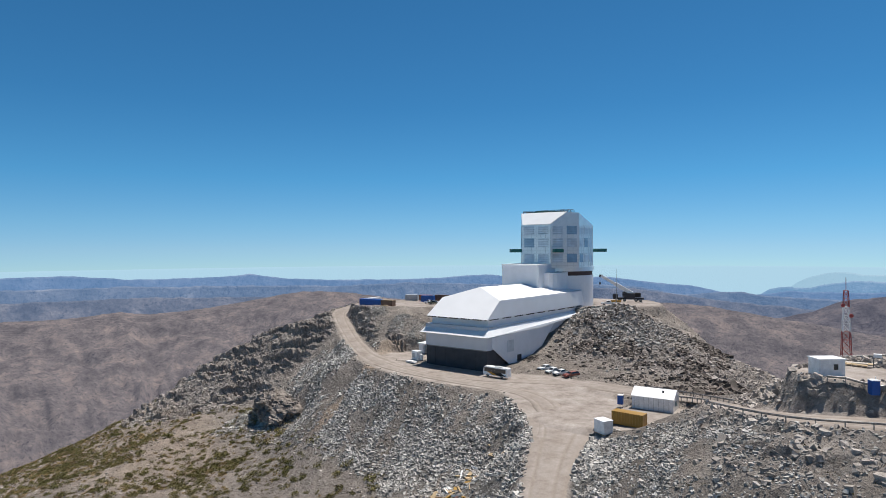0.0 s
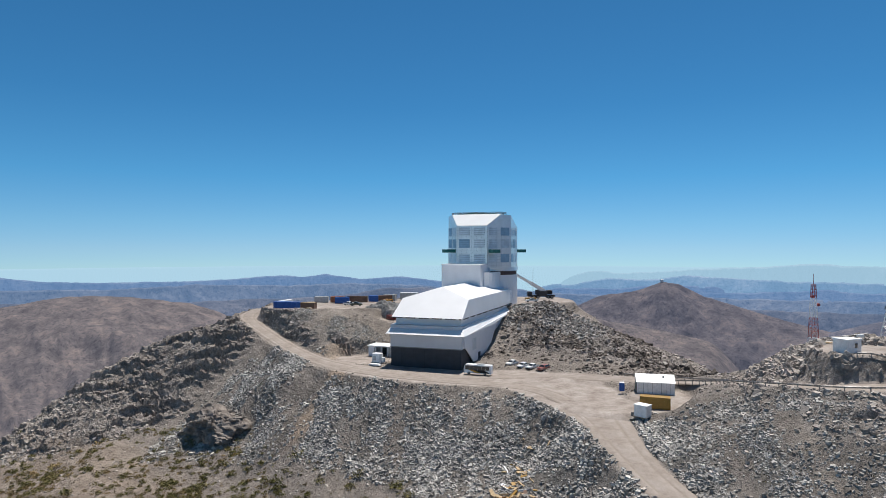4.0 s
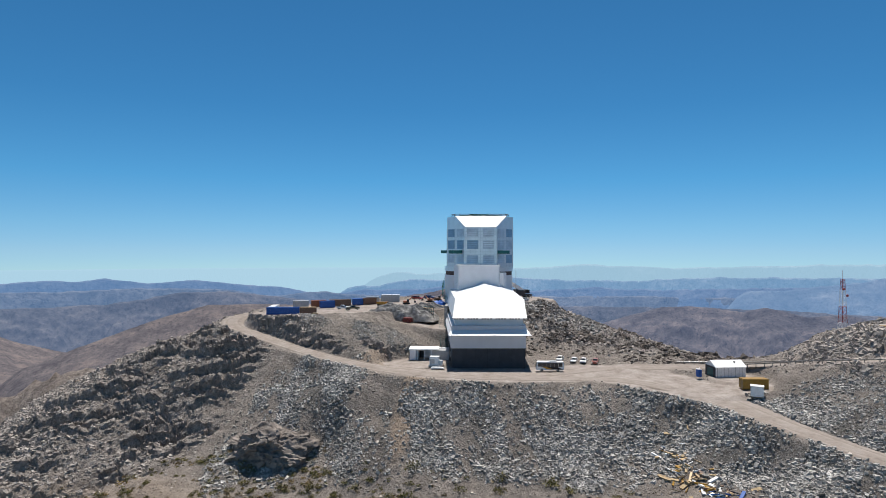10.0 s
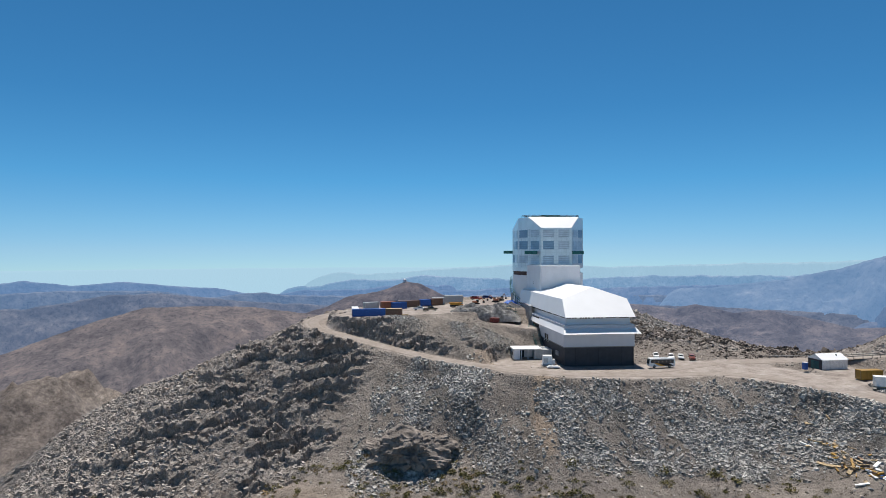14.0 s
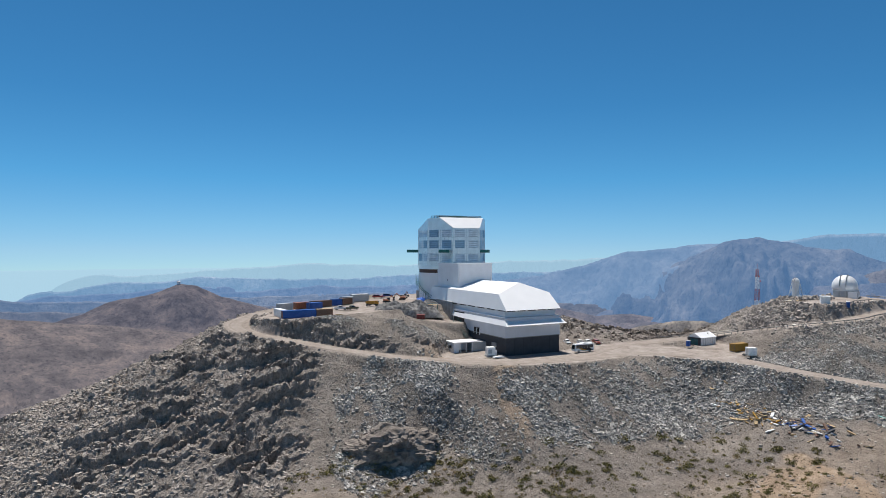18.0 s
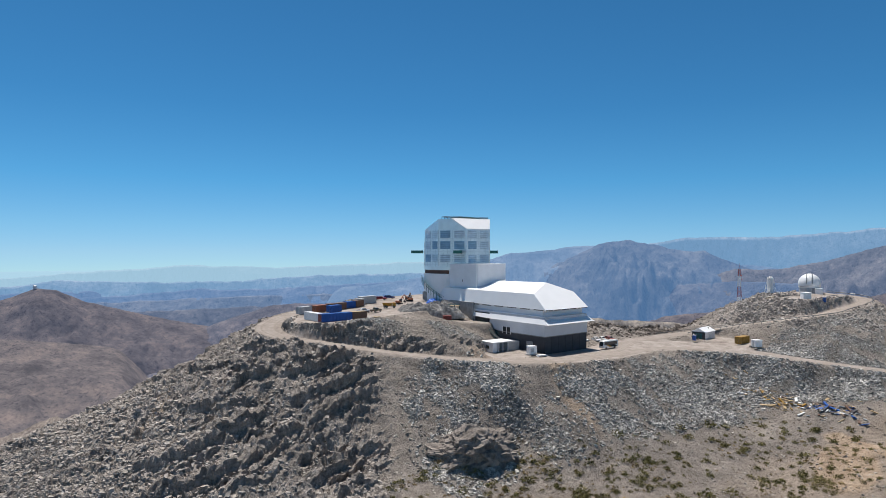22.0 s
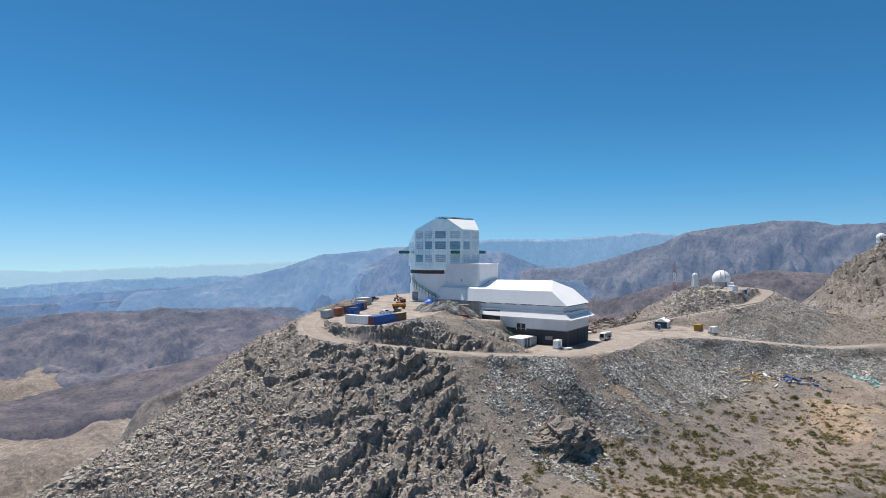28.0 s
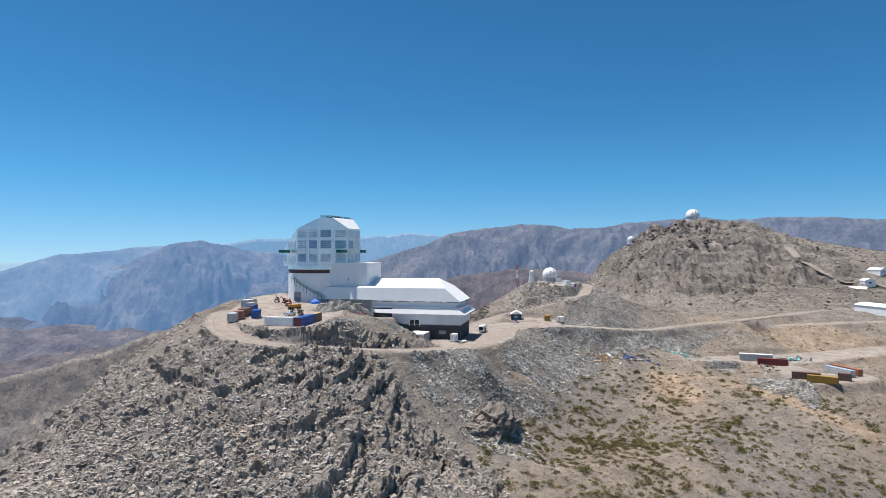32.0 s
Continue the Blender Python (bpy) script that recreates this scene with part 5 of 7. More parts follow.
def pickup(label, x, y, turn, mat, z=None, category="pickup truck", group="parked cars", bed=True):
    """A double-cab pickup, or with bed=False an estate car; it faces its own +x."""
    c = thing("pickup_truck" if bed else "car", label, category, x, y, z, turn, group)
    side_profile("body", [(-2.6, 0.45), (2.55, 0.42), (2.65, 0.8), (2.5, 1.02), (1.2, 1.12), (-2.6, 1.08)], 1.82, mat, c)
    roof = [(1.15, 1.05), (0.45, 1.72), (-0.85, 1.76), (-1.05, 1.05)] if bed else [(1.15, 1.05), (0.45, 1.6), (-1.9, 1.62), (-2.5, 1.05)]
    side_profile("cabin", roof, 1.72, mat, c, inset=0.16, zin=1.3)
    k = -0.95 if bed else -2.2
    mesh_of("windscreen", [(1.13, -0.74, 1.14), (1.13, 0.74, 1.14), (0.56, 0.64, 1.64), (0.56, -0.64, 1.64)], [(0, 1, 2, 3)], M_GLASS, c).location.x = 0.03
    for s in (-1, 1):
        mesh_of("side_window", [(0.85, s * 0.862, 1.16), (k, s * 0.862, 1.16), (k + 0.2, s * 0.74, 1.6), (0.45, s * 0.74, 1.6)], [(0, 1, 2, 3)], M_GLASS, c).location.y = s * 0.03
        box("headlight", (2.5, s * 0.72 - 0.18, 0.72), (2.66, s * 0.72 + 0.18, 0.9), P_WHITE, c)
        box("tail_light", (-2.64, s * 0.8 - 0.07, 0.75), (-2.58, s * 0.8 + 0.07, 1.0), P_CARRED, c)
        box("mirror", (0.75, s * 0.98 - 0.1, 1.1), (0.9, s * 0.98 + 0.1, 1.28), M_BLACK, c)
    if bed:
        box("load_bed", (-2.5, -0.78, 1.06), (-1.15, 0.78, 1.1), M_BLACK, c, "black open load bed")
    box("bumper", (2.58, -0.85, 0.42), (2.76, 0.85, 0.62), M_BLACK if bed else mat, c)
    for wx in (1.65, -1.6):
        for s in (-1, 1):
            wheel(c, wx, s * 0.8, 0.38, 0.26)
    return c


def bus(x, y, turn):
    b = thing("coach", "white coach with black and yellow side stripes", "bus", x, y, 0.12, turn)
    L = 9.4
    side_profile("body", [(-L / 2, 0.45), (L / 2, 0.45), (L / 2 + 0.1, 1.2), (L / 2 - 0.25, 3.05), (L / 2 - 0.6, 3.2), (-L / 2 + 0.2, 3.2), (-L / 2, 3.0)], 2.45, P_WHITE, b, bevel=0.1)
    for s in (-1, 1):
        for i in range(6):
            box("side_window", (-L / 2 + 0.5 + i * 1.4, s * 1.235 - 0.02, 1.6), (-L / 2 + 1.86 + i * 1.4, s * 1.235 + 0.02, 2.85), M_GLASS, b)
        mesh_of("stripe", [(-4.4, s * 1.245, 0.7), (-1.2, s * 1.245, 0.7), (1.6, s * 1.245, 1.6), (-2.4, s * 1.245, 1.6)], [(0, 1, 2, 3)], M_BLACK, b, "black slanting stripe").location.y = s * 0.01
        mesh_of("stripe", [(-1.2, s * 1.245, 0.7), (0.9, s * 1.245, 0.7), (3.0, s * 1.245, 1.6), (1.6, s * 1.245, 1.6)], [(0, 1, 2, 3)], P_MACHINE, b, "yellow slanting stripe").location.y = s * 0.01
        box("headlight", (L / 2 - 0.02, s * 0.85 - 0.2, 0.75), (L / 2 + 0.08, s * 0.85 + 0.2, 0.95), P_WHITE, b)
        for wx in (2.9, -2.6):
            wheel(b, wx, s * 1.08, 0.48, 0.32)
    mesh_of("windscreen", [(L / 2 + 0.09, -1.05, 1.3), (L / 2 + 0.09, 1.05, 1.3), (L / 2 - 0.2, 1.0, 2.9), (L / 2 - 0.2, -1.0, 2.9)], [(0, 1, 2, 3)], M_GLASS, b).location.x = 0.03
    box("roof_unit", (-2.2, -0.8, 3.18), (0.2, 0.8, 3.38), P_GREY, b, bevel=0.05)
    return b


bus(17.1, -5.0, 177).scale = (0.9, 0.9, 0.94)
cars = [("white double-cab pickup parked on packed dirt", 24.0, 12.4, P_WHITE, True), ("white pickup parked in a row on dirt", 28.1, 9.4, P_WHITE, True),
        ("white pickup parked beside a red car", 31.1, 8.4, P_WHITE, True), ("copper-red car parked at the row's end", 34.8, 7.6, P_COPPER, False)]
for label, x, y, mat, bed in cars:
    pickup(label, x, y, -90 - 22, mat, 0.12, "pickup truck" if bed else "car", bed=bed)
pickup("white pickup parked by the containers on the summit yard", -55.2, 55.4, -10, P_WHITE)
pickup("olive-brown pickup parked beside a white one", -51.0, 53.2, 20, paint("olive_car_paint", (0.1, 0.095, 0.06), 0.35))
pickup("dark red car parked at the summit's edge", -25.9, 88.6, -25, P_CARRED, None, "car", bed=False)
pickup("dark blue car parked at the summit's edge", -20.2, 90.4, -20, P_CARBLUE, None, "car", bed=False)
pickup("white pickup parked beside the crane", 20.5, 71.5, 200, P_WHITE)

# containers on the summit yard
container("blue shipping container above the road bank", -75.8, 40.3, 13.0, 2, P_BLUE, end_mat=P_RED)
container("white shipping container with a window on the yard's edge", -80.9, 46.5, 13.0, 93, P_WHITE, 9.4, end_mat=P_WHITE)
container("brown half-length container with a tan roof", -66.4, 40.7, 13.0, 4, P_BROWN, 6.1, top=P_WOOD)
container("light grey office container at the far yard", -74.6, 66.8, None, 20, P_GREY, 6.1)
container("faded orange container among the stores", -67.4, 68.4, None, 20, P_ORANGE, 6.1)
container("blue half-length container among the stores", -63.1, 64.4, None, 20, P_BLUE, 6.1)
container("red-brown container in the far row", -58.6, 71.0, None, 12, P_BROWN, 9)
container("blue container in the far row", -51.1, 72.9, None, 8, P_BLUE, 5)
container("grey-white site office at the row's end", -45.1, 76.4, None, 4, P_GREY, 5.5, H=3.0)
container("white-roofed site office at the far yard", -37.6, 81.4, None, 0, P_GREY, 8.0, H=3.2, top=P_WHITE)
container("brown site office with a flat roof", -46.6, 74.2, None, 30, P_BROWN, 6.1)

# containers in the store yard below the ridge
YARD = "containers in the store yard"
container("dark red storage container in the lower yard", 39.4, -133.6, -14.4, 83, P_RED, 12.2, 2.6, 2.9, YARD)
container("pale grey open-fronted store behind a red container", 50.0, -129.5, -14.4, 80, P_GREY, 14, 3.2, 3.2, YARD, top=P_WHITE)
container("brown storage container on the gravel bank", 7.6, -136.6, -14.2, 74, P_BROWN, 10, 2.5, 2.7, YARD)
container("ochre-yellow storage container on the gravel bank", 1.6, -140.4, -14.3, 68, P_YELLOW, 10.4, 2.5, 2.6, YARD)
container("pale blue-topped long container in the lower yard", 21.0, -153.5, -14.2, 25, P_GREY, 13.5, 2.5, 2.7, YARD, top=paint("pale_blue_roof_paint", (0.35, 0.48, 0.58)))
container("orange-red long container in the lower yard", 24.0, -157.4, -14.2, 25, P_ORANGE, 13.5, 2.5, 2.7, YARD)
container("small brown container at the bank's edge", 7.6, -150.5, -14.2, 70, P_BROWN, 4.5, 2.6, 2.8, YARD)

# shed, ochre container and white box by the road
def gable_shed(label, x, y, z, turn, L, W, H, R, wall, roof_mat, door_mat):
    s = thing("shed", label, "shed", x, y, z, turn)
    pts = [(-W / 2, 0), (W / 2, 0), (W / 2, H), (0, R), (-W / 2, H)]
    verts = [(sx * L / 2, py, pz) for sx in (-1, 1) for py, pz in pts]
    mesh_of("wall", verts, [(0, 4, 3, 2, 1), (5, 6, 7, 8, 9), (0, 1, 6, 5), (1, 2, 7, 6), (2, 3, 8, 7), (3, 4, 9, 8), (4, 0, 5, 9)], wall, s)
    for k in (-1, 1):
        a, b = Vector((0, 0, R + 0.02)), Vector((0, k * (W / 2 + 0.25), H - 0.22))
        vs = [(sx * (L / 2 + 0.2), p.y, p.z + dz) for dz in (0.03, 0.13) for sx, p in ((-1, a), (1, a), (1, b), (-1, b))]
        mesh_of("roof_panel", vs, [(0, 1, 2, 3), (4, 7, 6, 5), (0, 4, 5, 1), (1, 5, 6, 2), (2, 6, 7, 3), (3, 7, 4, 0)], roof_mat, s)
    d = box("gable_front", (-L / 2 - 0.08, -W / 2 + 0.1, 0.0), (-L / 2 + 0.02, W / 2 - 0.1, H - 0.1), M_DARKBASE, s, "dark painted gable front")
    for k in (-1, 1):
        box("door_leaf", (-L / 2 - 0.14, min(0.04 * k, k * W * 0.27), 0.05), (-L / 2 - 0.07, max(0.04 * k, k * W * 0.27), H * 0.8), door_mat, s, "teal sliding door")
    box("back_window", (L / 2 - 0.02, -0.8, 1.2), (L / 2 + 0.06, 0.2, 2.3), door_mat, s)
    for i in range(int(L / 1.1)):
        box("wall_rib", (-L / 2 + 0.5 + i * 1.1, -W / 2 - 0.03, 0.1), (-L / 2 + 0.56 + i * 1.1, -W / 2 + 0.02, H - 0.05), M_RAIL, s)
    bar("roof_vent", (L * 0.22, -W * 0.2, R - 1.0), (L * 0.22, -W * 0.2, R - 0.1), 0.2, M_DARK, s)
    return s


gable_shed("white gabled metal shed with a teal door beside the road", 66.9, -16.1, 0.75, 4.5, 9.2, 5.7, 3.2, 4.6, P_WHITE, M_ROOF, P_TEAL)
container("ochre shipping container behind the white box", 66.7, -32.4, 0.7, -2, P_YELLOW, 6.7, 2.5, 2.7)
wb = thing("storage_box", "white weathered storage box on the roadside", "box", 63.9, -39.4, 0.2, -28)
box("body", (-1.5, -1.2, 0.1), (1.5, 1.2, 2.7), P_WHITE, wb, bevel=0.05)
box("roof", (-1.6, -1.3, 2.7), (1.6, 1.3, 2.8), M_ROOF, wb)
box("door", (-1.54, -0.5, 0.2), (-1.48, 0.5, 2.3), P_GREY, wb)
box("skid", (-1.5, -1.2, -0.1), (1.5, -0.9, 0.1), P_WOOD, wb)
box("skid", (-1.5, 0.9, -0.1), (1.5, 1.2, 0.1), P_WOOD, wb)


def toilet(label, x, y, z=None, turn=0):
    t = thing("portable_toilet", label, "toilet", x, y, z, turn, "portable toilets")
    box("cabin", (-0.6, -0.6, 0.08), (0.6, 0.6, 2.2), P_BLUE, t, bevel=0.05)
    box("roof", (-0.64, -0.64, 2.18), (0.64, 0.64, 2.34), P_WHITE, t, bevel=0.06)
    box("door", (-0.66, -0.42, 0.2), (-0.58, 0.42, 2.0), P_BLUE, t)
    bar("vent_pipe", (0.5, 0.5, 2.2), (0.5, 0.5, 2.7), 0.06, P_WHITE, t)


toilet("blue portable toilet beside the shed", 58.8, -16.6, 0.6, 10)
toilet("blue portable toilet beside the knoll rail", 109.5, -46.8, None, 30)

# porch building, generator and pallet beside the wing
pb = thing("porch_building", "small white annex with an open dark porch", "annex", -21.6, 15.2, 0.4, -3)
box("wall", (-5.2, -2.6, 0), (-3.0, 3.4, 3.4), M_WHITE, pb)
box("back_wall", (-3.0, 2.4, 0), (8.0, 3.4, 3.4), M_WHITE, pb)
box("wall", (2.4, -2.2, 0), (8.2, 2.4, 3.2), P_GREY, pb, "grey lower connecting wall")
box("roof", (-5.5, -3.0, 3.4), (4.6, 3.7, 3.75), M_ROOF, pb, bevel=0.06)
for px in (-2.6, -0.4, 2.0):
    box("post", (px, -2.7, 0), (px + 0.25, -2.45, 3.4), M_WHITE, pb)
box("window", (-5.26, -0.6, 1.2), (-5.18, 1.2, 2.4), M_GLASS, pb)
box("door", (-2.2, 2.3, 0), (-0.6, 2.42, 2.4), M_DARK, pb)
gen = thing("generator", "white generator housing on a low skid", "generator", -18.6, 1.6, 0.4, -10)
box("housing", (-1.5, -1.1, 0.4), (1.5, 1.1, 3.2), P_WHITE, gen, bevel=0.12)
box("louvre", (-1.2, -1.14, 1.0), (0.2, -1.08, 2.4), P_GREY, gen)
box("skid", (-1.8, -1.2, 0.0), (1.8, 1.2, 0.4), P_GREY, gen)
bar("tank", (2.0, 0.4, 0.3), (2.0, 0.4, 1.9), 0.6, P_WHITE, gen, seg=16)
pal = thing("slab_stack", "pale flat slabs stacked on the ground", "slabs", -17.6, -2.4, 0.4, -6)
for i in range(3):
    box("slab", (-2.2 + 0.2 * i, -0.8, 0.16 * i), (2.0 - 0.3 * i, 0.8, 0.16 * i + 0.14), P_WHITE, pal)


# steel stair on the bank
st = thing("bank_stair", "grey steel stair climbing the earth bank", "stairs", -15.4, 21.5, 0.0)
for i in range(22):
    box("tread", (-1.0, i * 0.5, 3.6 + i * 0.26), (1.0, i * 0.5 + 0.42, 3.66 + i * 0.26), M_RAIL, st)
for s in (-1, 1):
    bm = bmesh.new()
    bm_bar(bm, (s, 0, 3.5), (s, 11, 9.2), 0.1, 4)
    bm_bar(bm, (s, 0, 4.6), (s, 11, 10.3), 0.05, 4)
    for i in range(6):
        bm_bar(bm, (s, i * 2.2, 3.5 + i * 1.14), (s, i * 2.2, 4.6 + i * 1.14), 0.05, 4)
    part("handrail", bm, M_GREEN, st)


def crane(x, y, turn):
    c = thing("mobile_crane", "dark mobile crane with a raised white boom", "crane", x, y, 15.7, turn)
    box("chassis", (-6.0, -1.3, 0.9), (6.0, 1.3, 1.6), M_DARKBASE, c, bevel=0.08)
    box("driver_cab", (4.2, -1.3, 1.2), (6.2, 1.3, 3.0), M_DARKBASE, c, bevel=0.15)
    box("windscreen", (6.18, -1.1, 1.9), (6.26, 1.1, 2.8), M_GLASS, c)
    for wx in (-4.6, -3.0, 1.6, 3.4):
        for s in (-1, 1):
            wheel(c, wx, s * 1.15, 0.72, 0.5)
    box("turntable", (-2.6, -1.4, 1.6), (2.0, 1.4, 3.4), M_DARKBASE, c, bevel=0.1)
    box("counterweight", (-4.8, -1.4, 1.9), (-2.6, 1.4, 3.6), M_BLACK, c, bevel=0.1)
    box("operator_cab", (0.6, -1.5, 1.8), (2.4, -0.4, 3.8), M_DARKBASE, c, bevel=0.1)
    a, d = Vector((-1.6, 0.3, 3.2)), Vector((0.87, 0, 0.5)).normalized()
    for i, (s0, s1, w) in enumerate(((0, 8, 1.5), (7.5, 14.5, 1.15))):
        m = Matrix.Translation(a) @ d.to_track_quat('X', 'Z').to_matrix().to_4x4()
        bm = bmesh.new()
        bm_box(bm, (s0, -w / 2, -w / 2), (s1, w / 2, w / 2), m)
        part("boom_section", bm, P_WHITE, c, "white telescopic boom section")
    tip = a + d * 14.5
    bm = bmesh.new()
    bm_box(bm, tip - Vector((0.6, 0.5, 0.6)), tip + Vector((0.7, 0.5, 0.5)))
    part("boom_head", bm, M_BLACK, c)
    bar("cable", tip + Vector((0.4, 0, 0)), tip + Vector((0.4, 0, -2.6)), 0.05, M_BLACK, c, seg=4)
    box("hook_block", (tip.x + 0.1, -0.1, tip.z - 3.6), (tip.x + 0.7, 0.7, tip.z - 2.5), M_BLACK, c, bevel=0.1)
    bar("lift_cylinder", (0.4, 0.3, 2.6), a + d * 5, 0.18, M_RAIL, c)
    for wx in (-5.2, 5.0):
        for s in (-1, 1):
            box("outrigger", (wx - 0.2, s * 1.2 - 0.1, 0.9), (wx + 0.2, s * 2.6 + 0.1, 1.2), M_DARKBASE, c)
            bar("outrigger_foot", (wx, s * 2.6, -0.1), (wx, s * 2.6, 1.0), 0.14, M_RAIL, c)


crane(21.5, 90.6, 200)
tr = thing("timber_stack", "low ochre stack of boards beside the crane", "timber", 16.2, 68.6 - 3.0, 15.4, 30)
tr.location = (17.6, 71.8 + 14, 15.5)
for i in range(3):
    box("board", (-2.4, -0.7, i * 0.3), (2.4, 0.7, i * 0.3 + 0.24), P_YELLOW, tr)


def machine(label, x, y, turn, mat, kind):
    """A dump truck or a tracked excavator."""
    c = thing("dump_truck" if kind == "dump" else "excavator", label, "machine", x, y, None, turn, "site machines")
    if kind == "dump":
        box("chassis", (-3.4, -1.1, 0.8), (3.6, 1.1, 1.3), M_BLACK, c)
        side_profile("tipper", [(-3.6, 1.5), (1.2, 1.3), (1.9, 2.9), (-4.0, 2.7)], 2.5, mat, c)
        side_profile("cab", [(1.6, 1.2), (3.7, 1.2), (3.6, 2.2), (3.2, 3.0), (1.9, 3.0)], 2.3, mat, c)
        box("windscreen", (3.4, -0.9, 2.1), (3.66, 0.9, 2.8), M_GLASS, c)
        for wx in (2.6, -1.4, -2.7):
            for s in (-1, 1):
                wheel(c, wx, s * 1.05, 0.6, 0.45)
    else:
        for s in (-1, 1):
            side_profile("track", [(-1.9, 0.1), (1.9, 0.1), (2.2, 0.5), (1.9, 0.9), (-1.9, 0.9), (-2.2, 0.5)], 0.6, M_BLACK, c).location.y = s * 1.1
        box("house", (-2.0, -1.2, 1.1), (1.2, 1.2, 2.1), mat, c, bevel=0.12)
        box("cab", (0.1, -1.2, 1.2), (1.5, -0.2, 2.9), M_GLASS, c, bevel=0.08)
        bm = bmesh.new()
        bm_bar(bm, (1.0, 0.2, 1.9), (3.6, 0.2, 4.2), 0.28, 6)
        part("boom", bm, mat, c)
        bar("stick", (3.5, 0.2, 4.2), (5.2, 0.2, 1.9), 0.2, mat, c, seg=6)
        side_profile("bucket", [(4.7, 1.9), (5.6, 1.8), (5.5, 0.7), (4.6, 0.9)], 1.1, M_DARKBASE, c, bevel=0.03).location.y = 0.2
    return c


machine("yellow dump truck on the summit yard", -39.5, 61.0, -35, P_MACHINE, "dump").scale = (0.72, 0.72, 0.72)
machine("brown excavator beside the drum", -20.0, 74.0, 150, P_ORANGE, "dig").scale = (0.72, 0.72, 0.72)
machine("dark excavator at the summit's far edge", -16.5, 80.0, 30, P_BROWN, "dig").scale = (0.72, 0.72, 0.72)
machine("orange-brown loader beside the spoil heap", -30.0, 68.0, 10, P_ORANGE, "dig").scale = (0.72, 0.72, 0.72)


def cloth(label, x, y, z, turn, mat, lx, ly, h, name="tarpaulin_heap"):
    c = tagged(new(name), label, "heap")
    n = 14 if name == "tarpaulin_heap" else 44
    rough = 0.0 if n == 14 else 0.16
    verts = [((i / n - 0.5) * lx, (j / n - 0.5) * ly, h * (1 + rough * noise.turbulence(Vector((i * 0.3, j * 0.3, y)), 4, True)) * (max(0.0, 1 - (2 * i / n - 1) ** 4) * max(0.0, 1 - (2 * j / n - 1) ** 4)) * (0.75 + 0.35 * noise.noise(Vector((i * 7 / n, j * 7 / n, x))))) for j in range(n + 1) for i in range(n + 1)]
    faces = [(j * (n + 1) + i, j * (n + 1) + i + 1, (j + 1) * (n + 1) + i + 1, (j + 1) * (n + 1) + i) for j in range(n) for i in range(n)]
    bm = bmesh.new()
    vs = [bm.verts.new(v) for v in verts]
    for f in faces:
        bm.faces.new([vs[k] for k in f])
    me = bpy.data.meshes.new(name)
    bm.to_mesh(me)
    bm.free()
    me.materials.append(mat)
    c2 = bpy.data.objects.new(name, me)
    bpy.data.objects.remove(c)
    scene.collection.objects.link(c2)
    c2.matrix_world = pose(x, y, z, 0, 0, turn)
    return tagged(c2, label, "heap")


M_SPOIL = material("dark_spoil_rock", (0.24, 0.23, 0.22), 0.95, var=0.4, scale=0.8, fine=0.3, bump=1.0, bump_scale=1.2, spec=0.1)
cloth("blue tarpaulin over stores beside the drum", -16.2, 62.5, height(-16.2, 62.5) - 0.1, 30, P_TARP, 6, 4, 2.2)
cloth("grey rock spoil heap on the summit yard", -31, 46, 10.6, -20, M_SPOIL, 30, 13, 6.4, "rock_mound")
cloth("grey rock spoil heap on the summit yard", -21, 52, 11.6, -10, M_SPOIL, 18, 9, 5.2, "rock_mound")
rs = thing("pallet_stack", "red stack of pallets at the foot of the heap", "pallets", -28.4, 37.2, 10.4, -30)
for i in range(5):
    box("pallet", (-1.6, -1.2, i * 0.34), (1.6, 1.2, i * 0.34 + 0.26), P_RED, rs)
net = thing("scaffold", "green netted scaffold against the heap", "scaffold", -21.5, 42.5, 10.0, -35)
for px in (-3, -1, 1, 3):
    for py in (-0.7, 0.7):
        bar("upright", (px, py, -0.4), (px, py, 5.4), 0.07, P_TEAL, net, seg=5)
for pz in (1.6, 3.4, 5.2):
    box("deck", (-3.1, -0.7, pz), (3.1, 0.7, pz + 0.08), P_WOOD, net)
    for py in (-0.7, 0.7):
        bar("ledger", (-3.1, py, pz + 0.5), (3.1, py, pz + 0.5), 0.05, P_TEAL, net, seg=4)
for i in range(3):
    bar("brace", (-3 + 2 * i, -0.72, 0), (-1 + 2 * i, -0.72, 3.4), 0.05, P_TEAL, net, seg=4)
tb = thing("timber_crate", "small tan timber crate on the yard", "crate", -62.6, 34.6, 13.0, 10)
box("crate", (-1.0, -0.8, 0), (1.0, 0.8, 1.1), P_WOOD, tb)
for k in (-0.8, 0.0, 0.8):
    box("batten", (k - 0.08, -0.86, 0), (k + 0.08, -0.8, 1.15), P_WOOD, tb)


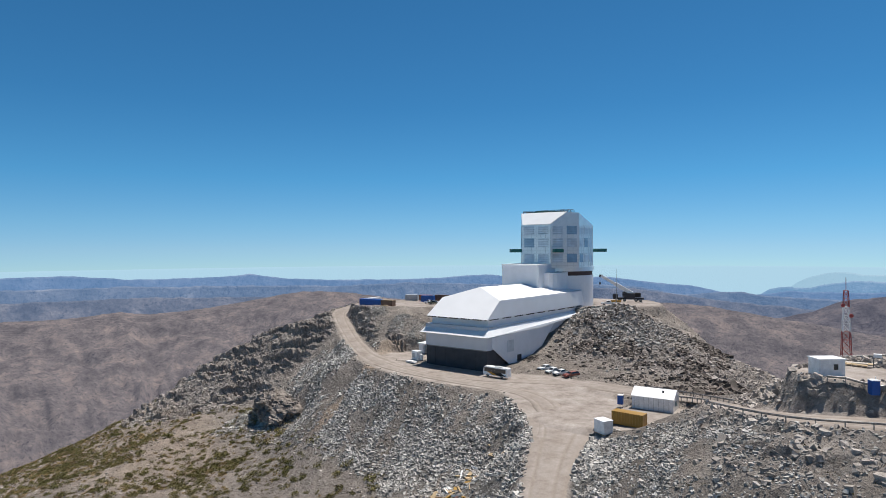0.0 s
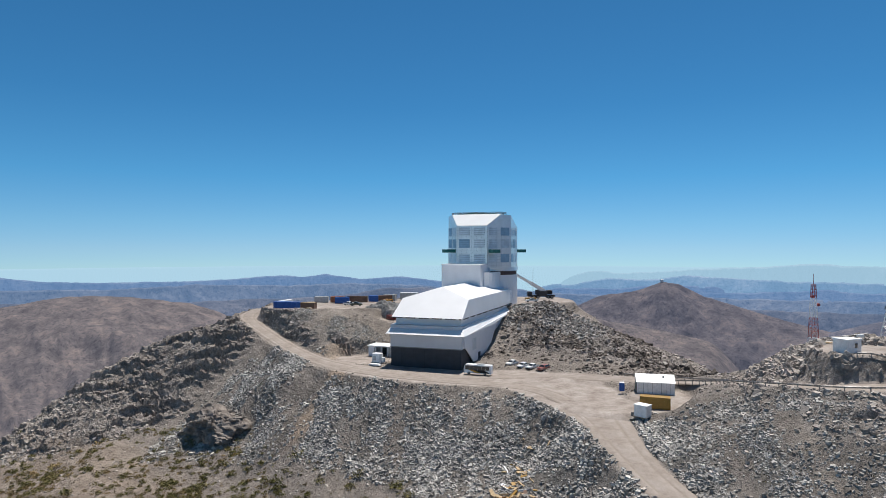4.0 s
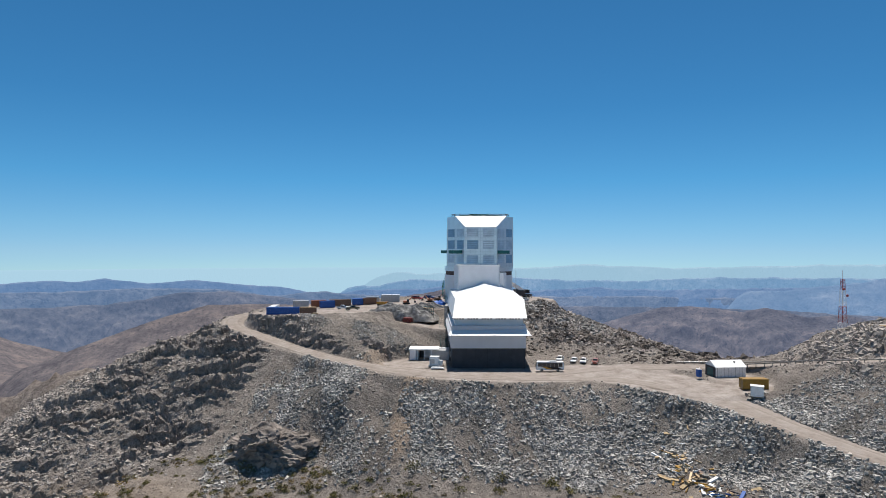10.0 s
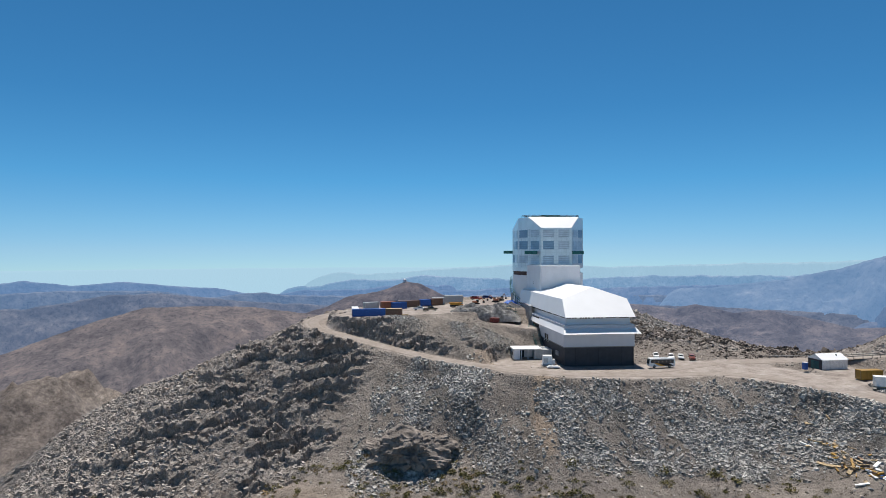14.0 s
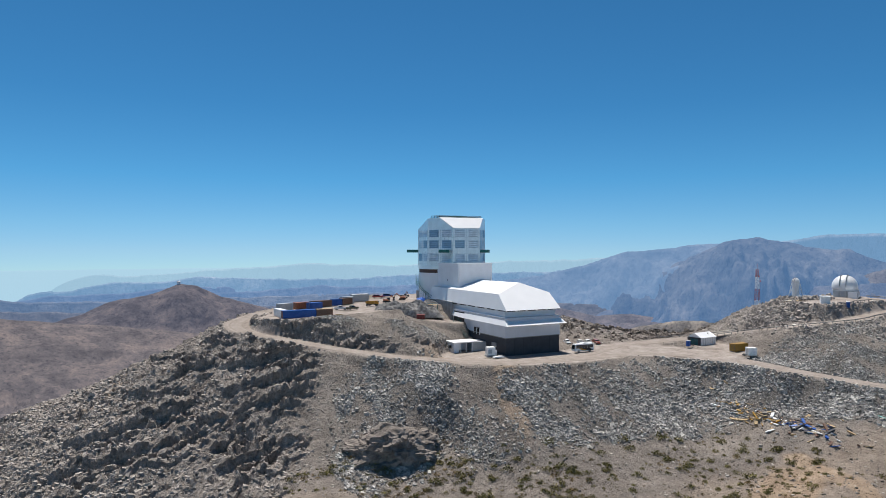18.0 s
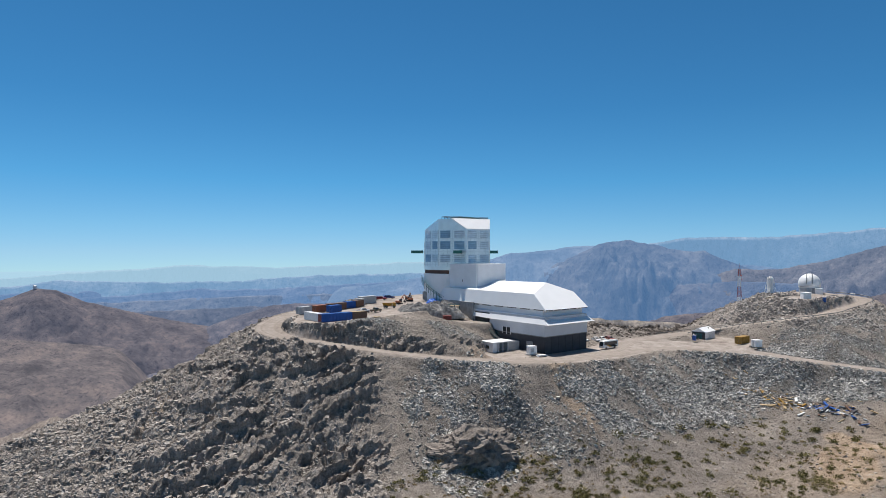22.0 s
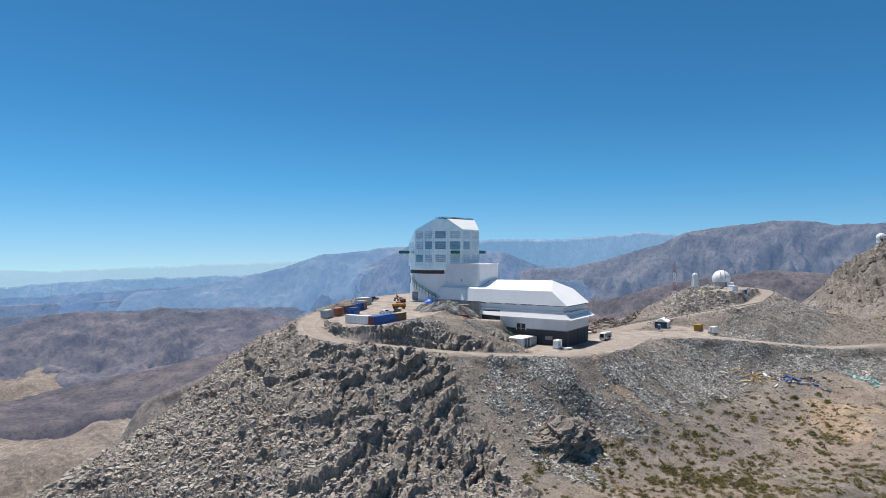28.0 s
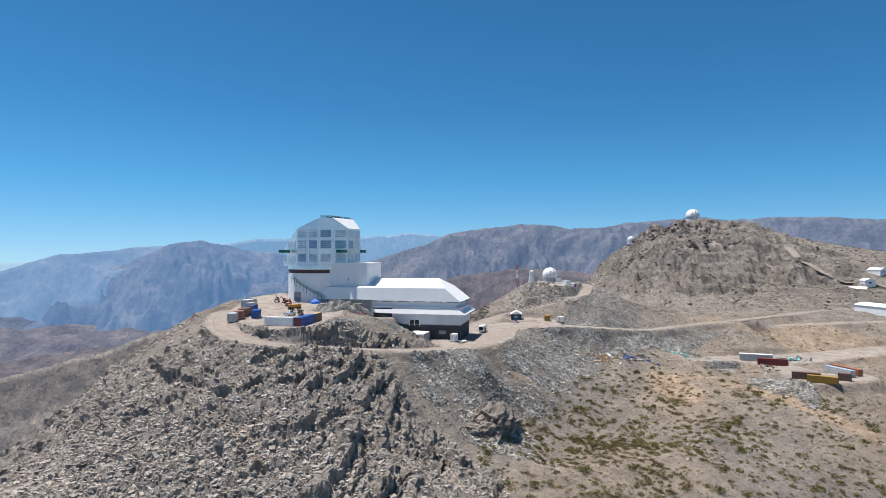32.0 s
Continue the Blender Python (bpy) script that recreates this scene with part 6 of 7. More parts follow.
# ---- the knoll ----
def lattice_tower(x, y, z, H=20.0):
    t = thing("lattice_tower", "red and white banded steel lattice tower", "tower", x, y, z, 15)
    n = 10
    wid = lambda k: 0.95 * (1 - 0.6 * k / n)
    for k in range(n):
        mat = P_SIGNAL if k in (2, 3, 4, 8, 9) else P_WHITE
        z0, z1, w0, w1 = H * k / n, H * (k + 1) / n, wid(k), wid(k + 1)
        c0 = [(w0, w0), (-w0, w0), (-w0, -w0), (w0, -w0)]
        c1 = [(w1, w1), (-w1, w1), (-w1, -w1), (w1, -w1)]
        bm = bmesh.new()
        for i in range(4):
            j = (i + 1) % 4
            bm_bar(bm, (*c0[i], z0), (*c1[i], z1), 0.065, 5)
            bm_bar(bm, (*c1[i], z1), (*c1[j], z1), 0.035, 4)
            bm_bar(bm, (*c0[i], z0), (*c1[j], z1), 0.032, 4)
            bm_bar(bm, (*c0[j], z0), (*c1[i], z1), 0.032, 4)
        part("lattice_section", bm, mat, t, "red lattice section" if mat is P_SIGNAL else "white lattice section")
    for dx, dz in ((0.7, 11.5), (-0.7, 13.5)):
        bm = bmesh.new()
        bmesh.ops.create_cone(bm, segments=14, radius1=0.4, radius2=0.35, depth=0.3, cap_ends=True, matrix=pose(dx, -1.0, dz, 90))
        part("antenna_dish", bm, P_SIGNAL, t)
    bar("aerial", (0, 0, H), (0, 0, H + 2.6), 0.06, P_SIGNAL, t, seg=5)
    box("plinth", (-2.4, -2.4, -0.6), (2.4, 2.4, 0.05), M_GREY, t)


lattice_tower(103.8, -13.4, 12.8, 16.4)


def dome_tower(label, x, y, z, r, drum, base_h, annex=False, far=False, turn=0):
    """A telescope house: drum, slotted hemisphere, hatch, annex."""
    t = thing("telescope_dome", label, "dome", x, y, z, turn, "telescope domes")
    bar("drum", (0, 0, -1.0), (0, 0, base_h), drum, P_GREY if annex else P_DOMEW, t, seg=32)
    bar("drum_ring", (0, 0, base_h), (0, 0, base_h + 0.35), drum * 1.06, P_DOMEW, t, seg=32)
    bm = bmesh.new()
    bmesh.ops.create_uvsphere(bm, u_segments=40, v_segments=24, radius=r)
    bmesh.ops.delete(bm, geom=[v for v in bm.verts if v.co.z < -0.32 * r], context='VERTS')
    bmesh.ops.translate(bm, verts=bm.verts, vec=(0, 0, base_h + 0.3 + 0.3 * r))
    part("dome_shell", bm, P_DOMEW, t, "smooth white dome shell", True)
    for s in (-1, 1):
        bm = bmesh.new()
        for k in range(14):
            a0, a1 = radians(2 + k * 7.5), radians(9.5 + k * 7.5)
            p = [(-(r + 0.07) * math.cos(a), s * r * 0.24, base_h + 0.3 + 0.3 * r + (r + 0.07) * math.sin(a)) for a in (a0, a1)]
            bm_bar(bm, p[0], p[1], 0.05 * r ** 0.5 + 0.03, 5)
        part("slit_rail", bm, M_RAIL, t)
    if annex:
        box("annex", (-6.4, -5.2, -0.6), (0.5, -2.2, 2.4), P_DOMEW, t, "low white annex")
        box("annex", (2.2, -4.2, -0.6), (5.6, 2.0, 3.0), P_GREY, t)
        box("door", (-5.8, -5.26, 0), (-4.8, -5.18, 2.0), P_GREY, t)
        for i in range(10):
            a = radians(36 * i)
            box("panel_seam", (-0.06, drum - 0.02, 0), (0.06, drum + 0.06, base_h), M_RAIL, t, m=pose(0, 0, 0, 0, 0, 36 * i))
    return t


dome_tower("white ball-shaped telescope dome on a grey drum", 134.6, -31.5, 17.9, 4.7, 4.3, 2.6, True, turn=20)
wt = dome_tower("small white telescope dome on an open steel tower", 118.0, -21.0, 17.2, 1.5, 1.3, 6.2)
bm = bmesh.new()
for k in range(4):
    a, b = radians(45 + 90 * k), radians(135 + 90 * k)
    for z0, z1, r0, r1 in ((-0.5, 3, 2.9, 2.2), (3, 6, 2.2, 1.6)):
        bm_bar(bm, (r0 * math.cos(a), r0 * math.sin(a), z0), (r1 * math.cos(a), r1 * math.sin(a), z1), 0.12, 5)
        bm_bar(bm, (r0 * math.cos(a), r0 * math.sin(a), z0), (r1 * math.cos(b), r1 * math.sin(b), z1), 0.08, 4)
        bm_bar(bm, (r1 * math.cos(a), r1 * math.sin(a), z1), (r1 * math.cos(b), r1 * math.sin(b), z1), 0.08, 4)
part("tower_frame", bm, P_WHITE, wt, "white steel tower frame")
cab = thing("cabin", "white flat-roofed cabin with two small windows", "cabin", 103.0, -42.0, 17.3, 38)
box("body", (-2.1, -1.5, -0.4), (2.1, 1.5, 2.5), P_WHITE, cab, bevel=0.04)
box("roof", (-2.25, -1.65, 2.5), (2.25, 1.65, 2.65), M_ROOF, cab)
box("window", (0.2, -1.56, 0.9), (0.9, -1.48, 1.8), M_GLASS, cab)
box("door", (2.08, -0.6, 0.0), (2.16, 0.4, 2.0), P_GREY, cab)
wxs = thing("weather_box", "small white instrument box on legs", "instrument", 109.4, -28.2, None)
for sx in (-0.6, 0.6):
    for sy in (-0.4, 0.4):
        bar("leg", (sx, sy, -0.2), (sx, sy, 1.5), 0.06, M_RAIL, wxs, seg=5)
box("box", (-0.6, -0.5, 1.5), (0.6, 0.5, 2.1), P_WHITE, wxs)


def guard_rail(label, pts, step=2.0, drop=0.0):
    """Posts with a ribbed steel beam, standing on the ground along a line."""
    g = tagged(new("guard_rail"), label, "guard rail", "guard rails")
    p = [(x, y, z if z is not None else height(x, y)) for x, y, z in pts]
    g.location = p[0]
    o = Vector(p[0])
    for a, b in zip(p[:-1], p[1:]):
        a, b = Vector(a) - o, Vector(b) - o
        bm = bmesh.new()
        for z in (0.62, 0.8):
            bm_bar(bm, a + Vector((0, 0, z)), b + Vector((0, 0, z)), 0.085, 5)
        part("beam", bm, M_RAIL, g)
        box("post", a + Vector((-0.08, -0.08, -0.5)), a + Vector((0.08, 0.08, 0.85)), M_RAIL, g)
    return g


M_STEP = material("pale_worn_concrete", (0.52, 0.48, 0.43), 0.9, var=0.15, scale=0.5, fine=0.08)


def stairway(label, a, b, n, wide):
    """Concrete steps laid straight up a slope, each bedded in the ground."""
    t = thing("stairway", label, "stairs", a[0], a[1])
    o = t.matrix_world.translation
    turn = math.degrees(math.atan2(b[1] - a[1], b[0] - a[0]))
    run = math.hypot(b[0] - a[0], b[1] - a[1]) / n
    low = height(*a)
    for i in range(n):
        k = (i + 0.5) / n
        x, y = a[0] + (b[0] - a[0]) * k, a[1] + (b[1] - a[1]) * k
        low = max(low, height(x, y))
        box("step", (-run * 0.55, -wide / 2, -0.9), (run * 0.55, wide / 2, 0.16), M_STEP, t, m=pose(x - o.x, y - o.y, low - o.z, 0, 0, turn))
    return t


stairway("pale straight flight of concrete steps up the knoll", (89.2, -27.2), (111.0, -25.0), 44, 1.5)


def offset_line(way, off, i0, i1, step=2.6):
    p = along(way, step)
    d = np.gradient(p[:, :2], axis=0)
    d /= np.hypot(d[:, 0], d[:, 1])[:, None]
    a, b = int(i0 * len(p)), int(i1 * len(p))
    return [(p[i, 0] - d[i, 1] * (p[i, 3] * off), p[i, 1] + d[i, 0] * p[i, 3] * off, p[i, 2] + 0.1) for i in range(a, b)]


guard_rail("galvanised guard rail along the knoll road's outer edge", offset_line(ROAD_KNOLL, -1.0, 0.2, 0.96))
guard_rail("galvanised guard rail along the knoll road's start", offset_line(ROAD_KNOLL, 1.0, 0.12, 0.36))
guard_rail("galvanised guard rail on the knoll's edge", [(103.5 + i * 2.4, -46.4 - i * 0.06, None) for i in range(10)])
guard_rail("galvanised guard rail behind the tower", [(100.0 + i * 2.6, -22 + i * 0.2, None) for i in range(6)])
wk = thing("walkway", "straight timber walkway up the knoll", "walkway", 89.4, -24, 0)
for i in range(24):
    k = i / 23
    fx, fy = 89.6 + 18.4 * k, -24.2 - 4.6 * k
    fz = max(6.9 + 10.4 * k, height(fx, fy) + 0.12)
    box("plank", (fx - 89.4, fy + 24 - 0.8, fz), (fx - 89.4 + 0.74, fy + 24 + 0.8, fz + 0.12), P_WOOD, wk)
    if i % 4 == 0:
        box("trestle", (fx - 89.3, fy + 24 - 0.7, height(fx, fy) - 0.5), (fx - 89.15, fy + 24 + 0.7, fz), P_WOOD, wk)

# domes and houses on the far hill
dome_tower("large white telescope dome on the hilltop", 680, -216, 81.5, 9.6, 8.6, 4.5)
dome_tower("white telescope dome beyond the hill's shoulder", 560, -120, 48.0, 4.6, 4.4, 3)
peak = max((v.co for v in cone_hill.data.vertices if math.hypot(v.co.x - 272, v.co.y - 3890) < 160), key=lambda c: c.z)
dome_tower("tiny white telescope domes' tallest one on a far hilltop", peak.x, peak.y - 8, peak.z - 3, 11, 10, 6)
hill_way = [(407, -256), (381, -257.5), (366, -262), (351, -271), (342, -283), (333, -296), (318, -306), (290, -318)]
road_strip("road", [(x, y, height(x, y) + 0.9, 3.6) for x, y in hill_way], "pale dirt road winding down the eastern hill", 6)
hl = thing("hall", "long white hall beside the hill road", "hall", 160, -230, None, 20)
box("wall", (-14, -6, -2), (14, 6, 5), P_WHITE, hl)
mesh_of("roof", [(-14.5, -6.5, 5), (14.5, -6.5, 5), (14.5, 6.5, 5), (-14.5, 6.5, 5), (-14.5, 0, 6.6), (14.5, 0, 6.6)], [(0, 1, 5, 4), (2, 3, 4, 5), (0, 4, 3), (1, 2, 5), (0, 3, 2, 1)], M_ROOF, hl)
for i in range(3):
    box("door", (-14.06, -4 + i * 3, -1), (-13.9, -2 + i * 3, 3), P_GREY, hl)
for i, (hx, hy) in enumerate(((329, -293), (346, -308), (316, -281))):
    h = thing("house", "small white house beside the hill road", "house", hx, hy, None, 30 * i)
    box("wall", (-6, -4, -2), (6, 4, 3), P_WHITE, h)
    mesh_of("roof", [(-6.4, -4.4, 3), (6.4, -4.4, 3), (6.4, 4.4, 3), (-6.4, 4.4, 3), (-6.4, 0, 5), (6.4, 0, 5)], [(0, 1, 5, 4), (2, 3, 4, 5), (0, 4, 3), (1, 2, 5), (0, 3, 2, 1)], M_ROOF, h)
    box("window", (-6.06, -1, 0.6), (-5.96, 1, 2), M_GLASS, h)

# ---- stones, boulders, scrub and rubbish ----
rng = np.random.default_rng(7)
BOX_V = np.array([(-1, -1, -1), (1, -1, -1), (1, 1, -1), (-1, 1, -1), (-1, -1, 1), (1, -1, 1), (1, 1, 1), (-1, 1, 1)]) * 0.66
BOX_F = np.array([(0, 2, 1), (0, 3, 2), (4, 5, 6), (4, 6, 7), (0, 1, 5), (0, 5, 4), (1, 2, 6), (1, 6, 5), (2, 3, 7), (2, 7, 6), (3, 0, 4), (3, 4, 7)])


def heights(x, y):
    i = np.clip(np.searchsorted(GX, x) - 1, 0, len(GX) - 2)
    j = np.clip(np.searchsorted(GY, y) - 1, 0, len(GY) - 2)
    u, v = (x - GX[i]) / (GX[i + 1] - GX[i]), (y - GY[j]) / (GY[j + 1] - GY[j])
    k, n = j * len(GX) + i, len(GX)
    return (_z[k] * (1 - u) + _z[k + 1] * u) * (1 - v) + (_z[k + n] * (1 - u) + _z[k + n + 1] * u) * v


def grid_value(arr, x, y):
    i = np.clip(np.searchsorted(GX, x) - 1, 0, len(GX) - 2)
    j = np.clip(np.searchsorted(GY, y) - 1, 0, len(GY) - 2)
    return arr[j * len(GX) + i]


def mesh_from(name, co, tri, mat, smooth_faces=False):
    me = bpy.data.meshes.new(name)
    me.vertices.add(len(co))
    me.vertices.foreach_set("co", co.astype(np.float32).ravel())
    me.loops.add(tri.size)
    me.loops.foreach_set("vertex_index", tri.astype(np.int32).ravel())
    me.polygons.add(len(tri))
    me.polygons.foreach_set("loop_start", np.arange(0, tri.size, 3, dtype=np.int32))
    me.polygons.foreach_set("use_smooth", np.full(len(tri), smooth_faces))
    me.update(calc_edges=True)
    me.materials.append(mat)
    return new(name, me)


def stones(name, label, x, y, size, mat, flat=(0.6, 0.95), long_=(0.9, 1.35), align=None, sink=0.25, jitter=0.3, tilt=0.5):
    """Angular stones at the places given, each its own broken shape."""
    n = len(x)
    v = BOX_V[None] * (1 + jitter * rng.uniform(-1, 1, (n, 8, 1)))
    v = v + 0.25 * rng.uniform(-1, 1, (n, 8, 3))
    v[:, :, 0] *= rng.uniform(*long_, (n, 1))
    v[:, :, 2] *= rng.uniform(*flat, (n, 1))
    v *= size[:, None, None]
    a = rng.uniform(0, 2 * np.pi, n) if align is None else radians(align) + rng.normal(0, 0.35, n)
    b = rng.normal(0, tilt, n)
    vx, vz = v[:, :, 0] * np.cos(b)[:, None] + v[:, :, 2] * np.sin(b)[:, None], -v[:, :, 0] * np.sin(b)[:, None] + v[:, :, 2] * np.cos(b)[:, None]
    wx = vx * np.cos(a)[:, None] - v[:, :, 1] * np.sin(a)[:, None]
    wy = vx * np.sin(a)[:, None] + v[:, :, 1] * np.cos(a)[:, None]
    co = np.stack([wx + x[:, None], wy + y[:, None], vz + (heights(x, y) + size * (0.5 - sink - 0.25))[:, None]], 2).reshape(-1, 3)
    tri = (BOX_F[None] + (np.arange(n) * 8)[:, None, None]).reshape(-1, 3)
    return tagged(mesh_from(name, co, tri, mat), label, "stones", kind="stuff")


def scatter(n, lo, hi, weight):
    """Random places in a rectangle, kept by a weight from 0 to 1."""
    x, y = rng.uniform(lo[0], hi[0], n), rng.uniform(lo[1], hi[1], n)
    k = rng.uniform(0, 1, n) < weight(x, y)
    return x[k], y[k]


def sizes(n, small, big, power=2.2):
    return small + (big - small) * rng.uniform(0, 1, n) ** power * rng.uniform(0.4, 1, n)


M_STONE = material("grey_broken_stone", (0.35, 0.334, 0.312), 0.95, var=0.3, scale=0.3, fine=0.3, rand=0.42, spec=0.05)
M_SLAB = material("brown_grey_outcrop_rock", (0.35, 0.315, 0.285), 0.95, var=0.25, scale=0.5, fine=0.3, rand=0.22, spec=0.1)
M_PALE = material("pale_tan_stone", (0.33, 0.295, 0.262), 0.95, var=0.15, scale=0.3, fine=0.2, rand=0.65, spec=0.15)
off_road = lambda x, y: 1 - grid_value(_flat, x, y)
inside = lambda x, y: ((x > -14) & (x < 12 + 0.06 * y) & (y > -3) & (y < 84))
x, y = scatter(960000, (-85, -150), (130, 8), lambda x, y: np.clip(grid_value(_scree, x, y) * 1.3, 0, 1) * off_road(x, y) * np.clip(0.62 + 1.3 * fbm(x / 8, y / 8, 4, 5), 0.04, 1))
stones("scree_stones", "grey broken rock dumped down the slope", x, y, sizes(len(x), 0.17, 0.72, 2.7) * (1 - 0.32 * smooth(60, 85, x)), M_STONE, (0.7, 1.05), (0.85, 1.25))
x, y = scatter(90000, (-100, 12), (-20, 46), lambda x, y: grid_value(_scree, x, y) * off_road(x, y) * ~inside(x, y))
stones("scree_stones", "grey rubble on the bank below the summit yard", x, y, sizes(len(x), 0.12, 0.5, 3.0), M_STONE)
x, y = scatter(60000, (10, 30), (60, 80), lambda x, y: grid_value(_scree, x, y) * off_road(x, y) * ~inside(x, y))
stones("scree_stones", "grey blasted rock on the hill beside the wing", x, y, sizes(len(x), 0.2, 0.95, 2.6), M_STONE)
x, y = scatter(185000, (-195, -52), (-50, 115), lambda x, y: grid_value(_rock, x, y) * off_road(x, y) * (0.36 + 0.3 * smooth(-116, -136, x)))
stones("outcrop_rocks", "brown-grey ledges and slabs of the rocky ridge", x, y, sizes(len(x), 0.16, 0.95, 3.4) * (0.8 + 0.1 * smooth(-112, -140, x)), M_SLAB, (0.35, 0.8), (0.9, 1.7), None, 0.25, 0.38, 0.4)
x, y = scatter(46000, (5, -80), (150, 85), lambda x, y: grid_value(_rock, x, y) * off_road(x, y) * ~inside(x, y) * 0.55)
stones("outcrop_rocks", "brown-grey broken rocks of the eastern slopes", x, y, sizes(len(x), 0.16, 0.95, 3.2), M_SLAB, (0.6, 1.0), (0.9, 1.4))
x, y = scatter(15000, (84, -51), (142, -16), lambda x, y: off_road(x, y) * np.clip(0.35 + 2.4 * fbm(x / 6, y / 6, 4, 49), 0.05, 1))
stones("outcrop_rocks", "pale lumpy rock ledges below the knoll's yard", x, y, sizes(len(x), 0.2, 1.0, 2.0), M_SLAB, (0.7, 1.1), (0.9, 1.3), None, 0.3)
x, y = scatter(80000, (-190, -150), (150, 110), lambda x, y: (1 - grid_value(_rock, x, y)) * off_road(x, y) * ~inside(x, y) * (0.5 + 0.6 * fbm(x / 12, y / 12, 3, 15)) * (0.75 + 0.6 * smooth(-45, -20, y) * smooth(30, 5, y)))
stones("loose_stones", "loose pale stones scattered over bare ground", x, y, sizes(len(x), 0.1, 0.55, 3.0), M_PALE)
x, y = scatter(13000, (170, -420), (670, -60), lambda x, y: 0.5 + 0.5 * fbm(x / 40, y / 40, 3, 25))
M_CRAG = material("dark_hill_rock", (0.165, 0.142, 0.125), 0.95, var=0.3, scale=0.2, fine=0.2, rand=0.5, spec=0.1)
# the dark colour of these boulders stands in for rock faces in shade
hx, hy = scatter(95000, (13, 2), (105, 70), lambda x, y: off_road(x, y) * ~inside(x, y) * np.clip(2.2 * fbm(x / 7, y / 7, 4, 45) + 0.14 + 0.3 * smooth(50, 80, x), 0.03, 1) * smooth(0.3, 2.0, heights(x, y)) * ~((x < 42) & (y < 18)))
stones("hill_rocks", "jagged boulders coloured dark as shaded rock beside the wing", hx, hy, sizes(len(hx), 0.15, 1.15, 3.2) * (0.85 + 0.5 * smooth(55, 85, hx)), M_CRAG, (0.6, 1.0), (0.9, 1.5))
cx, cy = scatter(5000, (420, -230), (690, -70), lambda x, y: np.clip(0.1 + 2.4 * fbm(x / 30, y / 30, 4, 71), 0, 1) * (0.35 + 0.65 * zone(x, y, 600, -140, 100, 60, -20)))
stones("hill_rocks", "dark crags standing out of the eastern hill", cx, cy, sizes(len(cx), 0.8, 4.2, 2.2), M_CRAG, (0.6, 1.0), (1.0, 1.8))
stones("hill_rocks", "rough grey rocks over the eastern hill", x, y, sizes(len(x), 0.3, 1.6, 3.2), M_CRAG, (0.4, 0.8), (1.0, 2.0))


M_BOULDER = material("brown_boulder_rock", (0.23, 0.2, 0.178), 0.95, var=0.35, scale=0.5, fine=0.3, bump=0.6, bump_scale=1.2, spec=0.1)


def boulder(label, x, y, z, sx, sy, sz, turn, seed):
    bm = bmesh.new()
    bmesh.ops.create_icosphere(bm, subdivisions=6, radius=1)
    turn_block = Euler((0.4, 0.3, 0.7)).to_matrix()
    for v in bm.verts:
        p = v.co.copy()
        q = turn_block @ p + Vector((seed, seed * 0.7, 0))
        q += 0.12 * noise.noise_vector(p * 2.5)
        k = 0.95 + 0.22 * noise.fractal(p * 1.2 + Vector((seed, 0, 0)), 1.0, 2.0, 4) + 0.1 * noise.cell(q * 1.9) + 0.055 * noise.cell(q * 4.3) + 0.025 * noise.cell(q * 9.1)
        face = max(p.y * k, -0.68 + 0.09 * noise.cell(q * 3.1) + 0.04 * noise.cell(q * 7.0))  # a broken, overhanging face downhill
        face += 0.12 * max(0.0, 0.2 - p.z) * (1 if p.y < 0 else 0)
        v.co = Vector((p.x * sx * k, face * sy, p.z * sz * k))
    me = bpy.data.meshes.new("boulder")
    bm.to_mesh(me)
    bm.free()
    me.materials.append(M_BOULDER)
    ob = new("boulder", me)
    ob.matrix_world = pose(x, y, z, 0, 0, turn)
    return tagged(ob, label, "boulder")


boulder("huge brown-grey boulder standing out of the scree", -65.4, -19.4, -21.0, 13.0, 9.8, 8.4, -14, 1.0)
boulder("brown-grey rock knob above the huge boulder", -55.5, -12.5, -14.2, 4.2, 3.0, 3.0, 20, 5.0)

# scrub: low olive and dry brown bushes
def bushes(name, label, x, y, size, mat, blades=46):
    n = len(x)
    d = rng.normal(0, 1, (n, blades, 3))
    d /= np.linalg.norm(d, axis=2)[:, :, None]
    d[:, :, 2] = np.abs(d[:, :, 2])
    r = rng.uniform(0.35, 1.0, (n, blades, 1)) * (0.7 + 0.5 * rng.uniform(0, 1, (n, 1, 1)))
    c = d * r * np.array([1.0, 1.0, 0.72]) * size[:, None, None]
    t = rng.normal(0, 1, (n, blades, 3, 3)) * min(0.15, 1.2 * blades ** -0.5) * size[:, None, None, None]
    co = c[:, :, None, :] + t + np.stack([x, y, heights(x, y) - 0.05], 1)[:, None, None, :]
    tri = np.arange(n * blades * 3).reshape(-1, 3)
    return tagged(mesh_from(name, co.reshape(-1, 3), tri, mat), label, "bushes", kind="stuff")


M_OLIVE = material("olive_scrub", (0.2, 0.172, 0.075), 0.9, var=0.35, scale=0.12, rand=0.5, spec=0.1, second=(0.14, 0.13, 0.05))
M_DRY = material("dry_brown_scrub", (0.34, 0.245, 0.115), 0.9, var=0.35, scale=0.12, rand=0.5, spec=0.1, second=(0.15, 0.118, 0.068))
M_TUFT = material("dark_tuft", (0.095, 0.078, 0.042), 0.95, var=0.3, scale=0.3, rand=0.5, spec=0.05)
clump = lambda x, y: np.clip(0.5 + 0.7 * fbm(x / 17, y / 17, 3, 35), 0, 1)
lowland = lambda x, y: smooth(-15, -22, heights(x, y)) * (1 - grid_value(_rock, x, y)) * off_road(x, y) * (1 - 0.97 * grid_value(_scree, x, y)) * clump(x, y)
x, y = scatter(6500, (-160, -150), (80, -24), lowland)
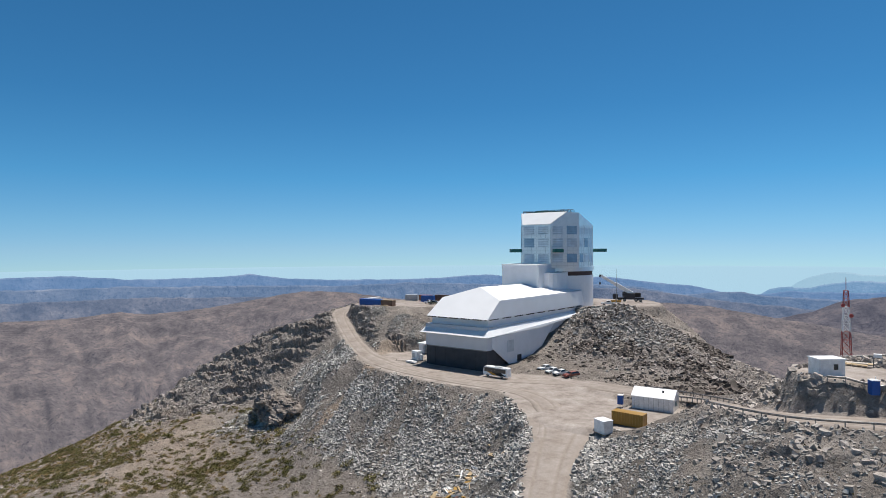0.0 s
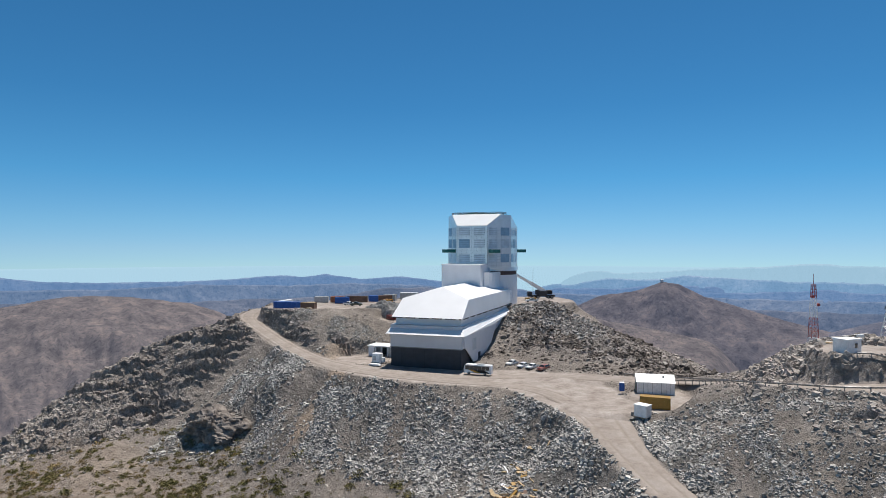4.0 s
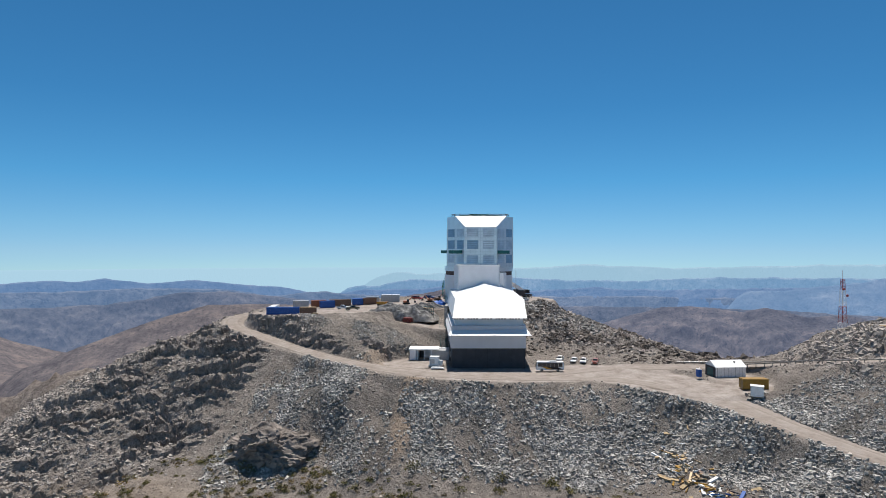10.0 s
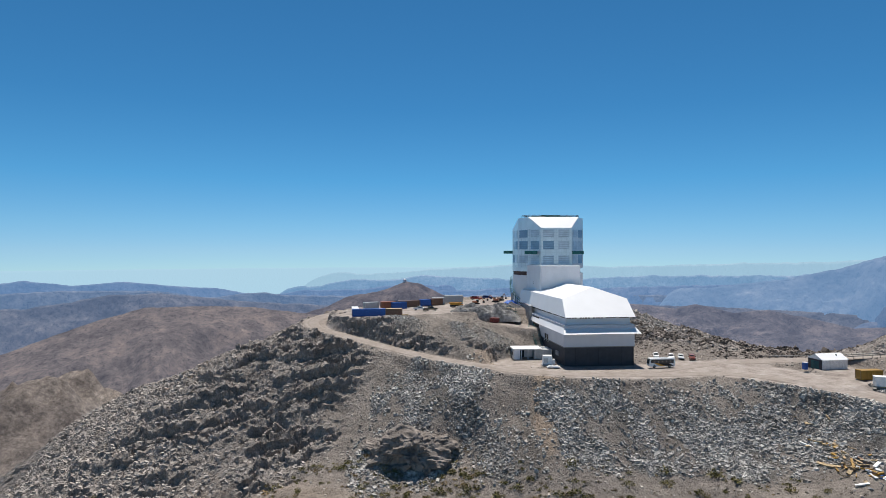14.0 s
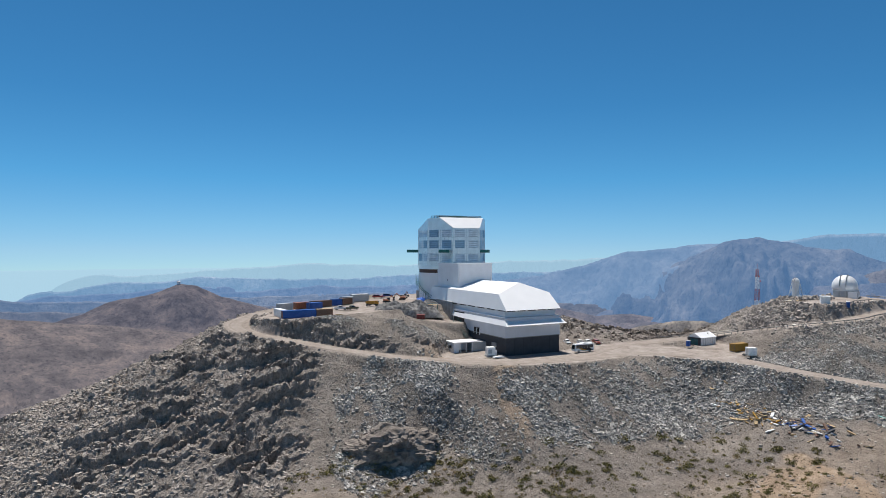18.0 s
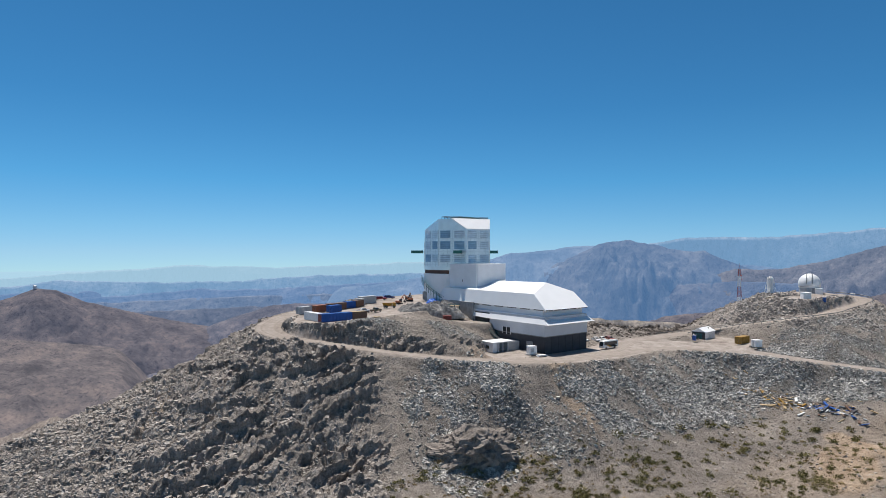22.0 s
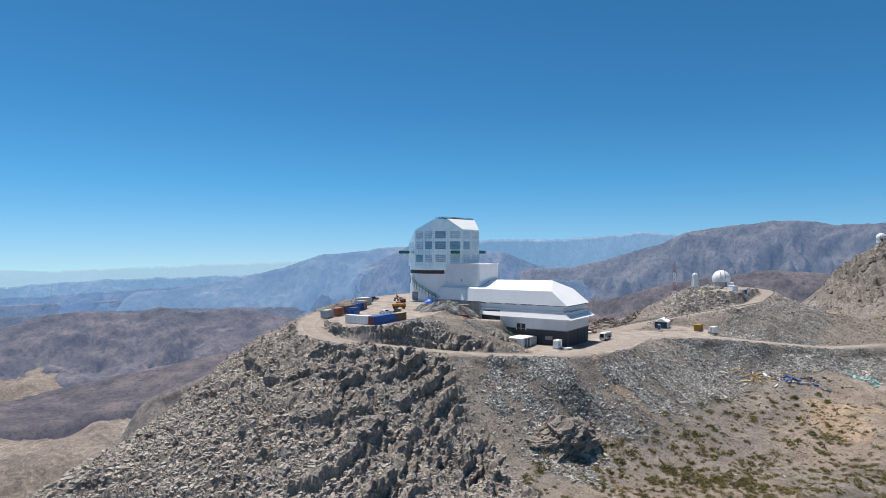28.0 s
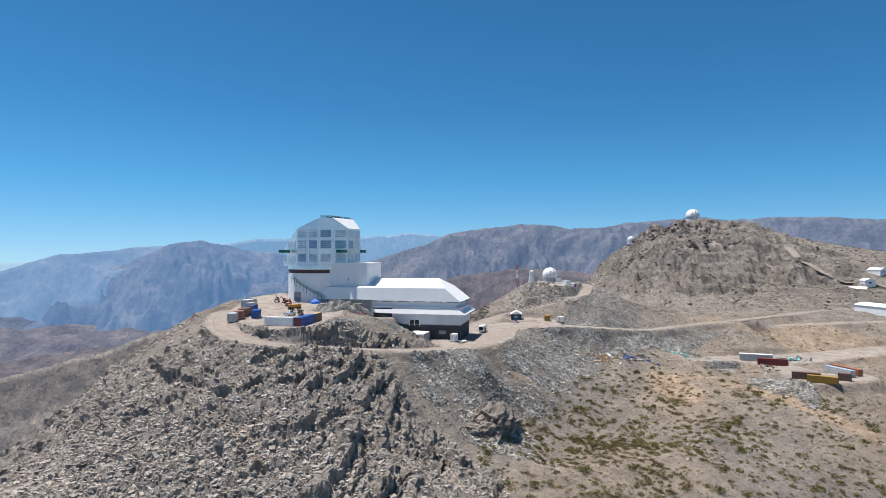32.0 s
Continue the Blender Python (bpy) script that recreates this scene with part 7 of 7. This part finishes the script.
bushes("scrub_bushes", "olive-green scrub bushes dotted over bare slopes", x, y, sizes(len(x), 0.6, 2.3, 1.7), M_OLIVE, 150)
x, y = scatter(8000, (-150, -190), (130, -24), lambda x, y: lowland(x, y) * 0.8)
wx, wy = scatter(1900, (-185, -90), (-48, -18), lowland)
bushes("scrub_bushes", "yellow-olive scrub crowding the western slope", wx, wy, sizes(len(wx), 0.7, 1.9, 1.6), M_OLIVE, 130)
wx, wy = scatter(2600, (-185, -90), (-48, -18), lowland)
bushes("scrub_bushes", "dry tan scrub crowding the western slope", wx, wy, sizes(len(wx), 0.5, 1.6, 1.6), M_DRY, 110)
bushes("scrub_bushes", "dry brown scrub dotted over bare slopes", x, y, sizes(len(x), 0.35, 1.5, 1.7), M_DRY, 50)
x, y = scatter(6500, (60, -330), (340, -80), lambda x, y: off_road(x, y) * clump(x, y) ** 1.5)
bushes("scrub_bushes", "dark scrub dotted along the hill's foot", x, y, sizes(len(x), 0.5, 1.9, 1.9), M_DRY, 22)

x, y = scatter(20000, (-150, -190), (130, -30), lambda x, y: smooth(-11, -18, heights(x, y)) * (1 - grid_value(_rock, x, y)) * off_road(x, y) * (1 - 0.95 * grid_value(_scree, x, y)) * (0.25 + 0.75 * clump(x + 40, y)))
bushes("low_scrub", "tiny dark tufts of scrub on bare ground", x, y, sizes(len(x), 0.25, 0.85, 1.8), M_TUFT, 14)

x, y = scatter(60000, (62, -330), (330, -62), lambda x, y: off_road(x, y) * (1 - grid_value(_scree, x, y)) * (0.15 + 0.6 * clump(x, y + 30)))
bushes("low_scrub", "tiny dark tufts of scrub beside the southern road", x, y, sizes(len(x), 0.3, 1.1, 1.8), M_TUFT, 6)
x, y = scatter(26000, (62, -330), (300, -62), lambda x, y: off_road(x, y) * (0.3 + 0.5 * fbm(x / 16, y / 16, 3, 65)))
stones("loose_stones", "loose pale stones beside the southern road", x, y, sizes(len(x), 0.15, 0.8, 3.0), M_PALE)

# rubbish tip at the foot of the scree
def tip(label, x0, y0, n, spread, mats, name):
    t = thing(name, label, "rubbish", x0, y0, None)
    o = t.matrix_world.translation
    for i in range(n):
        x, y = x0 + rng.normal(0, spread[0]), y0 + rng.normal(0, spread[1])
        m = pose(x - o.x, y - o.y, height(x, y) - o.z + 0.25, rng.uniform(-25, 25), rng.uniform(-25, 25), rng.uniform(0, 360))
        L, W = rng.uniform(0.6, 3.6), rng.uniform(0.12, 0.9)
        box("board" if i % 3 else "pipe", (-L / 2, -W / 2, -0.06), (L / 2, W / 2, 0.1 if i % 3 else 0.3), mats[i % len(mats)], t, m=m)


tip("heap of broken boards and white sheets", 37.5, -58, 70, (2.2, 6.5), [P_WOOD, P_WHITE, P_YELLOW, P_WOOD], "rubbish_heap")
tip("heap of dark timber, pipes and scrap", 41.5, -74, 80, (2.4, 6.5), [P_BROWN, P_WHITE, P_WOOD, M_DARKBASE, P_BLUE], "rubbish_heap")
P_CYAN = paint("pale_cyan_pipe", (0.2, 0.5, 0.47))
tip("scatter of pale cyan pipes and frames", 52, -98, 36, (2.5, 6), [P_CYAN, P_CYAN, P_GREY], "pipe_stack")
tip("stack of teal scaffold frames", 56, -146, 30, (3, 4), [P_CYAN, P_TEAL], "pipe_stack")
tip("low scrap heap behind the yard containers", 34, -130, 26, (6, 3), [P_BROWN, P_GREY, M_DARKBASE], "rubbish_heap")
